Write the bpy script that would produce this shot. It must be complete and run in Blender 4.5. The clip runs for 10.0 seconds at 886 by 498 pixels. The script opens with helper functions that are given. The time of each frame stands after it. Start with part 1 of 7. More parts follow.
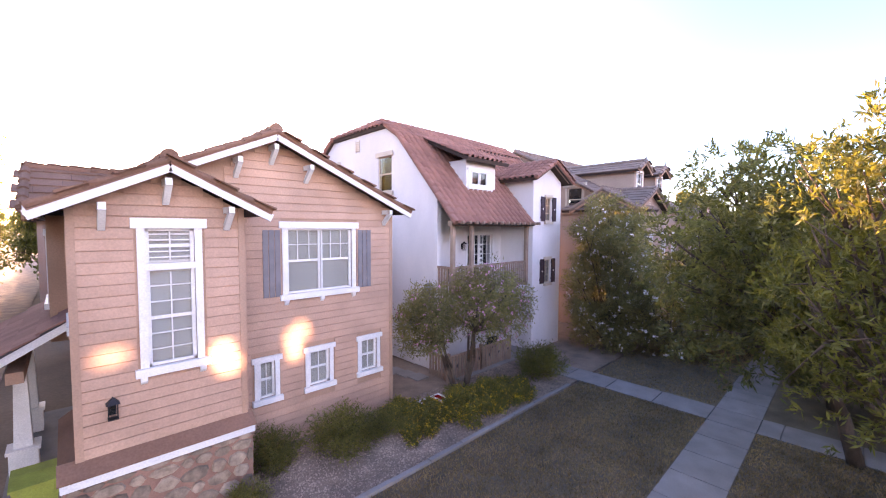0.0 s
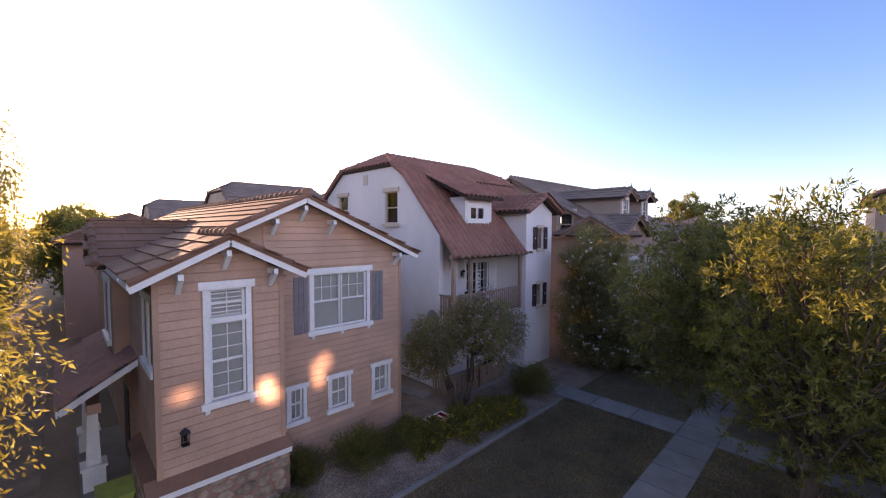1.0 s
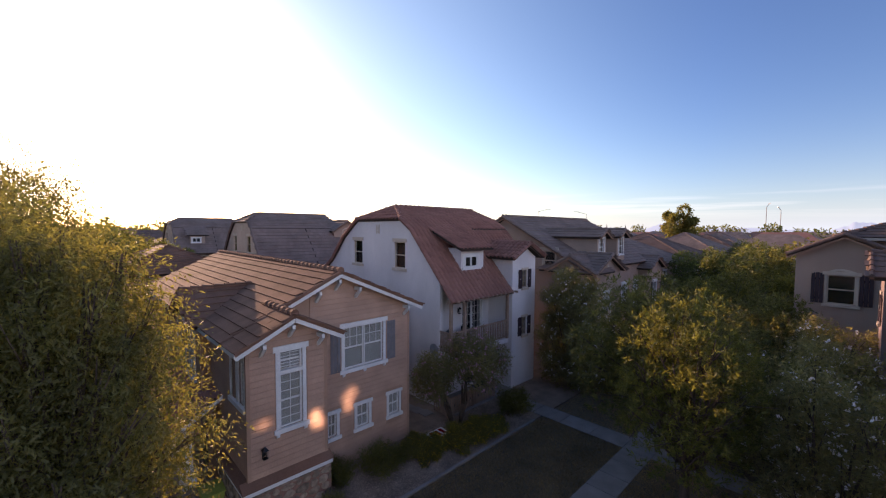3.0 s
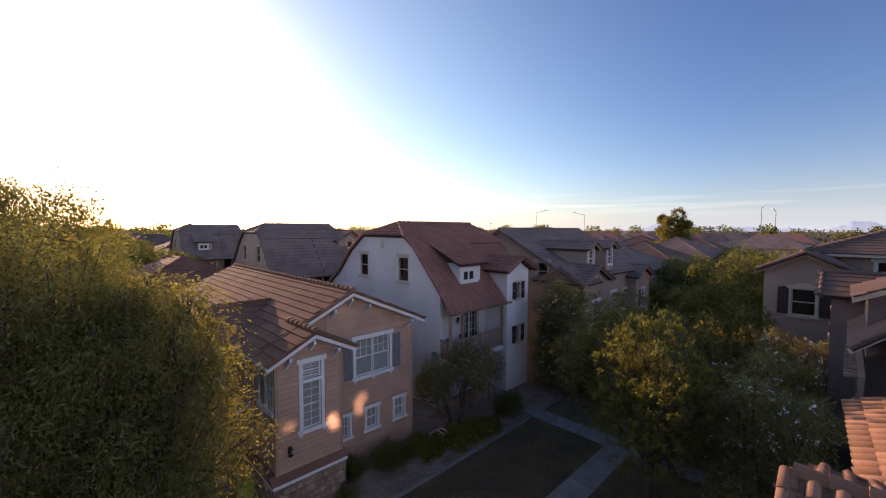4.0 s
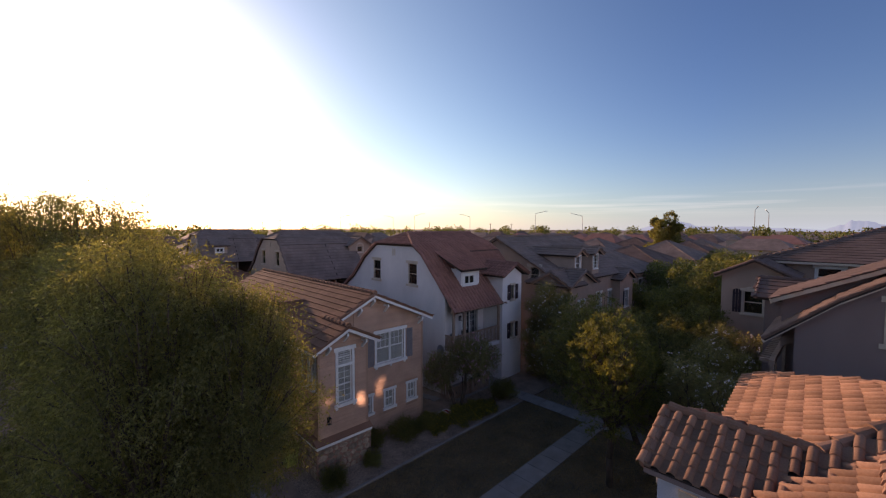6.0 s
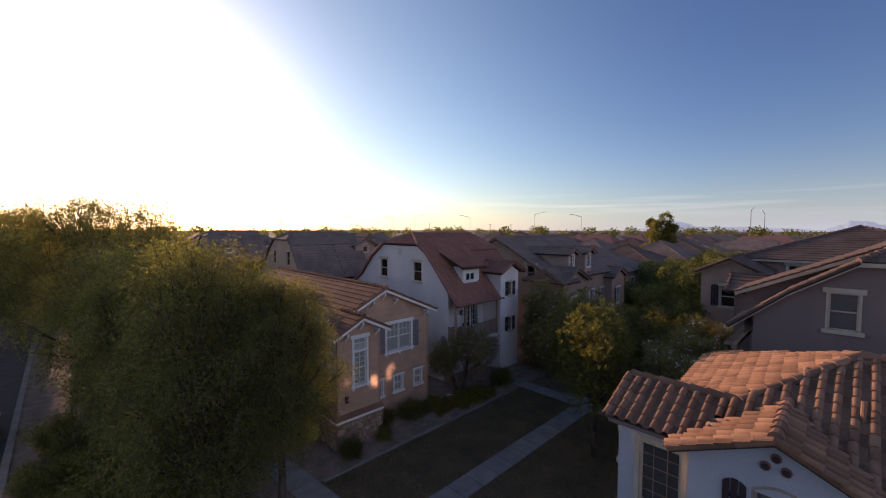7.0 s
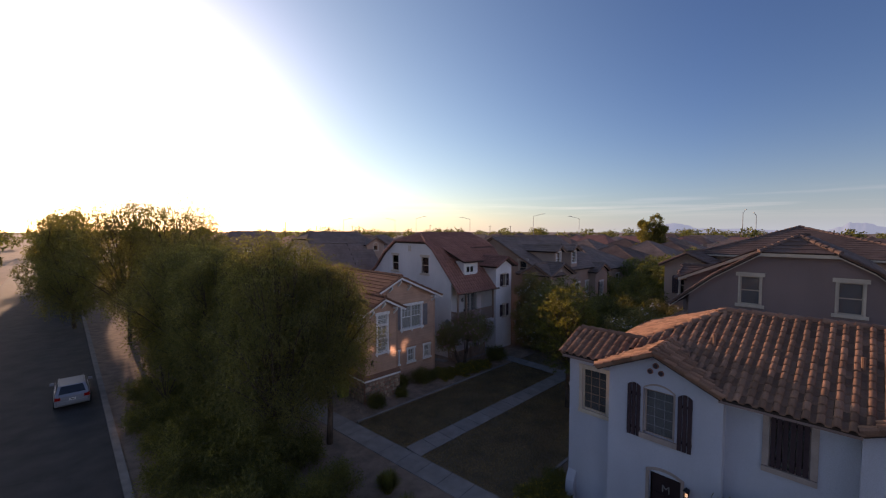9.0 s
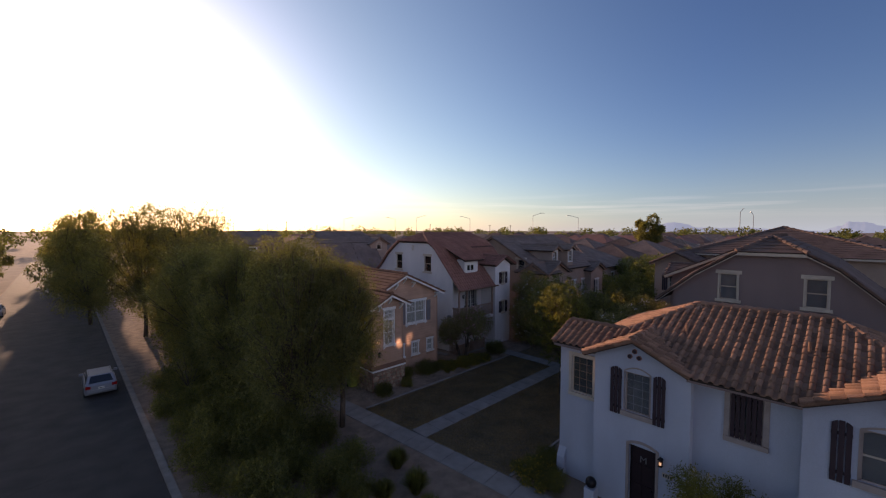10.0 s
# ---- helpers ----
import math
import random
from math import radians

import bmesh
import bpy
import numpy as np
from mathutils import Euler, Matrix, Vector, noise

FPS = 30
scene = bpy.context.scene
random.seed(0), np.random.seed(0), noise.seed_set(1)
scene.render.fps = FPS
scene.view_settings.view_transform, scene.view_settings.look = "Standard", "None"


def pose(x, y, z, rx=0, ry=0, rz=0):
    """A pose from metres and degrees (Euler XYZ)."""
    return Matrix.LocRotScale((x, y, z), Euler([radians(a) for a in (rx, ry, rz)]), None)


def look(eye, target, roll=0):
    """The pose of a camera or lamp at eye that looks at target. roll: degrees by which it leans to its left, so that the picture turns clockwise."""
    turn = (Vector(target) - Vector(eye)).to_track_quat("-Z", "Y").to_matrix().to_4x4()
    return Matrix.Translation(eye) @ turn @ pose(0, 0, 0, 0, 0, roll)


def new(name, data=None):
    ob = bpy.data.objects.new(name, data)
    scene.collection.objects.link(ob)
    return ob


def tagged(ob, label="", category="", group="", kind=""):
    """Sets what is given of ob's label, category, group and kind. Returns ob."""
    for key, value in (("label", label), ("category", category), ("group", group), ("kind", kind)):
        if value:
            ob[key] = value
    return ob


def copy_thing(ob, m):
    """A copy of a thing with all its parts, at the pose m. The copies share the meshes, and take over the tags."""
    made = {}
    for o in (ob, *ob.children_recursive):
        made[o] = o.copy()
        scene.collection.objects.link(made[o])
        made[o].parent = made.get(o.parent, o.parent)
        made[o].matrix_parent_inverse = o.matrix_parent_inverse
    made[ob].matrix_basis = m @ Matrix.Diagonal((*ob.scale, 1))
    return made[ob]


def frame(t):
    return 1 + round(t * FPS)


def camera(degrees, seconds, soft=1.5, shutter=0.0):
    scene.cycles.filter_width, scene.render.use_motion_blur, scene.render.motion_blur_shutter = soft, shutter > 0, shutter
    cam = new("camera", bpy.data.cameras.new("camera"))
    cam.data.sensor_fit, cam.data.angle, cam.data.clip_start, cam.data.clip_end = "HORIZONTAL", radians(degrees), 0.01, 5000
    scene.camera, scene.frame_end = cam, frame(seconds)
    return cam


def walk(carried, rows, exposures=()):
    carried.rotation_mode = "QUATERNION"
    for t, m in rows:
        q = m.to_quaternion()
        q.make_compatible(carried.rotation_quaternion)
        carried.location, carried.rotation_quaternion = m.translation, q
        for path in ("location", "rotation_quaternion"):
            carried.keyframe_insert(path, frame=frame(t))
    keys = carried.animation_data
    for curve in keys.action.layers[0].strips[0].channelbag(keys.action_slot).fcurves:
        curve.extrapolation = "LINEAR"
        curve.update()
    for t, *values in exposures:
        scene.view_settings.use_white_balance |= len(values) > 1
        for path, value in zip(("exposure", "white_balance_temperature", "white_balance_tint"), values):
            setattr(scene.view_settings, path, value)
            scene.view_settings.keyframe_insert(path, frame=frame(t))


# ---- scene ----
cam = camera(96.9, 10.0, 1.15)
PATH = [
    (0, (6.02, 4.453, 5.536), (7.406, 5.891, 5.428), 0.3),
    (0.5, (5.344, 4.038, 6.197), (6.741, 5.464, 6.093), 0.3),
    (1, (4.758, 3.44, 6.831), (6.155, 4.867, 6.731), 0.3),
    (1.5, (4.218, 2.8, 7.487), (5.611, 4.232, 7.388), 0.1),
    (2, (3.612, 2.163, 8.146), (5.004, 3.595, 8.043), 0.3),
    (2.5, (2.963, 1.445, 8.767), (4.35, 2.882, 8.666), 0.4),
    (4, (0.97, -0.586, 10.396), (2.361, 0.848, 10.291), 0.2),
    (4.5, (0.275, -1.207, 10.756), (1.664, 0.228, 10.65), 0.2),
    (5, (-0.486, -1.849, 10.908), (0.904, -0.415, 10.801), 0.2),
    (5.5, (-1.092, -2.391, 11.061), (0.299, -0.958, 10.954), 0.2),
    (7, (-3.601, -4.549, 11.168), (-2.209, -3.117, 11.065), 0.1),
    (7.5, (-4.549, -5.406, 11.166), (-3.157, -3.972, 11.067), 0.1),
    (8, (-5.545, -6.329, 11.164), (-4.153, -4.897, 11.068), -0.1),
    (8.5, (-6.568, -7.238, 11.052), (-5.176, -5.805, 10.957), 0.1),
    (9, (-7.522, -8.098, 11.015), (-6.13, -6.665, 10.921), 0.1),
    (9.5, (-8.34, -8.742, 11.094), (-6.947, -7.31, 10.996), 0.1),
    (10, (-8.928, -9.279, 11.129), (-7.536, -7.847, 11.03), 0.1),
]
walk(cam, [(t, look(eye, target, roll)) for t, eye, target, roll in PATH],
     exposures=[(0, 3.8, 7900, 48), (0.5, 2.92, 7750, 46), (1.0, 2.35, 7450, 42), (1.5, 1.9, 7250, 39), (2.5, 1.6, 7200, 38), (4.5, 1.15, 7200, 38), (7.5, 0.82, 7200, 37), (10, 0.7, 7200, 37)])

# ---- light ----
SUN_EL, SUN_AZ = 8.1, 2.2          # degrees above the horizon, degrees from +y towards +x
world = bpy.data.worlds.new("sky")
scene.world = world
world.use_nodes = True
wn, wl = world.node_tree.nodes, world.node_tree.links
wn.clear()
w_out, w_bg, w_sky = wn.new("ShaderNodeOutputWorld"), wn.new("ShaderNodeBackground"), wn.new("ShaderNodeTexSky")
w_sky.sky_type, w_sky.sun_disc = "NISHITA", False
w_sky.sun_elevation, w_sky.sun_rotation = radians(SUN_EL), radians(SUN_AZ)
w_sky.air_density, w_sky.dust_density, w_sky.ozone_density = 1.0, 0.3, 3.0
w_bg.inputs["Strength"].default_value = 0.13
sun_dir = Vector((math.sin(radians(SUN_AZ)) * math.cos(radians(SUN_EL)), math.cos(radians(SUN_AZ)) * math.cos(radians(SUN_EL)), math.sin(radians(SUN_EL))))
# the wide aureole of a low sun in dusty air
w_co, w_dot, w_max = wn.new("ShaderNodeTexCoord"), wn.new("ShaderNodeVectorMath"), wn.new("ShaderNodeMath")
w_dot.operation, w_dot.inputs[1].default_value = "DOT_PRODUCT", sun_dir
w_max.operation, w_max.inputs[1].default_value = "MAXIMUM", 0.0
wl.new(w_co.outputs["Generated"], w_dot.inputs[0])
wl.new(w_dot.outputs["Value"], w_max.inputs[0])
w_sum = w_bg.outputs[0]
for power, strength, colour in ((5.0, 0.06, (0.93, 1.0, 0.95, 1)), (26.0, 1.2, (1, 0.96, 0.86, 1))):
    w_pow, w_glow, w_add = wn.new("ShaderNodeMath"), wn.new("ShaderNodeBackground"), wn.new("ShaderNodeAddShader")
    w_mul = wn.new("ShaderNodeMath")
    w_pow.operation, w_pow.inputs[1].default_value = "POWER", power
    w_mul.operation, w_mul.inputs[1].default_value = "MULTIPLY", strength
    wl.new(w_max.outputs[0], w_pow.inputs[0])
    wl.new(w_pow.outputs[0], w_mul.inputs[0])
    wl.new(w_mul.outputs[0], w_glow.inputs["Strength"])
    w_glow.inputs[0].default_value = colour
    wl.new(w_sum, w_add.inputs[0])
    wl.new(w_glow.outputs[0], w_add.inputs[1])
    w_sum = w_add.outputs[0]
# pale haze low over the whole horizon
w_sep, w_abs, w_inv, w_pow, w_mul = (wn.new("ShaderNodeSeparateXYZ"), *[wn.new("ShaderNodeMath") for _ in range(4)])
w_haze, w_add = wn.new("ShaderNodeBackground"), wn.new("ShaderNodeAddShader")
wl.new(w_co.outputs["Generated"], w_sep.inputs[0])
w_abs.operation, w_inv.operation, w_pow.operation, w_mul.operation = "ABSOLUTE", "SUBTRACT", "POWER", "MULTIPLY"
wl.new(w_sep.outputs["Z"], w_abs.inputs[0])
w_inv.inputs[0].default_value = 1.0
wl.new(w_abs.outputs[0], w_inv.inputs[1])
wl.new(w_inv.outputs[0], w_pow.inputs[0])
w_pow.inputs[1].default_value = 14.0
wl.new(w_pow.outputs[0], w_mul.inputs[0])
w_mul.inputs[1].default_value = 0.14
wl.new(w_mul.outputs[0], w_haze.inputs["Strength"])
w_haze.inputs[0].default_value = (0.5, 0.72, 1.0, 1)
# dust greys the sky close to the horizon
w_mix, w_part = wn.new("ShaderNodeMix"), wn.new("ShaderNodeMath")
w_mix.data_type, w_part.operation, w_part.inputs[1].default_value = "RGBA", "MULTIPLY", 0.8
w_mix.inputs["B"].default_value = (1.55, 2.0, 2.05, 1)
wl.new(w_pow.outputs[0], w_part.inputs[0])
w_sq, w_gain, w_far, w_both = [wn.new("ShaderNodeMath") for _ in range(4)]
w_sq.operation, w_gain.operation, w_far.operation, w_both.operation = "MULTIPLY", "MULTIPLY_ADD", "SUBTRACT", "MULTIPLY"
wl.new(w_dot.outputs["Value"], w_sq.inputs[0])
wl.new(w_dot.outputs["Value"], w_sq.inputs[1])
wl.new(w_sq.outputs[0], w_gain.inputs[0])
w_gain.inputs[1].default_value, w_gain.inputs[2].default_value = 0.62, 0.62
w_far.inputs[0].default_value = 1.0
wl.new(w_max.outputs[0], w_far.inputs[1])
wl.new(w_part.outputs[0], w_both.inputs[0])
wl.new(w_far.outputs[0], w_both.inputs[1])
wl.new(w_both.outputs[0], w_mix.inputs["Factor"])
w_blue = wn.new("ShaderNodeMix")
w_blue.data_type, w_blue.blend_type = "RGBA", "MULTIPLY"
w_blue.inputs["Factor"].default_value = 1.0
# deep blue at a right angle to the sun, the pink belt opposite it
w_belt, w_neg = wn.new("ShaderNodeMix"), wn.new("ShaderNodeMath")
w_belt.data_type, w_neg.operation, w_neg.use_clamp, w_neg.inputs[1].default_value, w_neg.inputs[2].default_value = "RGBA", "MULTIPLY_ADD", True, -1.7, -0.3
w_belt.inputs["B"].default_value = (1.62, 1.28, 1.18, 1)
wl.new(w_dot.outputs["Value"], w_neg.inputs[0])
wl.new(w_neg.outputs[0], w_belt.inputs["Factor"])
w_near, w_close = wn.new("ShaderNodeMix"), wn.new("ShaderNodeMath")
w_near.data_type, w_close.operation, w_close.use_clamp = "RGBA", "MULTIPLY_ADD", True
w_close.inputs[1].default_value, w_close.inputs[2].default_value = 1.8, -0.5
w_near.inputs["A"].default_value, w_near.inputs["B"].default_value = (0.78, 0.97, 1.15, 1), (1.04, 1.04, 0.88, 1)
wl.new(w_dot.outputs["Value"], w_close.inputs[0])
wl.new(w_close.outputs[0], w_near.inputs["Factor"])
wl.new(w_near.outputs["Result"], w_belt.inputs["A"])
wl.new(w_belt.outputs["Result"], w_blue.inputs["B"])
wl.new(w_sky.outputs[0], w_blue.inputs["A"])
w_scale = wn.new("ShaderNodeVectorMath")
w_scale.operation = "SCALE"
wl.new(w_blue.outputs["Result"], w_scale.inputs[0])
wl.new(w_gain.outputs[0], w_scale.inputs["Scale"])
wl.new(w_scale.outputs[0], w_mix.inputs["A"])
wl.new(w_mix.outputs["Result"], w_bg.inputs[0])
wl.new(w_sum, w_add.inputs[0])
wl.new(w_haze.outputs[0], w_add.inputs[1])
w_sum = w_add.outputs[0]
# thin streaks of cloud low over the horizon
w_map, w_noise, w_off, w_dist, w_band, w_streak, w_thin = (wn.new("ShaderNodeVectorMath"), wn.new("ShaderNodeTexNoise"), *[wn.new("ShaderNodeMath") for _ in range(3)], wn.new("ShaderNodeMapRange"), wn.new("ShaderNodeMath"))
w_map.operation, w_map.inputs[1].default_value = "MULTIPLY", (2.2, 2.2, 60.0)
wl.new(w_co.outputs["Generated"], w_map.inputs[0])
wl.new(w_map.outputs[0], w_noise.inputs["Vector"])
w_noise.inputs["Scale"].default_value, w_noise.inputs["Detail"].default_value = 1.6, 5
w_streak.inputs["From Min"].default_value, w_streak.inputs["From Max"].default_value = 0.48, 0.72
wl.new(w_noise.outputs["Fac"], w_streak.inputs["Value"])
w_off.operation, w_off.inputs[1].default_value = "SUBTRACT", 0.055
w_dist.operation, w_band.operation, w_band.use_clamp = "ABSOLUTE", "MULTIPLY_ADD", True
w_band.inputs[1].default_value, w_band.inputs[2].default_value = -28.0, 1.0
wl.new(w_sep.outputs["Z"], w_off.inputs[0])
wl.new(w_off.outputs[0], w_dist.inputs[0])
wl.new(w_dist.outputs[0], w_band.inputs[0])
w_thin.operation = "MULTIPLY"
wl.new(w_streak.outputs[0], w_thin.inputs[0])
wl.new(w_band.outputs[0], w_thin.inputs[1])
w_amt, w_cloud, w_add = wn.new("ShaderNodeMath"), wn.new("ShaderNodeBackground"), wn.new("ShaderNodeAddShader")
w_amt.operation, w_amt.inputs[1].default_value = "MULTIPLY", 0.09
wl.new(w_thin.outputs[0], w_amt.inputs[0])
wl.new(w_amt.outputs[0], w_cloud.inputs["Strength"])
w_cloud.inputs[0].default_value = (1, 0.86, 0.74, 1)
wl.new(w_sum, w_add.inputs[0])
wl.new(w_cloud.outputs[0], w_add.inputs[1])
w_sum = w_add.outputs[0]
wl.new(w_sum, w_out.inputs[0])
sun = new("sun", bpy.data.lights.new("sun", "SUN"))
sun.data.energy, sun.data.angle, sun.data.color = 2.4, radians(0.5), (1, 0.74, 0.46)
sun.matrix_world = look(sun_dir * 100, (0, 0, 0))


# ---- materials ----
def rgb(r, g, b):
    """Linear colour from 0..255 sRGB paint values."""
    return tuple(((v / 255 + 0.055) / 1.055) ** 2.4 if v > 10 else v / 3294 for v in (r, g, b)) + (1,)


def material(name, colour, rough=0.8, scale=3.0, vary=0.18, bump=0.15, fine=40.0, metal=0.0, piece=0.0, spec=0.4, stain=None, streak=1.0):
    """A surface with stains at one scale, grain and relief at another; piece: how far single pieces differ."""
    m = bpy.data.materials.new(name)
    m.use_nodes = True
    n, l = m.node_tree.nodes, m.node_tree.links
    p = n["Principled BSDF"]
    p.inputs["Roughness"].default_value, p.inputs["Metallic"].default_value = rough, metal
    p.inputs["Specular IOR Level"].default_value = spec
    geo = n.new("ShaderNodeNewGeometry")
    stretch = n.new("ShaderNodeVectorMath")
    stretch.operation, stretch.inputs[1].default_value = "MULTIPLY", (1, 1, streak)
    l.new(geo.outputs["Position"], stretch.inputs[0])
    big, small = n.new("ShaderNodeTexNoise"), n.new("ShaderNodeTexNoise")
    big.inputs["Scale"].default_value, big.inputs["Detail"].default_value = scale, 5
    small.inputs["Scale"].default_value, small.inputs["Detail"].default_value = fine, 3
    l.new(stretch.outputs[0], big.inputs["Vector"])
    l.new(geo.outputs["Position"], small.inputs["Vector"])
    mix = n.new("ShaderNodeMix")
    mix.data_type = "RGBA"
    dark = stain or tuple(c * (1 - vary * 1.6) for c in colour[:3]) + (1,)
    light = tuple(min(1, c * (1 + vary)) for c in colour[:3]) + (1,)
    mix.inputs["A"].default_value, mix.inputs["B"].default_value = dark, light
    ramp = n.new("ShaderNodeMapRange")
    ramp.inputs["From Min"].default_value, ramp.inputs["From Max"].default_value = 0.3, 0.7
    l.new(big.outputs["Fac"], ramp.inputs["Value"])
    l.new(ramp.outputs[0], mix.inputs["Factor"])
    value = n.new("ShaderNodeHueSaturation")
    total = n.new("ShaderNodeMath")
    total.operation, total.inputs[1].default_value, total.inputs[2].default_value = "MULTIPLY_ADD", 0.5, 0.75
    l.new(small.outputs["Fac"], total.inputs[0])
    level = total.outputs[0]
    if piece:
        info, both, part_of = n.new("ShaderNodeObjectInfo"), n.new("ShaderNodeMath"), n.new("ShaderNodeMath")
        both.operation = "ADD"
        l.new(info.outputs["Random"], both.inputs[0])
        l.new(geo.outputs["Random Per Island"], both.inputs[1])
        frac = n.new("ShaderNodeMath")
        frac.operation = "FRACT"
        l.new(both.outputs[0], frac.inputs[0])
        part_of.operation, part_of.inputs[1].default_value, part_of.inputs[2].default_value = "MULTIPLY_ADD", 2 * piece, 1 - piece
        l.new(frac.outputs[0], part_of.inputs[0])
        times = n.new("ShaderNodeMath")
        times.operation = "MULTIPLY"
        l.new(part_of.outputs[0], times.inputs[0])
        l.new(level, times.inputs[1])
        level = times.outputs[0]
    l.new(level, value.inputs["Value"])
    l.new(mix.outputs["Result"], value.inputs["Color"])
    l.new(value.outputs[0], p.inputs["Base Color"])
    if bump:
        b = n.new("ShaderNodeBump")
        b.inputs["Strength"].default_value, b.inputs["Distance"].default_value = bump, 0.02
        l.new(small.outputs["Fac"], b.inputs["Height"])
        l.new(b.outputs[0], p.inputs["Normal"])
    return m


def leaf_material(name, colour, glow=0.5, warmth=1.0):
    """Leaves: a diffuse face, and light that passes through from behind."""
    m = material(name, colour, 0.55, 0.8, 0.25, 0, 6.0, piece=0.35, spec=0.3)
    n, l = m.node_tree.nodes, m.node_tree.links
    p, out = n["Principled BSDF"], n["Material Output"]
    t, mix = n.new("ShaderNodeBsdfTranslucent"), n.new("ShaderNodeMixShader")
    source = p.inputs["Base Color"].links[0].from_socket
    warm = n.new("ShaderNodeMix")
    warm.data_type, warm.blend_type = "RGBA", "MULTIPLY"
    warm.inputs["Factor"].default_value, warm.inputs["B"].default_value = 1.0, (2.8 * warmth, 2.5 * warmth, 1.1 * warmth, 1)
    l.new(source, warm.inputs["A"])
    l.new(warm.outputs["Result"], t.inputs[0])
    mix.inputs[0].default_value = glow
    l.new(p.outputs[0], mix.inputs[1])
    l.new(t.outputs[0], mix.inputs[2])
    l.new(mix.outputs[0], out.inputs[0])
    return m


def glass_material(name, tint, rough=0.02):
    """A window pane: clear, with Fresnel gloss."""
    m = bpy.data.materials.new(name)
    m.use_nodes = True
    n, l = m.node_tree.nodes, m.node_tree.links
    n.remove(n["Principled BSDF"])
    clear, gloss, mix, fres = n.new("ShaderNodeBsdfTransparent"), n.new("ShaderNodeBsdfGlossy"), n.new("ShaderNodeMixShader"), n.new("ShaderNodeLayerWeight")
    clear.inputs[0].default_value, gloss.inputs["Roughness"].default_value = tint, rough
    fres.inputs["Blend"].default_value = 0.5
    power, scale = n.new("ShaderNodeMath"), n.new("ShaderNodeMath")
    power.operation, power.inputs[1].default_value = "POWER", 5.0
    scale.operation, scale.inputs[1].default_value, scale.inputs[2].default_value = "MULTIPLY_ADD", 0.9, 0.05
    l.new(fres.outputs["Facing"], power.inputs[0])
    l.new(power.outputs[0], scale.inputs[0])
    l.new(scale.outputs[0], mix.inputs[0])
    l.new(clear.outputs[0], mix.inputs[1])
    l.new(gloss.outputs[0], mix.inputs[2])
    l.new(mix.outputs[0], n["Material Output"].inputs[0])
    return m


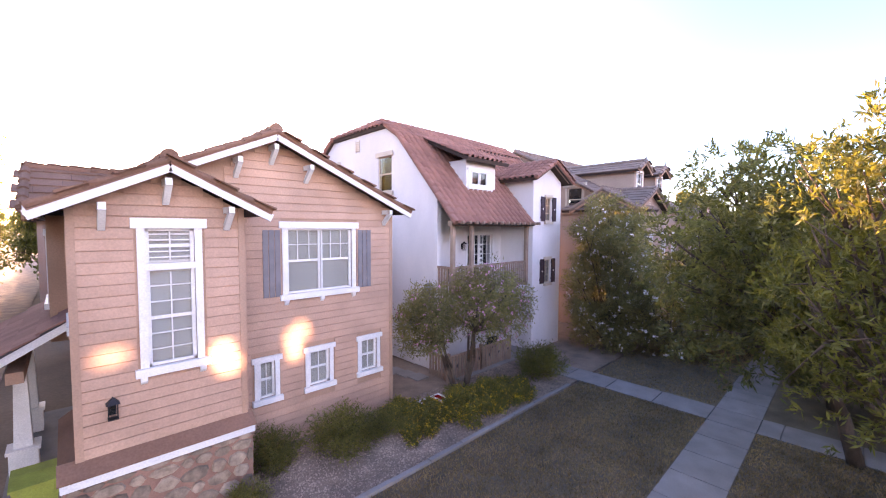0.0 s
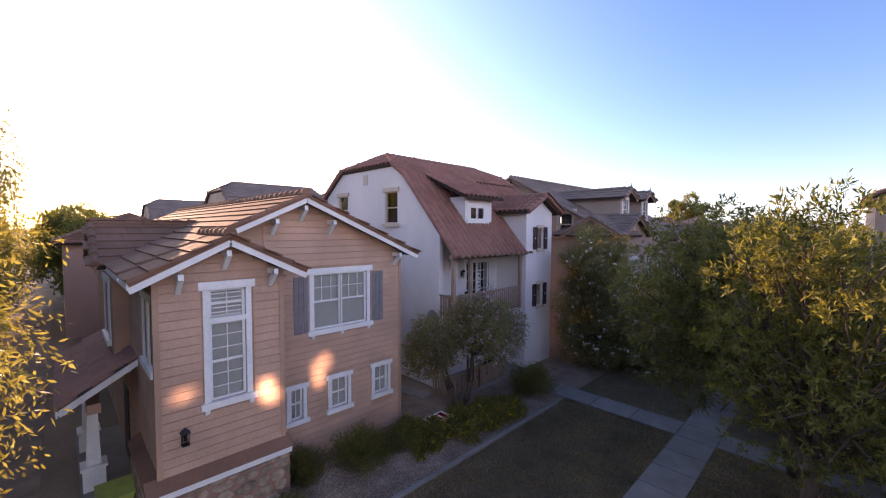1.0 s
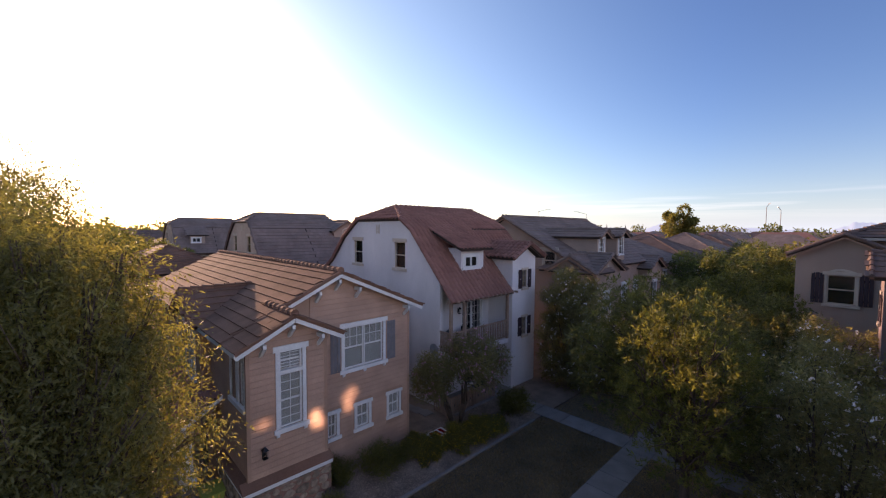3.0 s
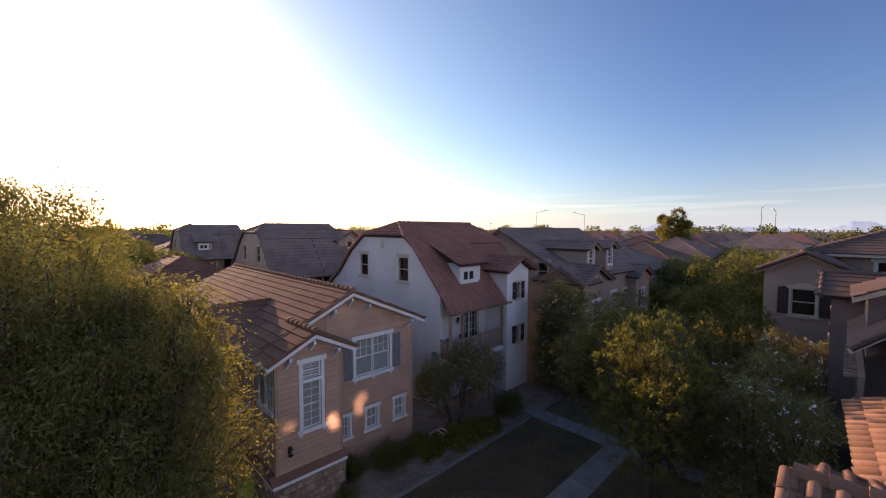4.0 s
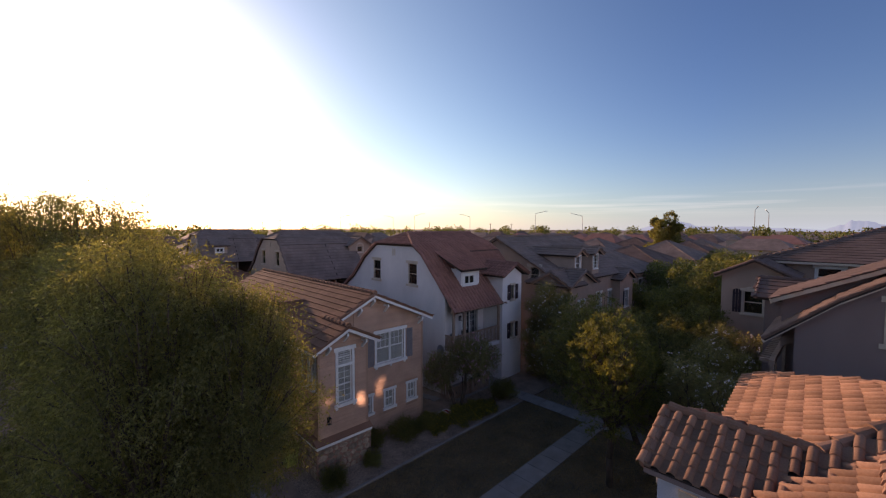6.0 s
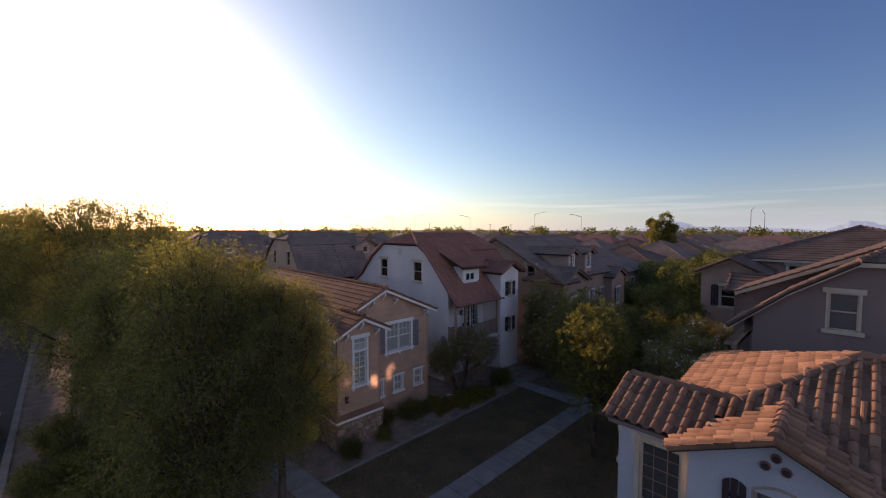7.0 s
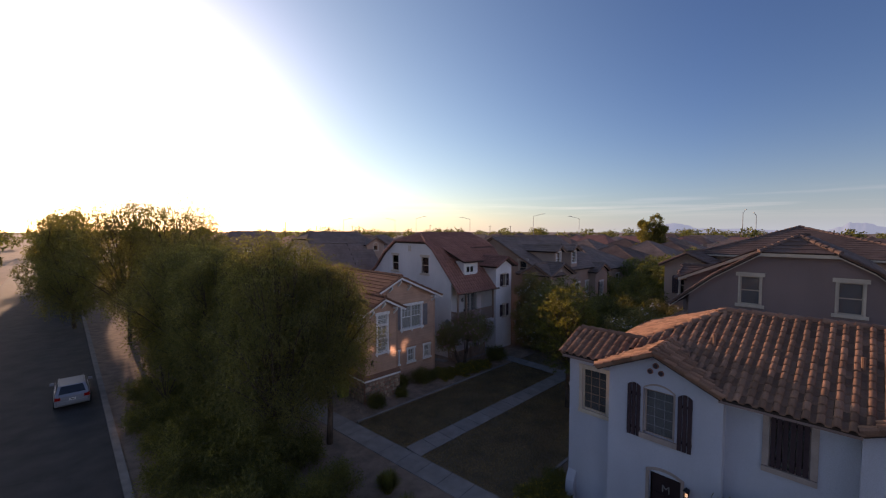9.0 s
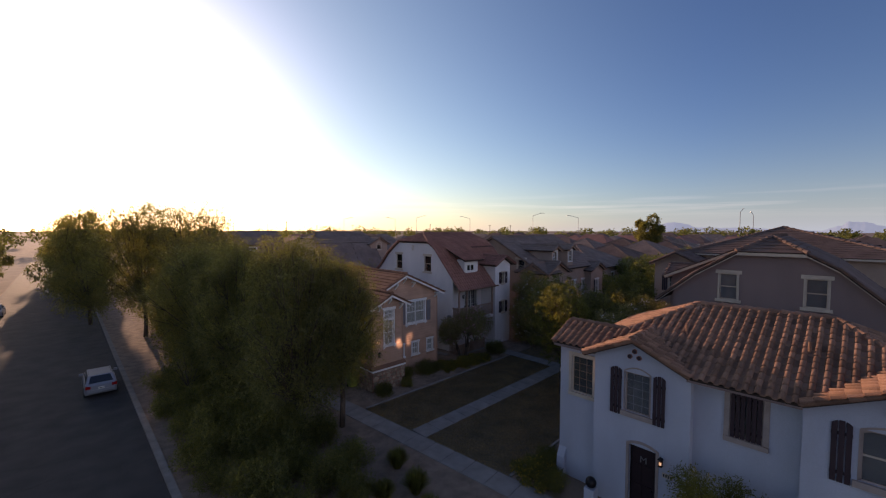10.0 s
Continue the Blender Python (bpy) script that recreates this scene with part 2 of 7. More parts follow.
M = {
    "siding": material("tan_lap_siding", rgb(190, 150, 126), 0.75, 1.2, 0.10, 0.10, 30, piece=0.05),
    "siding_board": material("tan_trim_board", rgb(176, 138, 114), 0.75, 1.2, 0.10, 0.10, 30),
    "white": material("white_trim_paint", rgb(226, 222, 216), 0.55, 2.0, 0.06, 0.05, 40),
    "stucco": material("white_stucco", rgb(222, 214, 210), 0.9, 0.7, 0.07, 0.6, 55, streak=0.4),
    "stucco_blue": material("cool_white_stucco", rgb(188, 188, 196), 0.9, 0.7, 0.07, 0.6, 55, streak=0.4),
    "stucco_tan": material("tan_stucco", rgb(178, 150, 132), 0.9, 0.7, 0.08, 0.6, 55, streak=0.4),
    "stucco_brown": material("brown_stucco", rgb(140, 118, 112), 0.9, 0.7, 0.08, 0.6, 55, streak=0.4),
    "stucco_cream": material("cream_stucco", rgb(196, 172, 152), 0.9, 0.7, 0.08, 0.6, 55, streak=0.4),
    "taupe": material("taupe_stucco_trim", rgb(168, 148, 138), 0.85, 2.0, 0.1, 0.2, 40),
    "cream": material("cream_foam_trim", rgb(200, 182, 162), 0.8, 2.0, 0.08, 0.2, 40),
    "tile_red": material("terracotta_roof_tile", rgb(143, 108, 89), 0.85, 0.6, 0.16, 0.25, 25, piece=0.26, spec=0.15),
    "tile_rust": material("red_brown_roof_tile", rgb(152, 108, 96), 0.85, 0.4, 0.1, 0.25, 25, piece=0.13, spec=0.15),
    "tile_brown": material("brown_flat_roof_tile", rgb(136, 100, 82), 0.9, 0.6, 0.14, 0.25, 25, piece=0.08, spec=0.1),
    "tile_umber": material("umber_flat_roof_tile", rgb(116, 96, 88), 0.9, 0.6, 0.14, 0.25, 25, piece=0.06, spec=0.1),
    "tile_grey": material("grey_brown_roof_tile", rgb(138, 118, 108), 0.9, 0.6, 0.14, 0.25, 25, piece=0.07, spec=0.1),
    "under": material("roof_underlay", rgb(70, 56, 50), 0.9, 2, 0.1, 0.1),
    "mortar": material("ridge_mortar", rgb(150, 110, 92), 0.9, 3, 0.15, 0.4),
    "shutter": material("plum_black_shutter_paint", rgb(62, 44, 48), 0.6, 3, 0.12, 0.08, 40),
    "shutter_grey": material("grey_shutter_paint", rgb(122, 116, 116), 0.6, 3, 0.12, 0.08, 40),
    "wood": material("tan_painted_wood", rgb(158, 130, 112), 0.75, 3, 0.15, 0.15, 40),
    "door": material("dark_plum_door_paint", rgb(52, 34, 36), 0.45, 3, 0.12, 0.05, 40),
    "blind": material("white_blind", rgb(200, 194, 186), 0.7, 3, 0.05, 0),
    "blind_dim": material("dim_blind", rgb(104, 100, 100), 0.7, 3, 0.05, 0),
    "blind_grey": material("grey_blind", rgb(140, 136, 138), 0.7, 3, 0.05, 0),
    # the shade of rooms behind windows, put into a colour
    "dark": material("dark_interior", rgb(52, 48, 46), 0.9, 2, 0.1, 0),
    "glass": glass_material("window_glass", (0.86, 0.87, 0.86, 1)),
    "metal": material("dark_metal", rgb(46, 42, 42), 0.45, 5, 0.1, 0.05, 60, metal=0.6),
    "galv": material("galvanised_steel", rgb(150, 150, 150), 0.5, 5, 0.1, 0.05, 60, metal=0.7),
    "grass": material("lawn_grass", rgb(118, 100, 78), 0.95, 1.4, 0.16, 0.9, 70),
    "soil": material("dry_earth", rgb(140, 116, 96), 0.95, 0.25, 0.18, 0.5, 12),
    "gravel": material("decomposed_granite", rgb(146, 122, 104), 0.95, 1.5, 0.2, 1.0, 45),
    "pebble": material("granite_chip", rgb(158, 134, 116), 0.95, 1.5, 0.2, 0, 20, piece=0.5),
    "concrete": material("pale_concrete", rgb(146, 136, 128), 0.85, 1.5, 0.12, 0.3, 40, piece=0.07),
    "curb": material("curb_concrete", rgb(140, 130, 122), 0.85, 1.5, 0.15, 0.3, 40),
    "asphalt": material("worn_asphalt", rgb(66, 62, 60), 0.85, 0.8, 0.2, 0.6, 60),
    "seal": material("crack_seal_tar", rgb(50, 47, 46), 0.7, 3, 0.1, 0.1, 40, spec=0.2),
    "stone": material("ledge_stone", rgb(150, 128, 108), 0.9, 6, 0.25, 0.6, 30, piece=0.35),
    "bark": material("grey_brown_bark", rgb(96, 78, 64), 0.95, 6, 0.3, 0.8, 30, streak=0.3),
    "flower_white": material("white_oleander_petal", rgb(238, 232, 228), 0.6, 5, 0.05, 0),
    "flower_pink": material("pink_oleander_petal", rgb(232, 168, 190), 0.6, 5, 0.08, 0),
    "flower_yellow": material("yellow_lantana_petal", rgb(226, 186, 50), 0.6, 5, 0.08, 0),
    # distance haze is put into this colour, and into its emission further down
    "hill": material("haze_glow_hill", rgb(96, 104, 120), 1.0, 0.002, 0.1, 0),
    "car_paint": material("silver_car_paint", rgb(140, 143, 150), 0.3, 2, 0.03, 0, metal=0.3, spec=0.6),
    "car_white": material("white_car_paint", rgb(232, 232, 230), 0.25, 2, 0.03, 0, spec=0.6),
    "rubber": material("tyre_rubber", rgb(30, 30, 30), 0.85, 6, 0.1, 0.2),
    "tail": material("red_tail_lamp", rgb(150, 24, 22), 0.2, 5, 0.05, 0),
    "car_glass": material("dark_car_glass", rgb(24, 28, 32), 0.06, 5, 0.05, 0, spec=0.8),
    "lime": material("lime_green_plastic", rgb(150, 158, 70), 0.6, 3, 0.12, 0.05),
    "dish": material("grey_dish_enamel", rgb(150, 148, 150), 0.5, 5, 0.05, 0),
    "leaf_acacia": leaf_material("willow_acacia_leaf", rgb(104, 102, 66), 0.5),
    "leaf_dark": leaf_material("dark_broad_leaf", rgb(92, 92, 60), 0.45),
    "leaf_bright": leaf_material("yellow_green_leaf", rgb(96, 97, 52), 0.45, 0.85),
    "leaf_oleander": leaf_material("oleander_leaf", rgb(116, 112, 82), 0.42),
    "leaf_shrub": leaf_material("sage_shrub_leaf", rgb(100, 98, 58), 0.45),
    "leaf_grass": leaf_material("mown_grass_blade", rgb(134, 114, 88), 0.3),
    "leaf_far": leaf_material("distant_leaf", rgb(92, 96, 58), 0.35),
}


lit = bpy.data.materials.new("lit_lantern_glass")
lit.use_nodes = True
lit.node_tree.nodes["Principled BSDF"].inputs["Emission Color"].default_value = (1, 0.6, 0.25, 1)
lit.node_tree.nodes["Principled BSDF"].inputs["Emission Strength"].default_value = 0.45
M["lamp_lit"] = lit
# the far hills glow by themselves, imitating air light in front of them
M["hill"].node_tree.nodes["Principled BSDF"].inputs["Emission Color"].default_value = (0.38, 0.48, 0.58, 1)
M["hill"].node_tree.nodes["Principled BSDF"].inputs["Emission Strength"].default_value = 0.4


# ---- building helpers ----
class Geo:
    """Collects boxes, prisms, tubes and faces for one mesh."""

    def __init__(self):
        self.v, self.f = [], []

    def add(self, verts, faces):
        k = len(self.v)
        self.v += [tuple(p) for p in verts]
        self.f += [tuple(i + k for i in face) for face in faces]
        return self

    def box(self, x0, x1, y0, y1, z0, z1):
        (x0, x1), (y0, y1), (z0, z1) = sorted((x0, x1)), sorted((y0, y1)), sorted((z0, z1))
        return self.add([(x, y, z) for z in (z0, z1) for y in (y0, y1) for x in (x0, x1)],
                        [(0, 2, 3, 1), (4, 5, 7, 6), (0, 1, 5, 4), (2, 6, 7, 3), (0, 4, 6, 2), (1, 3, 7, 5)])

    def prism(self, poly, shift):
        """A polygon in space swept along a vector."""
        a = [Vector(p) for p in poly]
        s = Vector(shift)
        normal = sum(((q - a[0]).cross(r - a[0]) for q, r in zip(a[1:], a[2:])), Vector())
        if normal.dot(s) > 0:
            a = a[::-1]
        n = len(a)
        faces = [tuple(range(n)), tuple(range(2 * n - 1, n - 1, -1))]
        faces += [(i, i + n, (i + 1) % n + n, (i + 1) % n) for i in range(n)]
        return self.add(a + [p + s for p in a], faces)

    def beam(self, a, b, w, h, up=(0, 0, 1)):
        """A bar of w by h from a to b; a and b lie in the middle of it."""
        a, b = Vector(a), Vector(b)
        d = (b - a).normalized()
        side = d.cross(Vector(up))
        if side.length < 1e-4:
            side = d.cross(Vector((1, 0, 0)))
        side = side.normalized()
        top = side.cross(d)
        ring = [side * sx * w / 2 + top * sy * h / 2 for sx, sy in ((-1, -1), (1, -1), (1, 1), (-1, 1))]
        return self.prism([a + r for r in ring], b - a)

    def tube(self, a, b, ra, rb=None, n=8, caps=True):
        a, b = Vector(a), Vector(b)
        rb = ra if rb is None else rb
        d = (b - a).normalized()
        s = d.cross(Vector((0, 0, 1)) if abs(d.z) < 0.95 else Vector((1, 0, 0))).normalized()
        t = d.cross(s)
        turn = [s * math.cos(2 * math.pi * i / n) + t * math.sin(2 * math.pi * i / n) for i in range(n)]
        faces = [(i, (i + 1) % n, (i + 1) % n + n, i + n) for i in range(n)]
        if caps:
            faces += [tuple(range(n - 1, -1, -1)), tuple(range(n, 2 * n))]
        return self.add([a + r * ra for r in turn] + [b + r * rb for r in turn], faces)

    def ball(self, c, r, n=8, m=5, squash=1.0):
        c = Vector(c)
        vs = [c + Vector((0, 0, -r * squash))]
        for j in range(1, m):
            p = math.pi * j / m
            vs += [c + Vector((r * math.sin(p) * math.cos(2 * math.pi * i / n), r * math.sin(p) * math.sin(2 * math.pi * i / n), -r * squash * math.cos(p))) for i in range(n)]
        vs.append(c + Vector((0, 0, r * squash)))
        fs = [(0, 1 + (i + 1) % n, 1 + i) for i in range(n)]
        for j in range(m - 2):
            o = 1 + j * n
            fs += [(o + i, o + (i + 1) % n, o + n + (i + 1) % n, o + n + i) for i in range(n)]
        o = 1 + (m - 2) * n
        fs += [(o + i, o + (i + 1) % n, len(vs) - 1) for i in range(n)]
        return self.add(vs, fs)

    def mesh(self, name):
        me = bpy.data.meshes.new(name)
        me.from_pydata(self.v, [], self.f)
        if name == "wall":
            bm = bmesh.new()
            bm.from_mesh(me)
            bmesh.ops.remove_doubles(bm, verts=bm.verts, dist=0.0005)
            bm.to_mesh(me)
            bm.free()
        return me


SET = [Matrix()]  # where the house that is being built stands


def thing(name, place, label, category, group="", kind=""):
    """An Empty at a thing's base; its parts hang under it."""
    ob = new(name)
    ob.location = SET[0] @ Vector(place)
    ob.empty_display_size = 0.2
    return tagged(ob, label, category, group, kind)


def hang(ob, parent):
    ob.parent = parent
    if parent.data is None:
        ob.matrix_parent_inverse = Matrix.Translation(-Vector(parent.location))
    return ob


def part(name, shape, mat, parent=None, label="", kind="", smooth=False, placed=False):
    """One mesh object, in place, under a thing or a part."""
    me = shape.mesh(name) if isinstance(shape, Geo) else shape
    if not placed and SET[0] != Matrix():
        me.transform(SET[0])
        if SET[0].determinant() < 0:
            me.flip_normals()
    if not me.materials:
        me.materials.append(mat)
    if smooth:
        me.shade_smooth()
    ob = new(name, me)
    if parent is not None:
        hang(ob, parent)
    return tagged(ob, label, kind=kind)


def np_mesh(name, verts, faces):
    """A mesh from arrays; every face has as many corners."""
    me = bpy.data.meshes.new(name)
    count, k = faces.shape
    me.vertices.add(len(verts))
    me.vertices.foreach_set("co", verts.astype(np.float32).ravel())
    me.loops.add(count * k)
    me.loops.foreach_set("vertex_index", faces.astype(np.int32).ravel())
    me.polygons.add(count)
    me.polygons.foreach_set("loop_start", np.arange(0, count * k, k, dtype=np.int32))
    me.update(calc_edges=True)
    me.shade_flat()
    return me


class Face:
    """A wall's plane: u runs along it, d out of it, z up."""

    def __init__(self, axis, pos, out):
        self.axis, self.pos, self.out = axis, pos, out

    def at(self, u, d, z):
        p = self.pos + self.out * d
        return (p, u, z) if self.axis == "x" else (u, p, z)

    def box(self, geo, u0, u1, d0, d1, z0, z1):
        (xa, ya, _), (xb, yb, _) = self.at(u0, d0, 0), self.at(u1, d1, 0)
        return geo.box(xa, xb, ya, yb, z0, z1)


def profile_z(profile, u):
    for (ua, za), (ub, zb) in zip(profile, profile[1:]):
        if ua <= u <= ub:
            return za + (zb - za) * (u - ua) / (ub - ua) if ub > ua else max(za, zb)
    return profile[0][1] if u < profile[0][0] else profile[-1][1]


def wall(geo, face, z0, profile, holes=(), thick=0.2):
    """A wall under the line profile [(u, z), ...], with openings (u0, u1, z0, z1) through it."""
    cuts = sorted({round(u, 4) for u, _ in profile} | {round(u, 4) for h in holes for u in h[:2] if profile[0][0] < u < profile[-1][0]})
    for a, b in zip(cuts, cuts[1:]):
        if b - a < 1e-3:
            continue
        mid = (a + b) / 2
        low = z0
        for h in sorted((h for h in holes if h[0] < mid < h[1]), key=lambda h: h[2]):
            if h[2] > low + 1e-3:
                face.box(geo, a, b, -thick, 0, low, h[2])
            low = h[3]
        za, zb = profile_z(profile, a + 1e-4), profile_z(profile, b - 1e-4)
        if max(za, zb) > low + 1e-3:
            ring = [face.at(a, 0, low), face.at(b, 0, low), face.at(b, 0, max(zb, low)), face.at(a, 0, max(za, low))]
            inward = Vector(face.at(0, -thick, 0)) - Vector(face.at(0, 0, 0))
            geo.prism(ring, inward)
    return geo


def window(house, face, u0, u1, z0, z1, units=1, cols=2, rows=2, trim=0.12, trim_mat="white", head=0.16, sill=0.14, ears=0.08,
           brackets=0, blind="blind", label="", transom=0.0, deep=0.07, back=0.3, bar=0.011, bar_mat="", muntin=True, upper=False):
    """A window in the opening u0..u1, z0..z1: casing, head, sill, sashes with bars, panes and blinds behind."""
    e = 0.05
    g = Geo()
    for lo, hi, a, b in ((z0, z1, u0, u0 + e), (z0, z1, u1 - e, u1), (z0, z0 + e, u0, u1), (z1 - e, z1, u0, u1)):
        face.box(g, a, b, -deep - 0.04, -deep + 0.03, lo, hi)
    bm = g.mesh("wall")
    bm.name = "window"
    w = part("window", bm, M[trim_mat], house, label)
    if trim:
        part("casing", face.box(Geo(), u0 - trim, u0, -0.02, 0.035, z0, z1), M[trim_mat], w)
        part("casing", face.box(Geo(), u1, u1 + trim, -0.02, 0.035, z0, z1), M[trim_mat], w)
    if head:
        part("head_trim", face.box(Geo(), u0 - trim - ears, u1 + trim + ears, -0.02, 0.06, z1, z1 + head), M[trim_mat], w)
    if sill:
        g = face.box(Geo(), u0 - trim - ears, u1 + trim + ears, -0.02, 0.10, z0 - sill, z0)
        for k in range(brackets):
            ub = u0 - trim + (u1 - u0 + 2 * trim) * (0.04 + 0.92 * k / max(1, brackets - 1))
            g.prism([face.at(ub - 0.05, 0.0, z0 - sill - 0.16), face.at(ub - 0.05, 0.0, z0 - sill), face.at(ub - 0.05, 0.10, z0 - sill), face.at(ub - 0.05, 0.08, z0 - sill - 0.08)],
                    Vector(face.at(ub + 0.05, 0, 0)) - Vector(face.at(ub - 0.05, 0, 0)))
        part("sill", g, M[trim_mat], w)
    frames, bars = Geo(), Geo()
    width = (u1 - u0) / units
    levels = [(z0, z1 - transom - 0.12), (z1 - transom, z1)] if transom else [(z0, z1)]
    if transom:
        face.box(frames, u0, u1, -deep - 0.02, 0.03, z1 - transom - 0.12, z1 - transom)
    for k in range(units):
        a, b = u0 + k * width, u0 + (k + 1) * width
        for lo, hi in levels:
            for c in (a + 0.02, b - e - 0.01):
                part("sash", face.box(Geo(), c, c + e - 0.01, -deep - 0.036, -deep + 0.026, lo + 0.02, hi - 0.02), M[trim_mat], w)
            if muntin:
                for i in range(1, cols):
                    uc = a + (b - a) * i / cols
                    face.box(bars, uc - bar, uc + bar, -deep - 0.03, -deep + 0.008, (lo + hi) / 2 if upper else lo + e, hi - e)
                for j in range((rows // 2) if upper else 1, rows):
                    zc = lo + (hi - lo) * j / rows
                    t = 0.03 if rows % 2 == 0 and j == rows // 2 else bar
                    face.box(bars, a + e, b - e, -deep - 0.03, -deep + 0.009, zc - t, zc + t)
            part("pane", face.box(Geo(), a + e, b - e, -deep - 0.012, -deep - 0.004, lo + e, hi - e), M["glass"], w).visible_shadow = False
    if frames.v:
        part("transom_bar", frames, M[trim_mat], w)
    if bars.v:
        part("glazing_bar", bars, M[bar_mat or ("white" if trim_mat == "white" else "cream")], w)
    if blind:
        count = max(3, int((z1 - z0) / 0.075))
        for j in range(count):
            zc = z0 + (z1 - z0) * (j + 0.5) / count
            a, b = Vector(face.at(u0 + 0.02, -deep - 0.05, zc - 0.04)), Vector(face.at(u0 + 0.02, -deep - 0.075, zc + 0.032))
            g = Geo().prism([a, b, b + Vector((0, 0, 0.006)), a + Vector((0, 0, 0.006))], Vector(face.at(u1 - 0.02, 0, 0)) - Vector(face.at(u0 + 0.02, 0, 0)))
            part("blind_slat", g, M[blind], w)
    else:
        # a dark sheet stands in for the unlit room, no real furnishing
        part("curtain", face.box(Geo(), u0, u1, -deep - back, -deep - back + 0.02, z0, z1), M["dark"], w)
    return w


def shutter(house, face, u0, u1, z0, z1, mat, gap=0.018, rise=0.0, rosette=False):
    """A shutter of three upright boards held by two battens; rise: how far its head arches up."""
    step = (u1 - u0) / 3
    zs = (z0 + 0.16 * (z1 - z0), z1 - 0.16 * (z1 - z0))
    s = part("shutter", face.box(Geo(), u0 + 0.004, u1 - 0.004, 0.004, 0.022, zs[0] - 0.045, zs[0] + 0.045), M[mat], house)
    part("batten", face.box(Geo(), u0 + 0.004, u1 - 0.004, 0.004, 0.022, zs[1] - 0.045, zs[1] + 0.045), M[mat], s)
    for k in range(3):
        a, b = u0 + k * step + gap / 2, u0 + (k + 1) * step - gap / 2
        top = [(t, z1 + rise * (1 - (2 * (t - u0) / (u1 - u0) - 1) ** 2)) for t in (b, (a + b) / 2, a)]
        ring = [face.at(a, 0.022, z0), face.at(b, 0.022, z0)] + [face.at(t, 0.022, z) for t, z in top]
        part("board", Geo().prism(ring, Vector(face.at(0, 0.05, 0)) - Vector(face.at(0, 0.022, 0))), M[mat], s)
    if rosette:
        u, z = (u0 + u1) / 2, (z0 + z1) / 2
        part("rosette", Geo().tube(face.at(u, 0.048, z), face.at(u, 0.062, z), 0.045, 0.03, 8), M["white"], s, "pale shutter rosette")
    return s


# one roof tile of each kind: across, up the slope, out of the roof
def tile_s():
    """A half-round barrel with steep flanks beside a shallow pan."""
    t = np.linspace(0, np.pi, 9)
    barrel = np.stack([0.085 - 0.085 * np.cos(t), 0.088 * np.sin(t)], 1)
    pan = np.stack([np.array([0.17, 0.235, 0.3]), np.array([0.0, -0.012, 0.002])], 1)
    v, f = [], []
    for strip in (barrel, pan):
        k, n = len(strip), len(v)
        for y, lift, grow in ((0.0, 0.02, 1.0), (0.0, 0.056, 1.0), (0.42, 0.02, 0.82)):
            v += [(x, y, z * grow + lift) for x, z in strip]
        f += [(n + q * k + i, n + q * k + i + 1, n + (q + 1) * k + i + 1, n + (q + 1) * k + i) for q in range(2) for i in range(k - 1)]
    return np.array(v), np.array(f)


def tile_flat():
    w, le = 0.3285, 0.44
    v = np.array([(0, 0, 0.008), (w, 0, 0.008), (0, 0, 0.052), (w, 0, 0.052), (0, le, 0.012), (w, le, 0.012), (0, le, 0.0), (w, le, 0.0)])
    f = np.array([(0, 1, 3, 2), (2, 3, 5, 4), (0, 2, 4, 6), (1, 7, 5, 3)])
    return v, f


TILES = {"s": (tile_s(), 0.30, 0.36), "flat": (tile_flat(), 0.33, 0.38), "far": (tile_flat(), 0.33, 0.38)}
TILE_MESH = {}


def inside(poly, p):
    hit = False
    n = len(poly)
    for i in range(n):
        (xa, ya), (xb, yb) = poly[i], poly[(i + 1) % n]
        if (ya > p[1]) != (yb > p[1]) and p[0] < (xb - xa) * (p[1] - ya) / (yb - ya) + xa:
            hit = not hit
    return hit


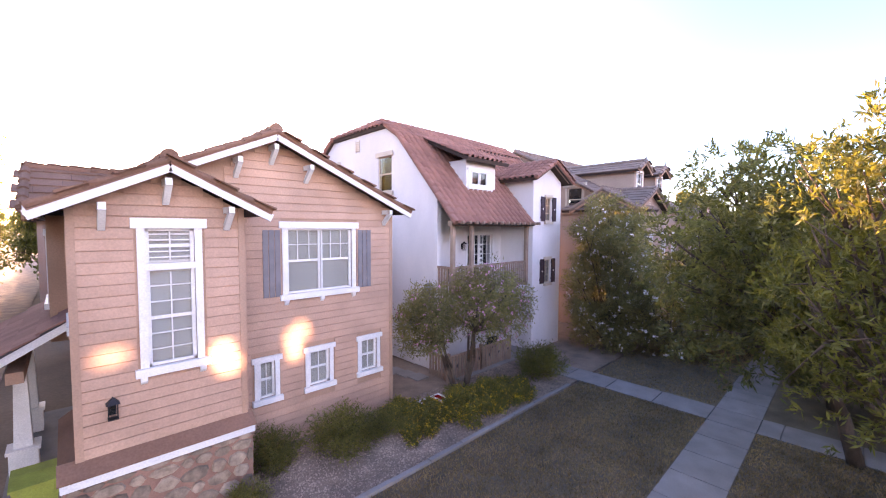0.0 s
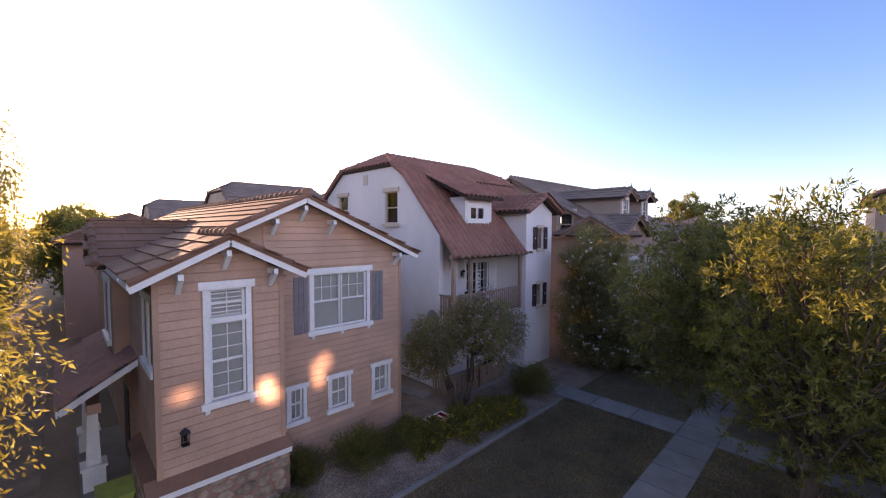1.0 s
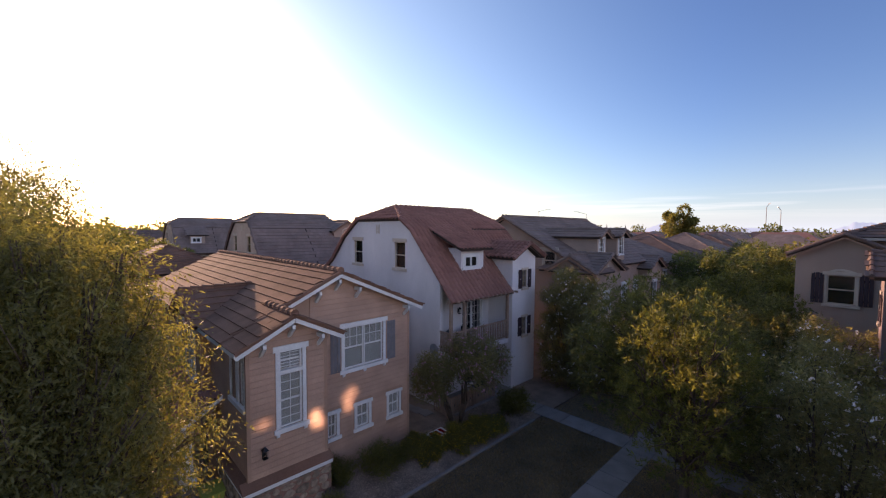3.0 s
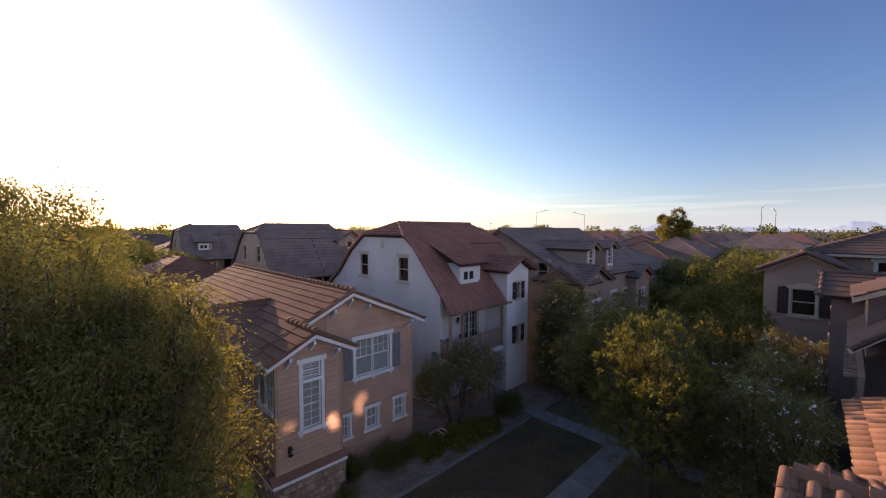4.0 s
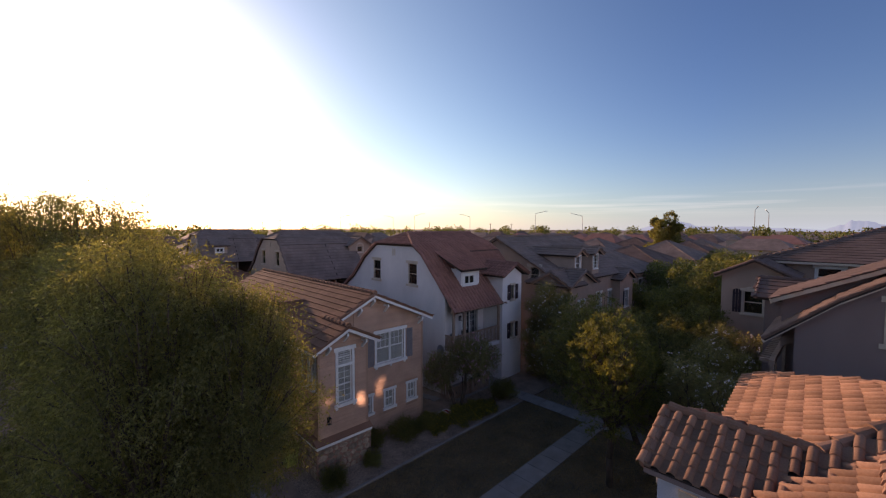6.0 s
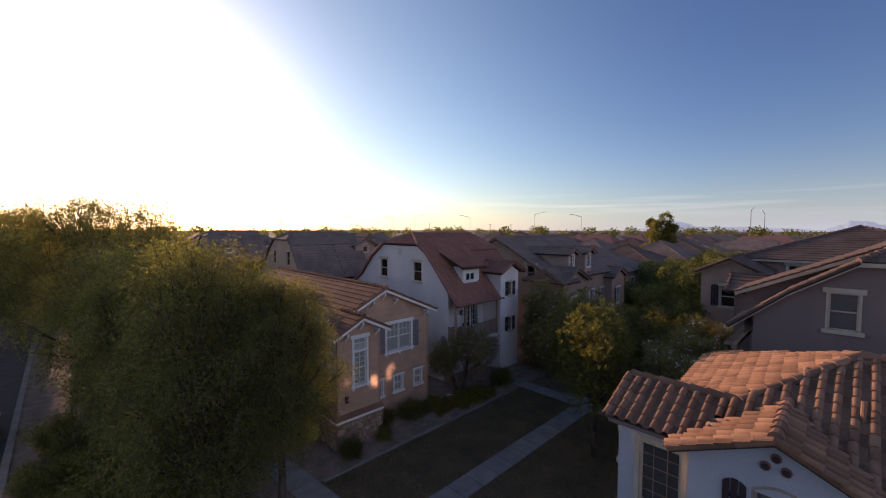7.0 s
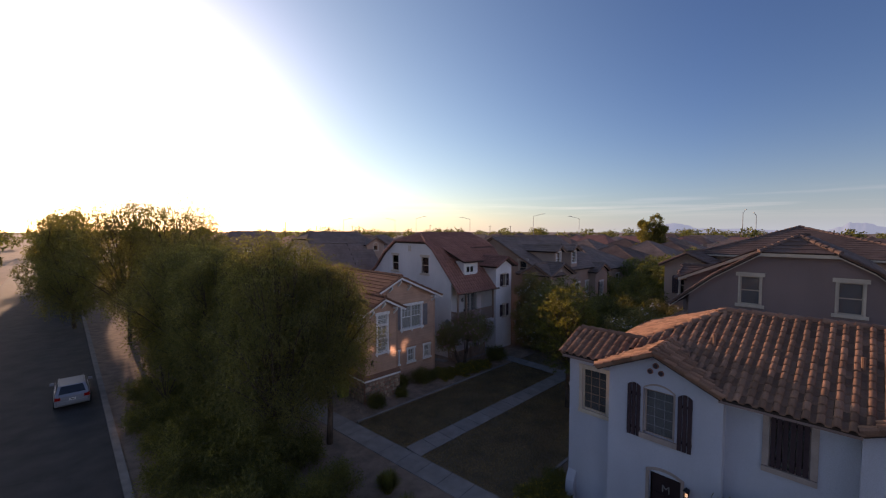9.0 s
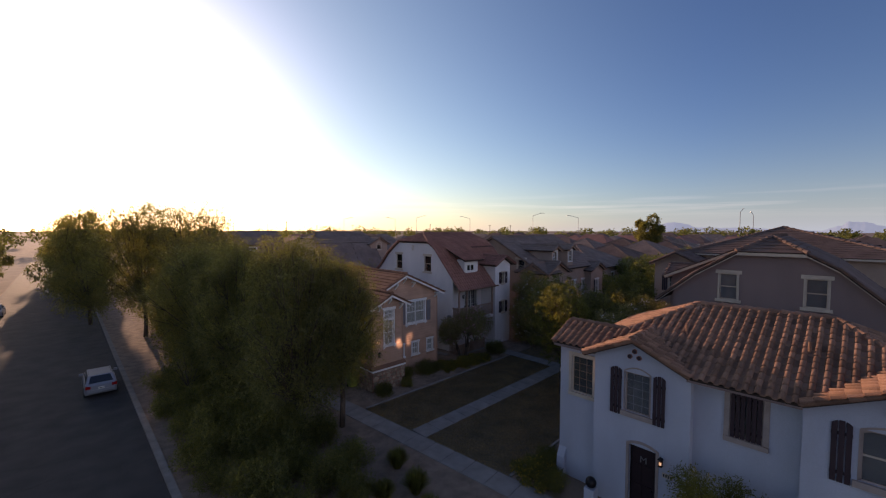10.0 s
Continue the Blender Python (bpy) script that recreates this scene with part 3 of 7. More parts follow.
def roof_plane(house, points, kind, mat, singles=0, thick=0.14, seed=1, name="roof", label=""):
    """A flat part of a roof: its boards, and tiles laid in courses from the eave up. singles: how many tiles are objects of their own."""
    pts = [SET[0] @ Vector(p) for p in points]
    normal = sum(((q - pts[0]).cross(r - pts[0]) for q, r in zip(pts[1:], pts[2:])), Vector()).normalized()
    if normal.z < 0:
        normal = -normal
    u = Vector((0, 0, 1)).cross(normal).normalized()
    v = normal.cross(u)
    base = min(pts, key=lambda p: p.dot(v))
    slab = part(name, Geo().prism([p - normal * (p - base).dot(normal) for p in pts], -normal * thick), M["under"], house, label, placed=True)
    (tv, tf), du, dv = TILES[kind]
    flat = [((p - base).dot(u), (p - base).dot(v)) for p in pts]
    rng = random.Random(seed)
    u0, u1 = min(a for a, _ in flat), max(a for a, _ in flat)
    top = max(b for _, b in flat)
    spots, wild = [], 1.0 if kind == "s" else 0.35
    for j in range(int(top / dv) + 1):
        off = (j % 2) * du / 2 if kind != "s" else 0.0
        for i in range(int((u1 - u0) / du) + 2):
            a, b = u0 - du / 2 + off + i * du, j * dv - 0.03
            if inside(flat, (a + du / 2, b + 0.2)):
                spots.append((a + rng.uniform(-0.006, 0.006), b + rng.uniform(-0.008, 0.008) * wild, rng.uniform(0, 0.006) * wild))
    basis = np.array([u, v, normal])
    own, rest = spots[:singles], spots[singles:]
    if own:
        if (kind, mat) not in TILE_MESH:
            TILE_MESH[kind, mat] = np_mesh("tile", tv, tf)
            TILE_MESH[kind, mat].materials.append(M[mat])
            if kind == "s":
                TILE_MESH[kind, mat].shade_smooth()
        for a, b, c in own:
            t = new("tile", TILE_MESH[kind, mat])
            t.parent = slab
            p = base + u * a + v * b + normal * c
            t.matrix_basis = Matrix.Translation(p) @ Matrix((u, v, normal)).transposed().to_4x4()
    if rest:
        origin = np.array([base + u * a + v * b + normal * c for a, b, c in rest])
        verts = (origin[:, None, :] + (tv @ basis)[None]).reshape(-1, 3)
        faces = (np.arange(len(rest))[:, None, None] * len(tv) + tf[None]).reshape(-1, tf.shape[1])
        me = np_mesh("tiles", verts, faces)
        if kind == "s":
            me.shade_smooth()
        part("tiles", me, M[mat], slab, "joined courses of roof tiles", "stuff", placed=True)
    return slab


def cap_line(house, a, b, mat, r=0.13, step=0.38, name="ridge_cap"):
    """Half-round cap tiles overlapped along a ridge, hip or verge: a bedding strip that carries each tile."""
    a, b = Vector(a), Vector(b)
    d = b - a
    n = max(1, round(d.length / step))
    bed = part(name.replace("cap", "bed").replace("tiles", "bed"), Geo().beam(a - Vector((0, 0, 0.05)), b - Vector((0, 0, 0.05)), r * 1.2, 0.1), M["mortar"], house)
    d.normalize()
    rng = random.Random(n)
    if FAR_DETAIL[0]:
        g = Geo()
        for k in range(n):
            p, q = a + (b - a) * (k / n), a + (b - a) * ((k + 1.1) / n)
            g.tube(p + Vector((0, 0, -0.02)), q + Vector((0, 0, -0.045)), r * 1.08, r * 0.9, 6, False)
        part("cap_tiles", g, M[mat], bed, kind="stuff")
        return bed
    for k in range(n):
        p = a + (b - a) * (k / n) + Vector((0, 0, rng.uniform(-0.008, 0.008)))
        q = a + (b - a) * ((k + 1) / n) + d * 0.05
        part("cap_tile", Geo().tube(p + Vector((0, 0, -0.02)), q + Vector((0, 0, -0.045)), r * 1.1, r * 0.88, 10), M[mat], bed)
    return bed


FAR_DETAIL = [False]


def fascia(house, a, b, mat="white", h=0.16, w=0.04, name="fascia"):
    return part(name, Geo().beam(a, b, w, h), M[mat], house)


def siding(house, face, z0, profile, holes, step=0.19):
    """Lap boards, each proud at its lower edge, cut round the openings."""
    us = [u for u, _ in profile]
    top = max(z for _, z in profile)
    z = z0
    while z < top - 0.05:
        zc = z + step / 2
        grid = np.linspace(us[0], us[-1], 200)
        ok = [u for u in grid if profile_z(profile, u) > zc]
        if len(ok) > 2:
            spans = [(ok[0], ok[-1])]
            for h in holes:
                if h[2] - 0.02 < zc < h[3] + 0.02:
                    spans = [s for a, b in spans for s in ((a, min(b, h[0])), (max(a, h[1]), b)) if s[1] - s[0] > 0.03]
            for a, b in spans:
                ring = [face.at(a, 0.0, z), face.at(a, 0.036, z), face.at(a, 0.022, z + step - 0.018), face.at(a, 0.002, z + step - 0.014), face.at(a, 0.002, z + step), face.at(a, 0.0, z + step)]
                part("siding_board", Geo().prism(ring, Vector(face.at(b, 0, 0)) - Vector(face.at(a, 0, 0))), M["siding"], house)
        z += step


# ---- ground ----
g = Geo()
g.add([(-2500, -2500, -0.06), (2500, -2500, -0.06), (2500, 2500, -0.06), (-2500, 2500, -0.06)], [(0, 1, 2, 3)])
tagged(part("ground", g, M["soil"]), "dry desert ground reaching to the horizon", "ground", kind="structure")
tagged(part("road", Geo().box(-16.5, -6.0, -80, 180, -0.3, -0.02), M["asphalt"]), "worn grey asphalt street with sealed cracks", "road", kind="structure")
def walk_edge(y):
    """Where the street pavement's inner edge runs, which is not quite square to the houses."""
    return 4.56 - 0.0945 * (y - 7.06)


def plot(name, y0, y1, x1, z, mat, label, category):
    """A piece of ground between the pavement and x1."""
    shape = Geo().prism([(walk_edge(y0), y0, -0.3), (x1, y0, -0.3), (x1, y1, -0.3), (walk_edge(y1), y1, -0.3)], (0, 0, z + 0.3))
    return tagged(part(name, shape, M[mat]), label, category, kind="structure")


tagged(part("gravel_verge", Geo().box(-5.7, 4.2, -40, 120, -0.3, 0.008), M["gravel"]), "crushed granite verge beside the street", "verge", kind="structure")
plot("lawn", 7.12, 11.02, 19.27, 0.03, "grass", "dry dark green lawn beside the path", "lawn")
plot("lawn", 0.95, 6.0, 19.27, 0.03, "grass", "dry dark green lawn in front of the white house", "lawn")
tagged(part("lawn", Geo().box(20.39, 60, 7.12, 11.02, -0.3, 0.03), M["grass"]), "dry lawn under the trees", "lawn", kind="structure")
tagged(part("lawn", Geo().box(20.39, 60, 1.5, 6.0, -0.3, 0.03), M["grass"]), "dry lawn under the trees", "lawn", kind="structure")
plot("gravel_bed", 11.14, 16.5, 60, 0.025, "gravel", "planting bed of crushed granite before the houses", "planting bed")
plot("gravel_bed", -0.6, 0.83, 19.27, 0.025, "gravel", "narrow planting bed of crushed granite beside the white house", "planting bed")


def paving(name, x0, x1, y0, y1, along, step, label):
    base = tagged(part(name, Geo().box(x0, x1, y0, y1, -0.3, 0.012), M["curb"]), label, "path", kind="structure")
    lo, hi = (x0, x1) if along == "x" else (y0, y1)
    k = 0
    while lo + k * step < hi - 0.05:
        a, b = lo + k * step + 0.013, min(hi, lo + (k + 1) * step) - 0.013
        g = Geo().box(a, b, y0, y1, 0.012, 0.05) if along == "x" else Geo().box(x0, x1, a, b, 0.012, 0.05)
        part("slab", g, M["concrete"], base)
        k += 1
    return base


paving("path", 4.66, 60, 6.0, 7.12, "x", 1.12, "pale concrete garden path in square slabs")
paving("cross_path", 19.27, 20.39, 7.13, 13.6, "y", 1.5, "pale concrete path to the white balcony house")
paving("cross_path", 19.27, 20.39, -0.5, 5.99, "y", 1.5, "pale concrete path to the brown house")
pavement = paving("pavement", 3.37, 4.55, -25, 26, "y", 1.26, "concrete street pavement in slabs")
pavement.matrix_basis = pose(4.55, 7.06, 0, 0, 0, 5.4) @ Matrix.Translation((-4.55, -7.06, 0))
g = Geo()
g.box(-6.0, -5.7, -80, 180, -0.3, 0.1)
tagged(part("kerb", g, M["curb"]), "concrete street kerb", "kerb", kind="structure")
for x0, x1, y in ((4.3, 18.6, 11.02), (5.2, 14.0, 0.83)):
    edging = tagged(part("bed_edging", Geo().box(x0, x1, y + 0.01, y + 0.11, -0.1, 0.07), M["curb"]), "pale concrete edging between lawn and planting bed", "edging", kind="structure")
    for k in range(int((x1 - x0) / 1.1)):
        part("block", Geo().box(x0 + k * 1.1 + 0.008, x0 + (k + 1) * 1.1 - 0.008, y, y + 0.12, 0.04, 0.1 + 0.008 * (k % 3)), M["concrete"], edging)

# ---- corner house with lap siding ----
H1 = thing("siding_house", (9.6, 20, 0), "two-storey tan lap-sided house with white trim and brown tile roof", "house")
f_bay, f_main, f_side = Face("y", 12.95, -1), Face("y", 14.2, -1), Face("x", 6.09, -1)
bay_holes = [(7.02, 7.76, 3.05, 5.5)]
main_holes = [(10.0, 11.83, 3.85, 5.5), (9.28, 9.66, 1.36, 2.26), (10.55, 11.12, 1.34, 2.26), (12.12, 12.66, 1.34, 2.26)]
bay_prof = [(6.09, 5.85), (7.36, 6.5), (8.58, 5.85)]
main_prof = [(6.09, 5.95), (9.64, 7.63), (13.18, 6.08)]
side_holes = [(13.25, 13.75, 3.9, 5.3), (14.0, 14.5, 3.9, 5.3), (21.5, 22.7, 3.7, 5.2)]
g = wall(Geo(), f_bay, 0, bay_prof, bay_holes)
part("wall", g, M["siding_board"], H1, "bay wall")
part("wall", wall(Geo(), f_main, 0, main_prof, main_holes), M["siding_board"], H1)
part("wall", wall(Geo(), f_side, 0, [(12.95, 5.85), (29.0, 5.85)], side_holes), M["siding_board"], H1)
g = Geo().box(8.38, 8.58, 12.95, 14.2, 0, 5.85)
part("wall", g, M["siding_board"], H1)
g = Geo().box(12.98, 13.18, 14.2, 29.0, 0, 5.95)
part("wall", g, M["siding_board"], H1)
part("wall", wall(Geo(), Face("y", 29.0, 1), 0, main_prof), M["siding_board"], H1)
siding(H1, f_bay, 1.72, [(6.12, 5.85), (7.36, 6.5), (8.52, 5.85)], [(6.86, 7.92, 2.85, 5.66)])
siding(H1, f_main, 0.05, [(8.62, 6.9), (9.64, 7.63), (13.12, 6.1)], [(9.85, 11.98, 3.7, 5.66), (9.1, 9.78, 1.2, 2.42), (10.4, 11.27, 1.1, 2.42), (11.98, 12.8, 1.1, 2.42)])
siding(H1, f_side, 0.05, [(13.0, 5.85), (28.9, 5.85)], [(13.1, 13.9, 3.7, 5.45), (13.9, 14.65, 3.7, 5.45), (17.4, 19.2, 3.5, 5.45), (21.3, 22.9, 3.5, 5.4)], 0.19)
for x, y in ((6.09, 12.95), (8.58, 12.95), (13.18, 14.2)):
    part("corner_board", Geo().box(x - 0.07, x + 0.04, y - 0.045, y + 0.06, 0 if y > 13 else 1.72, 5.9), M["siding_board"], H1)
g = Geo().box(8.60, 8.67, 13.0, 13.07, 1.6, 5.7).box(8.5, 8.67, 12.9, 13.07, 5.62, 5.7)
part("downpipe", g, M["siding_board"], H1, "painted rain downpipe")
g = Geo()
g.box(5.83, 8.68, 12.68, 12.95, 1.4, 1.54)
g.box(5.83, 6.09, 12.952, 15.55, 1.4, 1.54)
part("water_table_trim", g, M["white"], H1, "white band above the stone base")
ledge = Geo().prism([(5.8, 12.65, 1.54), (5.8, 12.65, 1.57), (5.8, 12.96, 1.76), (5.8, 12.96, 1.54)], (2.9, 0, 0))
ledge.prism([(5.8, 12.962, 1.54), (5.8, 12.962, 1.57), (6.08, 12.962, 1.76), (6.08, 12.962, 1.54)], (0, 2.6, 0))
part("ledge", ledge, M["tile_brown"], H1, "sloped brown ledge above the stone base")
part("plinth", Geo().box(5.9, 8.62, 12.76, 12.95, 0, 1.4).box(5.9, 6.09, 12.952, 15.55, 0, 1.4), M["mortar"], H1)
window(H1, f_bay, 7.02, 7.76, 3.05, 5.5, 1, 2, 6, transom=0.62, brackets=2, head=0.18, label="tall white window with a transom")
window(H1, f_main, 10.0, 11.83, 3.85, 5.5, 2, 3, 4, upper=True, brackets=3, head=0.17, label="double-hung white window pair with blinds")
for a, b, lo in ((9.28, 9.66, 1.36), (10.55, 11.12, 1.34), (12.12, 12.66, 1.34)):
    window(H1, f_main, a, b, lo, 2.26, 1, 2, 2, trim=0.11, head=0.13, sill=0.13, ears=0.06, brackets=0, label="small white square window")
window(H1, f_side, 13.25, 13.75, 3.9, 5.3, 1, 2, 4, ears=0.02)
window(H1, f_side, 14.0, 14.5, 3.9, 5.3, 1, 2, 4, ears=0.02)
window(H1, f_side, 21.5, 22.7, 3.7, 5.2, 2, 2, 4)
shutter(H1, f_main, 9.4, 9.83, 3.82, 5.46, "shutter_grey")
shutter(H1, f_main, 12.01, 12.45, 3.82, 5.46, "shutter_grey")
# roofs
zr, ze, zx = 7.78, 5.88, 6.05
roof_plane(H1, [(9.64, 13.75, zr), (9.64, 29.4, zr), (13.62, 29.4, zx), (13.62, 13.75, zx)], "flat", "tile_brown", 60, seed=2)
roof_plane(H1, [(9.64, 13.75, zr), (5.6, 13.75, ze), (5.6, 29.4, ze), (9.64, 29.4, zr)], "flat", "tile_brown", 240, seed=3)
roof_plane(H1, [(7.35, 12.5, 6.7), (5.62, 12.5, 5.84), (5.62, 16.0, 5.84), (7.35, 16.0, 6.7)], "flat", "tile_brown", 60, seed=4)
roof_plane(H1, [(7.35, 12.5, 6.7), (7.35, 15.4, 6.7), (9.02, 15.4, 5.87), (9.02, 12.5, 5.87)], "flat", "tile_brown", 60, seed=5)
cap_line(H1, (9.64, 13.75, zr + 0.04), (9.64, 29.4, zr + 0.04), "tile_brown")
cap_line(H1, (7.35, 12.5, 6.74), (7.35, 15.0, 6.74), "tile_brown")
cap_line(H1, (5.6, 29.38, ze), (9.64, 29.38, zr), "tile_brown", 0.065, 0.4, "verge_tiles")
for a, b in (((9.64, 13.75, zr), (13.62, 13.75, zx)), ((9.64, 13.75, zr), (5.6, 13.75, ze)), ((7.35, 12.5, 6.7), (5.62, 12.5, 5.84)), ((7.35, 12.5, 6.7), (9.02, 12.5, 5.87))):
    a, b = Vector(a), Vector(b)
    cap_line(H1, b, a, "tile_brown", 0.065, 0.4, "verge_tiles")
    fascia(H1, a - Vector((0, 0, 0.16)), b - Vector((0, 0, 0.16)), "white", 0.15, 0.05)
fascia(H1, (5.62, 12.5, 5.76), (5.62, 29.4, 5.76), "white", 0.14)


def brace(house, face, u, z, lean):
    g = Geo()
    g.beam(face.at(u, 0.02, z - 0.35), face.at(u, 0.4, z - 0.02), 0.1, 0.1)
    g.beam(face.at(u, 0.0, z), face.at(u, 0.42, z), 0.1, 0.12)
    part("brace", g, M["white"], house)


for u, z in ((7.33, 6.3), (6.45, 5.85), (8.3, 5.85)):
    brace(H1, f_bay, u, z, 0)
for u, z in ((9.64, 7.4), (8.85, 7.02), (10.5, 7.02), (12.9, 5.98)):
    brace(H1, f_main, u, z, 0)
# porch on the street side
for y in (16.8, 19.3):
    post = part("porch_post", Geo().add([(5.08, y - 0.14, 0.75), (5.37, y - 0.14, 0.75), (5.37, y + 0.14, 0.75), (5.08, y + 0.14, 0.75), (5.13, y - 0.1, 2.65), (5.32, y - 0.1, 2.65), (5.32, y + 0.1, 2.65), (5.13, y + 0.1, 2.65)],
                                        [(0, 3, 2, 1), (4, 5, 6, 7), (0, 1, 5, 4), (1, 2, 6, 5), (2, 3, 7, 6), (3, 0, 4, 7)]), M["white"], H1)
    part("post_base", Geo().box(5.0, 5.45, y - 0.22, y + 0.22, 0.1, 0.72).box(4.96, 5.49, y - 0.26, y + 0.26, 0.68, 0.75), M["white"], post)
part("porch_beam", Geo().box(5.1, 5.35, 15.6, 20.5, 2.45, 2.68), M["siding_board"], H1)
part("porch_floor", Geo().box(4.95, 6.1, 15.6, 20.5, 0, 0.12), M["concrete"], H1)
roof_plane(H1, [(6.1, 15.5, 3.65), (4.6, 15.5, 2.75), (4.6, 20.6, 2.75), (6.1, 20.6, 3.65)], "flat", "tile_rust", 0, seed=6, name="porch_roof")
fascia(H1, (4.62, 15.5, 2.66), (6.1, 15.5, 3.55), "white", 0.14)
fascia(H1, (4.6, 15.5, 2.66), (4.6, 20.6, 2.66), "white", 0.16)
part("door", Geo().box(6.02, 6.06, 17.6, 18.5, 0.12, 2.2), M["door"], H1)


# stone base of the bay
rng = random.Random(8)


def stone_wall(house, face, u0, u1, z0, z1, step=0.3):
    """Irregular flat stones set in mortar, each a piece with its own outline."""
    bed = part("stone_base", face.box(Geo(), u0, u1, 0.0, 0.03, z0, z1), M["mortar"], house, "rubble stone facing")
    z = z0 + 0.02
    while z < z1 - 0.08:
        h = min(rng.uniform(0.2, 0.32), z1 - z)
        u = u0 + 0.02
        while u < u1 - 0.08:
            w = min(rng.uniform(0.2, 0.5), u1 - u)
            c, s = (u + w / 2, z + h / 2), rng.randint(6, 8)
            ring = []
            for k in range(s):
                a = 2 * math.pi * k / s + rng.uniform(-0.2, 0.2)
                ring.append((c[0] + math.cos(a) * w * 0.52 * rng.uniform(0.85, 1.05), c[1] + math.sin(a) * h * 0.52 * rng.uniform(0.85, 1.05)))
            ring = [(min(u1 - 0.005, max(u0 + 0.005, a)), min(z1 - 0.005, max(z0 + 0.005, b))) for a, b in ring]
            d = rng.uniform(0.05, 0.085)
            n = len(ring)
            g = Geo().add([face.at(a, 0.03, b) for a, b in ring] + [face.at(c[0] + (a - c[0]) * 0.88, d, c[1] + (b - c[1]) * 0.88) for a, b in ring],
                          [tuple(range(n, 2 * n))] + [(i, (i + 1) % n, (i + 1) % n + n, i + n) for i in range(n)])
            part("stone", g, M["stone"], bed)
            u += w
        z += h


stone_wall(H1, Face("y", 12.76, -1), 5.86, 8.64, 0.0, 1.4)
stone_wall(H1, Face("x", 5.9, -1), 12.78, 15.5, 0.0, 1.4)
stone_wall(H1, Face("x", 8.62, 1), 12.78, 14.17, 0.0, 1.4)


def sconce(house, face, u, z, lit=False):
    g = face.box(Geo(), u - 0.05, u + 0.05, 0.02, 0.05, z - 0.12, z + 0.12)
    s = part("wall_lantern", g, M["metal"], house, "black metal wall lantern")
    g = face.box(Geo(), u - 0.07, u + 0.07, 0.08, 0.22, z - 0.16, z - 0.14)
    for a in (-0.065, 0.055):
        for b in (0.085, 0.205):
            face.box(g, u + a, u + a + 0.01, b, b + 0.01, z - 0.14, z + 0.1)
    ring = [face.at(u - 0.09, 0.06, z + 0.1), face.at(u + 0.09, 0.06, z + 0.1), face.at(u + 0.09, 0.24, z + 0.1), face.at(u - 0.09, 0.24, z + 0.1)]
    g.add(ring + [face.at(u, 0.15, z + 0.22)], [(0, 1, 2, 3), (0, 1, 4), (1, 2, 4), (2, 3, 4), (3, 0, 4)])
    part("lantern_cage", g, M["metal"], s)
    part("lantern_glass", face.box(Geo(), u - 0.035, u + 0.035, 0.115, 0.185, z - 0.1, z + (-0.02 if lit else 0.09)), M["lamp_lit" if lit else "glass"], s)


sconce(H1, f_bay, 6.5, 2.5)
garden_bin = thing("garden_bin", (5.5, 14.75, 0), "faded lime-green plastic garden bin beside the porch", "bin")
part("body", Geo().add([(5.24, 14.5, 0.08), (5.74, 14.5, 0.08), (5.74, 15.0, 0.08), (5.24, 15.0, 0.08), (5.18, 14.44, 0.86), (5.8, 14.44, 0.86), (5.8, 15.06, 0.86), (5.18, 15.06, 0.86)],
                       [(0, 3, 2, 1), (4, 5, 6, 7), (0, 1, 5, 4), (1, 2, 6, 5), (2, 3, 7, 6), (3, 0, 4, 7)]), M["lime"], garden_bin)
part("lid", Geo().prism([(5.15, 14.4, 0.86), (5.15, 15.1, 0.86), (5.15, 15.1, 0.98), (5.15, 14.8, 0.97), (5.15, 14.4, 0.9)], (0.68, 0, 0)), M["lime"], garden_bin)
for k in range(4):
    part("rib", Geo().box(5.26 + 0.14 * k, 5.3 + 0.14 * k, 14.43, 14.47, 0.3, 0.84), M["lime"], garden_bin)
for x in (5.26, 5.72):
    part("wheel", Geo().tube((x - 0.03, 14.98, 0.1), (x + 0.03, 14.98, 0.1), 0.1, 0.1, 12), M["rubber"], garden_bin)
# ---- gambrel houses with a balcony ----
H2_FRONT, H2_BACK = [(14.12, 5.72), (17.45, 9.35), (18.35, 9.92)], [(23.05, 9.92), (24.7, 8.8), (26.3, 7.2), (28.4, 5.8)]


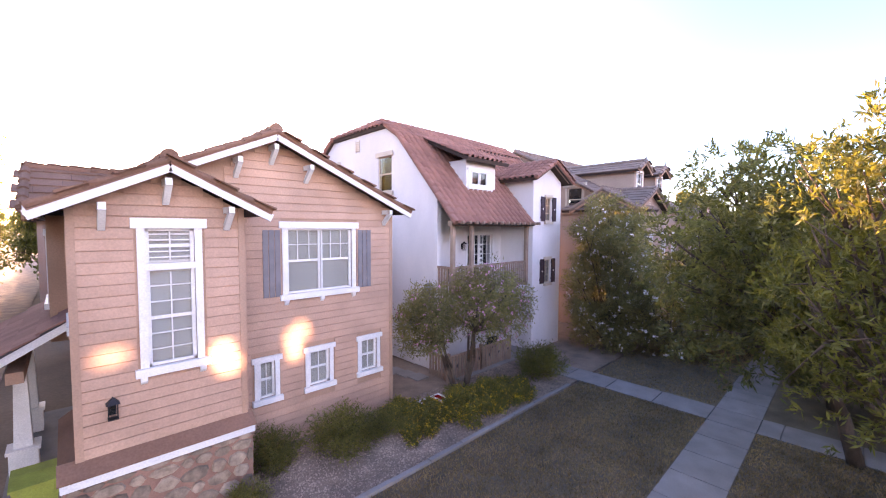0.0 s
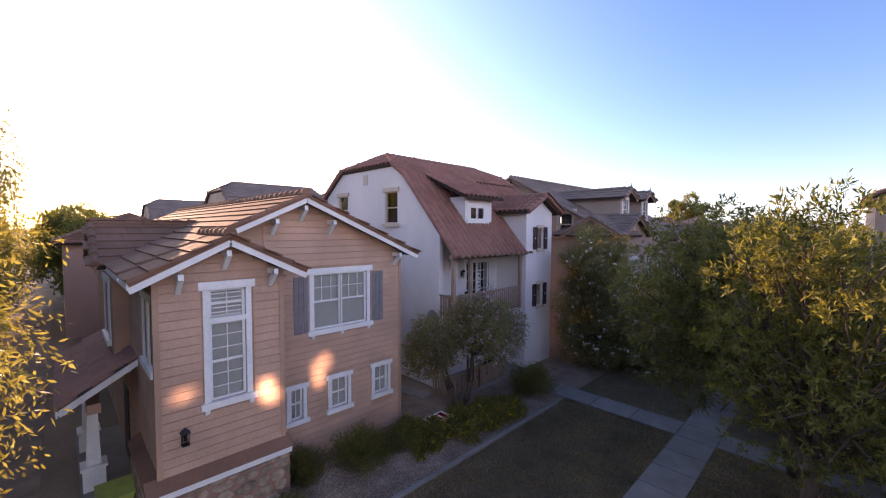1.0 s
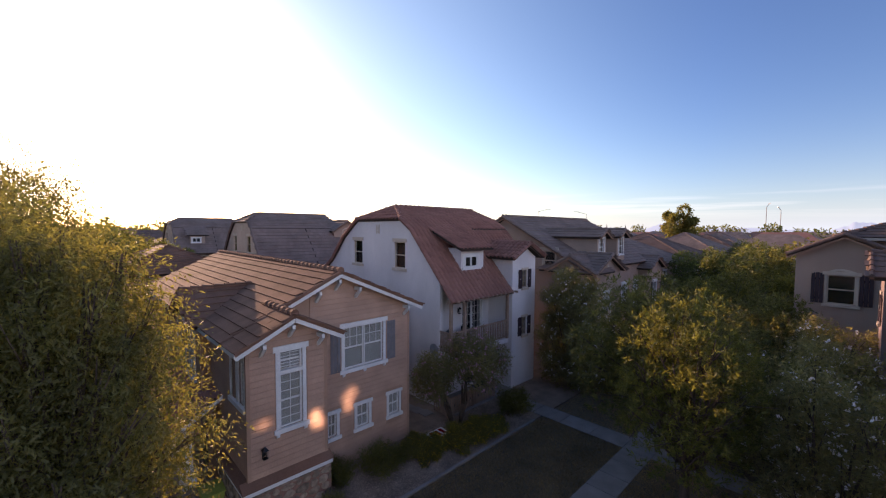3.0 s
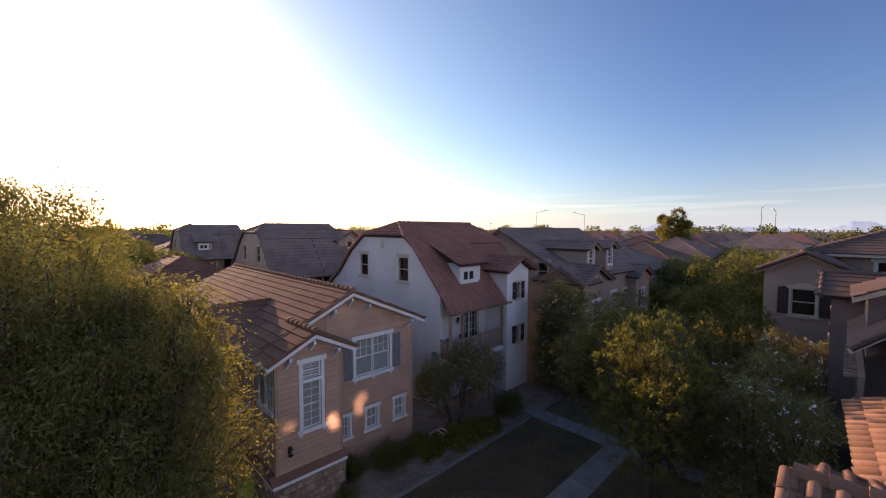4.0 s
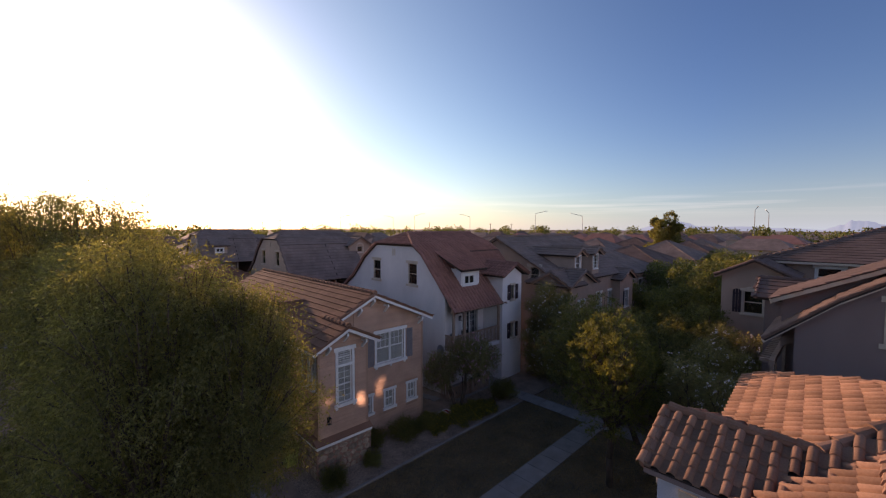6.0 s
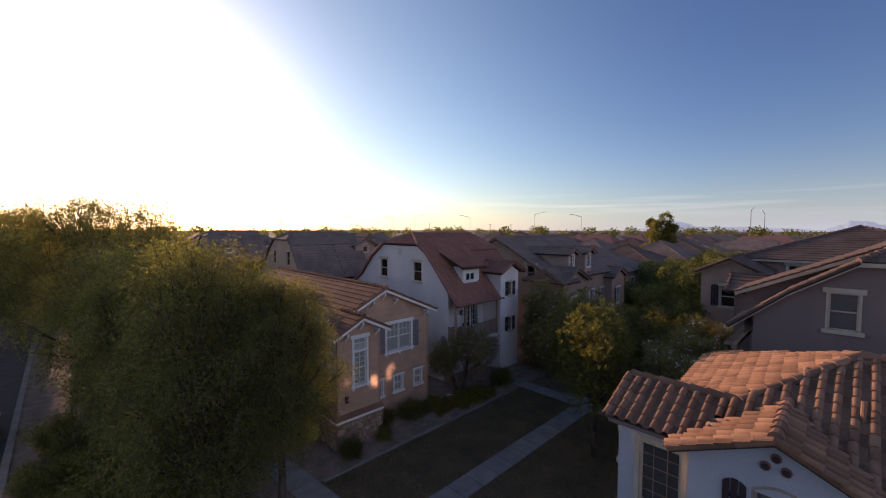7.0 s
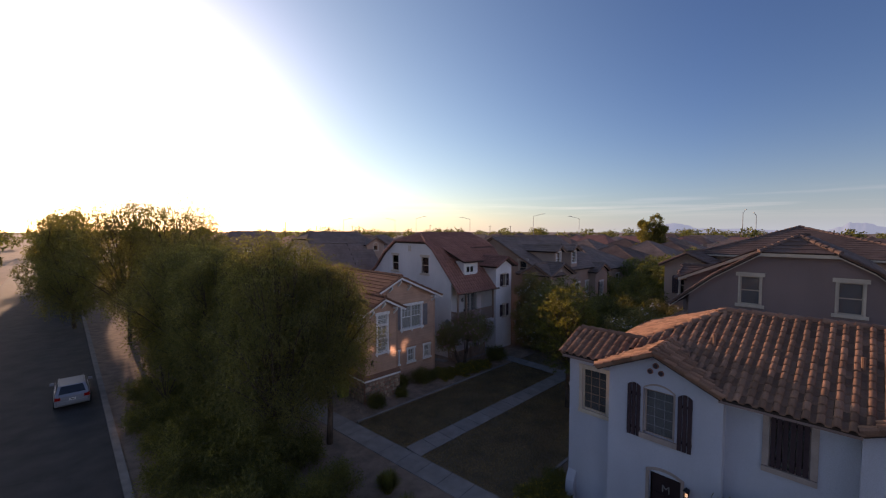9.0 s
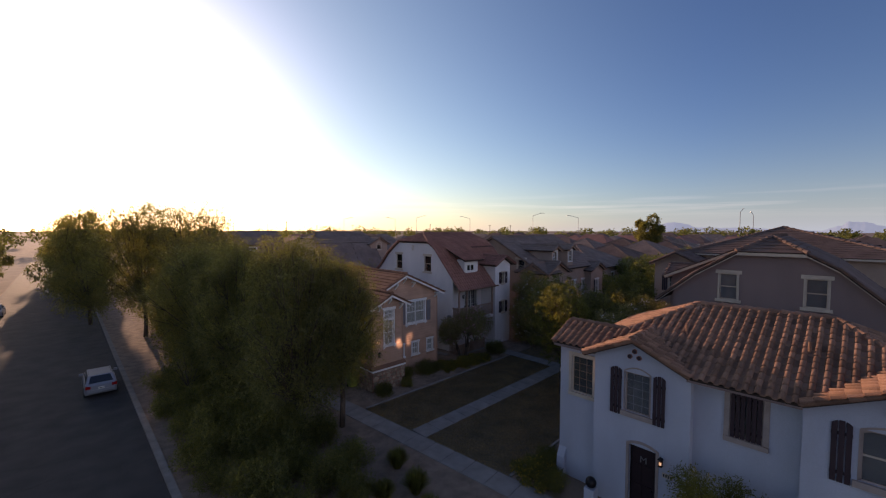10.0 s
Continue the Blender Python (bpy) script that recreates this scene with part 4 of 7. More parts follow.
def balcony_house(name, label, paint, tile, kind, singles, trim=0.0, front=H2_FRONT, back=H2_BACK, dormer=True, bay=14.22):
    """A house with a clipped gambrel gable to -x and a balcony to -y, under a roof in several pitches."""
    H2 = thing(name, (19.5, 20, 0), label, "house")
    XG = 16.12
    f_gab, f_bay2, f_rec = Face("x", XG, -1), Face("y", bay, -1), Face("y", 16.0, -1)
    def under(line, y):
        return max(z0 + (z1 - z0) * (y - y0) / (y1 - y0) for (y0, z0), (y1, z1) in zip(line, line[1:]) if min(y0, y1) - 1e-6 <= y <= max(y0, y1) + 1e-6) - (0.2 if trim else 0.13)
    gab_prof = [(y, under(front, y)) for y in [15.25] + [p[0] for p in front[1:]]] + [(y, under(back, y)) for y in [p[0] for p in back[:-1]] + [27.8]]
    gab_holes = [(18.1, 19.1, 7.1, 8.6), (22.5, 23.5, 7.1, 8.6)]
    part("wall", wall(Geo(), f_gab, 0, gab_prof, gab_holes), M[paint], H2)
    part("wall", Geo().box(XG + 0.2, 24.3, 27.6, 27.8, 0, 5.95), M[paint], H2)
    part("wall", wall(Geo(), f_rec, 0, [(XG + 0.2, 7.3), (20.95, 7.3)], [(18.6, 20.3, 3.0, 5.25)]), M[paint], H2, "wall at the back of the balcony")
    if bay < 16:
        part("wall", wall(Geo(), f_bay2, 0, [(20.95, 7.7), (22.12, 8.35), (23.3, 7.7)], [(21.9, 22.45, 5.85, 6.95), (21.9, 22.45, 3.0, 4.1)]), M[paint], H2, "projecting bay wall")
        part("wall", Geo().box(20.95, 21.15, bay + 0.2, 18.5, 0, 7.7), M[paint], H2)
        part("wall", Geo().box(23.1, 23.3, bay + 0.2, 27.6, 0, 7.7), M[paint], H2)
    for lo, hi, uu in ((7.1, 8.6, 18.1), (7.1, 8.6, 22.5)):
        window(H2, f_gab, uu, uu + 1.0, lo, hi, 1, 1, 2, trim=trim, trim_mat="cream", head=0.2, sill=0.16, ears=0.13, blind="blind_grey" if trim else "", label="narrow window with a cream head and sill")
    if bay < 16:
        window(H2, f_bay2, 21.9, 22.45, 5.85, 6.95, 1, 2, 3, trim=0.0, trim_mat="cream", head=0.12, sill=0.12, ears=0.05, blind=False)
        window(H2, f_bay2, 21.9, 22.45, 3.0, 4.1, 1, 2, 3, trim=0.0, trim_mat="cream", head=0.12, sill=0.12, ears=0.05, blind=False)
        for z in (5.85, 3.0):
            shutter(H2, f_bay2, 21.52, 21.87, z, z + 1.12, "shutter", rosette=True)
            shutter(H2, f_bay2, 22.48, 22.83, z, z + 1.12, "shutter", rosette=True)
    window(H2, f_rec, 18.6, 20.3, 3.0, 5.25, 2, 3, 5, trim=0.08, head=0.1, sill=0.0, blind=False, label="white French door with small panes")
    g = Geo()
    for k in range(6):
        f_gab.box(g, 20.62, 20.88, 0.0, 0.03, 9.1 + 0.08 * k, 9.14 + 0.08 * k)
    f_gab.box(g, 20.58, 20.62, 0, 0.03, 9.05, 9.6)
    f_gab.box(g, 20.88, 20.92, 0, 0.03, 9.05, 9.6)
    if not trim:
        part("gable_vent", g, M["cream"], H2)
    # balcony
    part("balcony_floor", Geo().box(XG + 0.006, 20.95, 14.45, 16.0, 2.72, 2.98), M[paint], H2)
    rail = part("balcony_rail", Geo().box(XG, 20.95, 14.46, 14.54, 4.02, 4.1).box(XG, 20.95, 14.47, 14.53, 3.06, 3.12).box(XG, XG + 0.08, 14.5, 15.25, 4.02, 4.1).box(XG + 0.01, XG + 0.07, 14.5, 15.25, 3.06, 3.12), M["wood"], H2, "tan painted balcony railing")
    for k in range(31):
        x = XG + 0.12 + k * 0.155
        part("baluster", Geo().box(x - 0.045, x + 0.045, 14.485, 14.515, 3.12, 4.02), M["wood"], rail)
    for k in range(5):
        y = 14.6 + k * 0.145
        part("baluster", Geo().box(XG + 0.025, XG + 0.055, y - 0.045, y + 0.045, 3.12, 4.02), M["wood"], rail)
    for x in (XG + 0.07, 17.2, 20.85):
        part("post", Geo().box(x - 0.07, x + 0.07, 14.42, 14.56, 2.98, 5.75), M["wood"], H2)
    part("beam", Geo().box(XG - 0.1, 20.95, 14.38, 14.58, 5.6, 5.8), M["wood"], H2)
    for k in range(14):
        x = XG + 0.1 + k * 0.38
        part("rafter_tail", Geo().box(x, x + 0.07, 14.0, 14.38, 5.68, 5.8), M["wood"], H2)
    part("patio_floor", Geo().box(XG + 0.006, 20.95, 14.0, 16.0, 0, 0.06), M["concrete"], H2)
    # roof: front slope in two pitches, back slope in three, clipped gable end
    XR0, XR1 = 15.85 if trim else 15.98, 24.6
    ridge_y, ridge_z, hip_x = 20.7, 10.75, 17.4
    (ya, za), (yb, zb), (yc, zc) = front
    yd = back[0][0]
    roof_plane(H2, [(XR0, ya, za), (21.05, ya, za), (21.05, yb, zb), (XR0, yb, zb)], kind, tile, singles, seed=11)
    roof_plane(H2, [(XR0, yb, zb), (XR1, yb, zb), (XR1, yc, zc), (XR0, yc, zc)], kind, tile, singles // 4, seed=12)
    roof_plane(H2, [(XR0, yc, zc), (XR1, yc, zc), (XR1, ridge_y, ridge_z), (hip_x, ridge_y, ridge_z)], kind, tile, 0, seed=13)
    roof_plane(H2, [(XR0, yc, zc), (hip_x, ridge_y, ridge_z), (XR0, yd, zc)], kind, tile, singles // 6, seed=14)
    roof_plane(H2, [(hip_x, ridge_y, ridge_z), (XR1, ridge_y, ridge_z), (XR1, yd, zc), (XR0, yd, zc)], kind, tile, 0, seed=15)
    for a, b in zip(back, back[1:]):
        roof_plane(H2, [(XR0, a[0], a[1]), (XR1, a[0], a[1]), (XR1, b[0], b[1]), (XR0, b[0], b[1])], kind, tile, 0, seed=16)
    if bay < 16:
        roof_plane(H2, [(21.05, 15.9, 7.66), (XR1, 15.9, 7.66), (XR1, yb, zb), (21.05, yb, zb)], kind, tile, 0, seed=17)
    part("wall", wall(Geo(), Face("x", 24.3, 1), 0, gab_prof), M[paint], H2)
    for path in (front, back[::-1]):
        for a, b in zip(path, path[1:]):
            if trim:
                part("rake_board", Geo().beam((XR0 + 0.03, a[0], a[1] - 0.13), (XR0 + 0.03, b[0], b[1] - 0.13), 0.05, 0.16), M["cream"], H2)
            cap_line(H2, (XR0 + 0.02, a[0], a[1] + 0.03), (XR0 + 0.02, b[0], b[1] + 0.03), tile, 0.075 if trim else 0.12, 0.38, "verge_tiles")
    if trim:
        part("eave_board", Geo().box(XR0 + 0.01, XR0 + 0.06, yc, yd, zc - 0.22, zc - 0.05), M["cream"], H2)
    cap_line(H2, (XR0, yc, zc + 0.05), (hip_x, ridge_y, ridge_z + 0.04), tile)
    cap_line(H2, (XR0, yd, zc + 0.05), (hip_x, ridge_y, ridge_z + 0.04), tile)
    cap_line(H2, (hip_x, ridge_y, ridge_z + 0.04), (XR1, ridge_y, ridge_z + 0.04), tile)
    # bay roof, or the front slope carried on
    if bay > 16:
        roof_plane(H2, [(21.05, ya, za), (XR1, ya, za), (XR1, yb, zb), (21.05, yb, zb)], kind, tile, 0, seed=18)
    for s in (-1, 1) if bay < 16 else ():
        roof_plane(H2, [(22.12, bay - 0.42, 8.55), (22.12 + s * 1.6, bay - 0.42, 7.72), (22.12 + s * 1.6, 18.6, 7.72), (22.12, 19.0, 8.55)], kind, tile, 0, seed=18)
        cap_line(H2, (22.12 + s * 1.6, bay - 0.4, 7.74), (22.12, bay - 0.4, 8.57), tile, 0.1, 0.38, "verge_tiles")
    if bay < 16:
        cap_line(H2, (22.12, bay - 0.42, 8.59), (22.12, 19.0, 8.59), tile)
        part("gable_board", Geo().prism([(20.6, bay - 0.32, 7.7), (22.12, bay - 0.32, 8.5), (23.65, bay - 0.32, 7.7), (23.65, bay - 0.32, 7.6), (22.12, bay - 0.32, 8.38), (20.6, bay - 0.32, 7.6)], (0, 0.05, 0)), M["wood"], H2)
    if trim:
        # wide shed dormer on the sunny side
        roof_plane(H2, [(17.5, 14.15, 8.12), (21.2, 14.15, 8.12), (21.2, 20.6, 10.78), (17.5, 20.6, 10.78)], kind, tile, 0, seed=20)
        part("wall", Geo().prism([(17.85, 14.6, 6.0), (17.85, 14.6, 8.15), (17.85, 19.6, 10.2), (17.85, 19.6, 9.0)], (3.2, 0, 0)), M[paint], H2, "shed dormer wall")
        part("rake_board", Geo().beam((17.52, 14.15, 8.0), (17.52, 20.5, 10.6), 0.05, 0.16), M["cream"], H2)
        part("eave_board", Geo().box(17.55, 21.2, 14.15, 14.2, 7.9, 8.07), M["cream"], H2)
    # dormer
    if not dormer:
        return H2
    part("dormer", Geo().prism([(17.75, 15.3, 7.0), (17.75, 15.3, 8.3), (17.75, 16.6, 8.3)], (1.85, 0, 0)), M[paint], H2, "shed dormer with a small white window")
    f_dor = Face("y", 15.3, -1)
    window(H2, f_dor, 18.0, 19.0, 7.28, 7.86, 2, 1, 1, trim=0.14, head=0.14, sill=0.16, ears=0.05, deep=-0.035, back=0.034, blind=False)
    roof_plane(H2, [(17.35, 14.85, 8.3), (20.0, 14.85, 8.3), (20.0, 17.9, 9.6), (17.35, 17.9, 9.6)], kind, tile, 0, seed=19)
    return H2


H2 = balcony_house("balcony_house", "white stucco house with red tile gambrel roof and a balcony", "stucco", "tile_rust", "s", 240)
SET[0] = Matrix.Translation((2.7, 11.25, 0)) @ Matrix.Diagonal((1, -0.85, 1, 1))
balcony_house("brown_house", "brown stucco house with clipped gable and flat umber tiles", "stucco_brown", "tile_umber", "flat", 80, 0.1,
              [(14.12, 6.7), (16.6, 8.55), (19.0, 9.92)], [(22.57, 9.92), (24.0, 9.2), (25.5, 8.0), (28.4, 5.8)], False, 13.5)
FAR_DETAIL[0] = True
SET[0] = Matrix.Translation((-1.75, 22.25, 0)) @ Matrix.Diagonal((1, 0.88, 1, 1))
B1 = balcony_house("tan_house", "tan stucco house with clipped gambrel gable and grey tile roof", "stucco_cream", "tile_grey", "flat", 0, dormer=False, bay=17.0)
SET[0] = Matrix.Translation((-2.6, 52, 0)) @ Matrix.Diagonal((1, 0.88, 1, 1))
balcony_house("tan_house", "tan stucco gambrel house in the second row", "stucco_tan", "tile_grey", "flat", 0, bay=17.0)
FAR_DETAIL[0] = False
SET[0] = Matrix()
f2_rec = Face("y", 16.0, -1)
fence = thing("patio_fence", (17.4, 14.2, 0), "tan wooden picket fence round the ground-floor patio", "fence")
part("fence_rail", Geo().box(15.7, 19.3, 14.18, 14.24, 0.85, 0.93).box(15.7, 19.3, 14.18, 14.24, 0.2, 0.28), M["wood"], fence)
part("fence_rail", Geo().box(15.68, 15.74, 14.27, 15.2, 0.85, 0.93).box(15.68, 15.74, 14.27, 15.2, 0.2, 0.28), M["wood"], fence)
for k in range(23):
    x = 15.8 + k * 0.152
    part("picket", Geo().box(x - 0.045, x + 0.045, 14.15, 14.18, 0.1, 0.92), M["wood"], fence)
    if k % 4 == 2:
        part("lozenge", Geo().prism([(x, 14.15, 0.62), (x + 0.03, 14.15, 0.54), (x, 14.15, 0.46), (x - 0.03, 14.15, 0.54)], (0, -0.012, 0)), M["metal"], fence, "dark lozenge set on a picket")
for k in range(6):
    y = 14.34 + k * 0.152
    part("picket", Geo().box(15.65, 15.68, y - 0.045, y + 0.045, 0.1, 0.92), M["wood"], fence)
for x in (15.71, 17.5, 19.3):
    part("post", Geo().box(x - 0.06, x + 0.06, 14.15, 14.27, 0, 1.05), M["wood"], fence)
# ---- white corner house with hipped roof ----
SET[0] = Matrix.Translation((0.3, -0.15, -0.05))
H3 = thing("stucco_house", (10.5, -6, 0), "white stucco house with terracotta S-tile roof and plum shutters", "house")
XB, XW = 6.6, 7.0
f_b, f_w = Face("x", XB, -1), Face("x", XW, -1)
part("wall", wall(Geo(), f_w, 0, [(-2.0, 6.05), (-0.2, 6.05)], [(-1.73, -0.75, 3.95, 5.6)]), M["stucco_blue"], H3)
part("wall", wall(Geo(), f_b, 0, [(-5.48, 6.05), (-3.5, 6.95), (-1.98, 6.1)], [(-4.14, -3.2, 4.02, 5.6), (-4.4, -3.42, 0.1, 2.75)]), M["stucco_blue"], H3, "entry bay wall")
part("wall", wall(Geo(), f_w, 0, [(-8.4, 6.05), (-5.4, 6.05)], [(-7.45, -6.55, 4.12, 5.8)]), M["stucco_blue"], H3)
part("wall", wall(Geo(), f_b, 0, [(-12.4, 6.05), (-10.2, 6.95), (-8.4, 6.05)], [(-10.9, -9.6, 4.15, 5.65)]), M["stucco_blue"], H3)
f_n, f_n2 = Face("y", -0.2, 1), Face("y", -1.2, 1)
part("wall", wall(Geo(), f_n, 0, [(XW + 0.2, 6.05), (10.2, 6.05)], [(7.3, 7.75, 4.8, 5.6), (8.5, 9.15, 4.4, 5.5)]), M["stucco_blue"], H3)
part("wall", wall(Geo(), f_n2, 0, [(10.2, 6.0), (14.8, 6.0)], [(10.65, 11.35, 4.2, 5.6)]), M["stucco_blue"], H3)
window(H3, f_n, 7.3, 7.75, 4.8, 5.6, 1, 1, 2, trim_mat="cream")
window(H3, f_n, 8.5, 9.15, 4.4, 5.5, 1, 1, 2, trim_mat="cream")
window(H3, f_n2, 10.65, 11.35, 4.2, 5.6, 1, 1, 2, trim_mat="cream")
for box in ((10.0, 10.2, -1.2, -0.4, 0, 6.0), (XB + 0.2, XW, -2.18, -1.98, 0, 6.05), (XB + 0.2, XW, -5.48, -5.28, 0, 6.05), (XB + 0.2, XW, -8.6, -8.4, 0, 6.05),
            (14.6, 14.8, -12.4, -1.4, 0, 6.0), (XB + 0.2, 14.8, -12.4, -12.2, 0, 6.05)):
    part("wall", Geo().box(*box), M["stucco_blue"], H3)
part("gable_end", Geo().prism([(6.9, -0.22, 6.05), (8.4, -0.22, 6.66), (10.0, -0.22, 6.05)], (0, -0.18, 0)), M["stucco_blue"], H3)
part("buttress", Geo().prism([(XW, -0.2, 0), (XW - 0.28, -0.2, 0), (XW - 0.22, -0.2, 0.85), (XW, -0.2, 1.25)], (0, -0.34, 0)), M["stucco_blue"], H3)
window(H3, f_w, -1.73, -0.75, 3.95, 5.6, 1, 3, 5, blind="blind_dim", bar=0.008, bar_mat="wood", trim=0.13, trim_mat="cream", head=0.14, sill=0.14, ears=0.0, label="cream-framed window with small panes")
window(H3, f_b, -4.14, -3.2, 4.02, 5.6, 1, 3, 5, blind="blind_grey", bar=0.007, bar_mat="dish", trim=0.0, trim_mat="taupe", head=0.0, sill=0.18, ears=0.12, deep=0.1, label="arched recess window with small panes")
shutter(H3, f_b, -3.1, -2.64, 3.82, 5.6, "shutter", 0.03, 0.12)
shutter(H3, f_b, -4.68, -4.24, 3.82, 5.6, "shutter", 0.03, 0.12)
window(H3, f_w, -7.45, -6.55, 4.12, 5.8, 1, 1, 1, trim=0.16, trim_mat="taupe", head=0.16, sill=0.16, ears=0.0, deep=0.03)
shutter(H3, f_w, -6.98, -6.57, 4.14, 5.78, "shutter", 0.03)
shutter(H3, f_w, -7.43, -7.0, 4.14, 5.78, "shutter", 0.03)
window(H3, f_b, -10.9, -9.6, 4.15, 5.65, 2, 1, 2, blind="blind_grey", trim=0.0, trim_mat="taupe", head=0.0, sill=0.18, ears=0.12, deep=0.1)
shutter(H3, f_b, -9.46, -9.0, 3.95, 5.64, "shutter", 0.03, 0.12)
part("door", Geo().box(XB + 0.18, XB + 0.23, -4.35, -3.47, 0.12, 2.65), M["door"], H3, "dark plum front door in an arched recess")
# roof
zr3 = 7.93
e3 = 6.02
ra3, rb3 = (10.8, -4.75, zr3), (10.8, -9.0, zr3)
roof_plane(H3, [(6.25, -12.9, e3), rb3, ra3, (8.4, -2.65, 6.8), (6.55, -2.0, 6.15), (8.43, -3.55, 6.93), (6.25, -5.5, e3), (6.25, -8.35, e3), (8.43, -10.3, 6.93), (6.25, -12.25, e3)], "s", "tile_red", 300, seed=21)
roof_plane(H3, [ra3, (15.2, -0.75, 6.05), (10.5, -0.75, 6.05), (8.4, -2.65, 6.8)], "s", "tile_red", 200, seed=22)
roof_plane(H3, [ra3, rb3, (15.2, -12.9, e3), (15.2, -0.75, e3)], "s", "tile_red", 0, seed=23)
roof_plane(H3, [rb3, (6.25, -12.9, e3), (15.2, -12.9, e3)], "s", "tile_red", 0, seed=24)
roof_plane(H3, [(6.72, 0.0, 6.1), (8.4, 0.0, 6.8), (8.4, -2.65, 6.8), (6.72, -1.95, 6.1)], "s", "tile_red", 60, seed=25)
roof_plane(H3, [(8.4, 0.0, 6.8), (10.5, 0.0, 6.05), (10.5, -0.8, 6.05), (8.4, -2.65, 6.8)], "s", "tile_red", 0, seed=26)
for yc, w in ((-3.55, 1.95), (-10.3, 1.95)):
    roof_plane(H3, [(6.27, yc, 6.98), (9.0, yc, 6.98), (6.6, yc + w, 6.06), (6.27, yc + w, 6.06)], "s", "tile_red", 90, seed=27)
    roof_plane(H3, [(6.27, yc, 6.98), (6.27, yc - w, 6.06), (6.6, yc - w, 6.06), (9.0, yc, 6.98)], "s", "tile_red", 90, seed=28)
    cap_line(H3, (6.27, yc, 7.03), (8.9, yc, 7.03), "tile_red")
    for s in (-1, 1):
        cap_line(H3, (6.28, yc + s * w, 6.08), (6.28, yc, 7.0), "tile_red", 0.1, 0.38, "verge_tiles")
cap_line(H3, (10.8, -4.75, zr3 + 0.05), (10.8, -9.0, zr3 + 0.05), "tile_red")
cap_line(H3, (8.4, -2.65, 6.86), (10.8, -4.75, zr3 + 0.05), "tile_red")
cap_line(H3, (15.2, -0.75, e3), (10.8, -4.75, zr3 + 0.05), "tile_red")
cap_line(H3, (6.25, -12.9, e3), (10.8, -9.0, zr3 + 0.05), "tile_red")
cap_line(H3, (8.4, 0.0, 6.86), (8.4, -2.7, 6.86), "tile_red")
cap_line(H3, (6.74, 0.0, 6.13), (8.4, 0.0, 6.83), "tile_red", 0.1, 0.38, "verge_tiles")
fascia(H3, (6.74, 0.0, 6.0), (6.74, -1.9, 6.0), "stucco_brown", 0.1)
fascia(H3, (6.3, -5.4, e3 - 0.1), (6.3, -8.4, e3 - 0.1), "stucco_brown", 0.1)


# arches, vents and the entry of the white corner house
def arch(face, u0, u1, z, rise, thick, d0, d1, n=10):
    """A shallow arch band over u0..u1 whose feet stand at z."""
    g = Geo()
    for k in range(n):
        ring = []
        for t in (k / n, (k + 1) / n):
            a = u0 + (u1 - u0) * t
            ring.append((a, z + rise * (1 - (2 * t - 1) ** 2)))
        (a, za), (b, zb) = ring
        quad = [face.at(a, d0, za), face.at(b, d0, zb), face.at(b, d0, zb + thick), face.at(a, d0, za + thick)]
        g.prism(quad, Vector(face.at(0, d1, 0)) - Vector(face.at(0, d0, 0)))
    me = g.mesh("wall")
    me.name = "arch"
    return me


def round_vents(house, face, u, z):
    for du, dz in ((0, 0.16), (-0.17, -0.06), (0.17, -0.06)):
        v = part("clay_vent", Geo().tube(face.at(u + du, -0.02, z + dz), face.at(u + du, 0.06, z + dz), 0.095, 0.095, 12), M["tile_rust"], house, "round clay pipe vent")
        # a dark disc on the closed pipe imitates the shade inside its hole
        part("vent_opening", Geo().tube(face.at(u + du, 0.05, z + dz), face.at(u + du, 0.066, z + dz), 0.07, 0.07, 12), M["shutter"], v)


round_vents(H3, f_b, -3.55, 6.3)
round_vents(H3, f_b, -10.3, 6.3)
for a, b, z in ((-4.14, -3.2, 4.02), (-10.9, -9.6, 4.15)):
    part("window_arch", arch(f_b, a - 0.02, b + 0.02, 5.6, 0.18, 0.06, -0.02, 0.02), M["taupe"], H3)
    part("window_arch_fill", arch(f_b, a, b, 5.53, 0.16, 0.1, -0.15, -0.01), M["taupe"], H3)
    part("jamb", f_b.box(Geo(), a - 0.03, a, -0.02, 0.02, z, 5.63), M["taupe"], H3)
    part("jamb", f_b.box(Geo(), b, b + 0.03, -0.02, 0.02, z, 5.63), M["taupe"], H3)
part("door_arch", arch(f_b, -4.5, -3.32, 2.72, 0.16, 0.1, -0.02, 0.03), M["taupe"], H3)
part("door_jamb", f_b.box(Geo(), -4.5, -4.4, -0.02, 0.03, 0.1, 2.75), M["taupe"], H3)
part("door_jamb", f_b.box(Geo(), -3.42, -3.32, -0.02, 0.03, 0.1, 2.75), M["taupe"], H3)
panel = Geo()
for a, b, lo, hi in ((-4.27, -3.96, 0.3, 1.2), (-3.86, -3.55, 0.3, 1.2), (-4.27, -3.96, 1.35, 2.0), (-3.86, -3.55, 1.35, 2.0)):
    panel.box(XB + 0.15, XB + 0.18, a, b, lo, hi)
part("door_panel", panel, M["door"], H3)
part("door_knob", Geo().ball((XB + 0.13, -4.25, 1.1), 0.04), M["metal"], H3, "dark metal door knob")
letter = bpy.data.curves.new("door_letter", "FONT")
letter.body, letter.size, letter.extrude, letter.align_x = "M", 0.36, 0.01, "CENTER"
letter.materials.append(M["galv"])
lm = new("door_letter", letter)
lm.matrix_world = SET[0] @ Matrix.Translation((XB + 0.135, -3.92, 2.1)) @ Matrix(((0, 0, -1, 0), (-1, 0, 0, 0), (0, 1, 0, 0), (0, 0, 0, 1)))
hang(lm, H3)
lm.matrix_parent_inverse = Matrix.Translation(-Vector(H3.location))
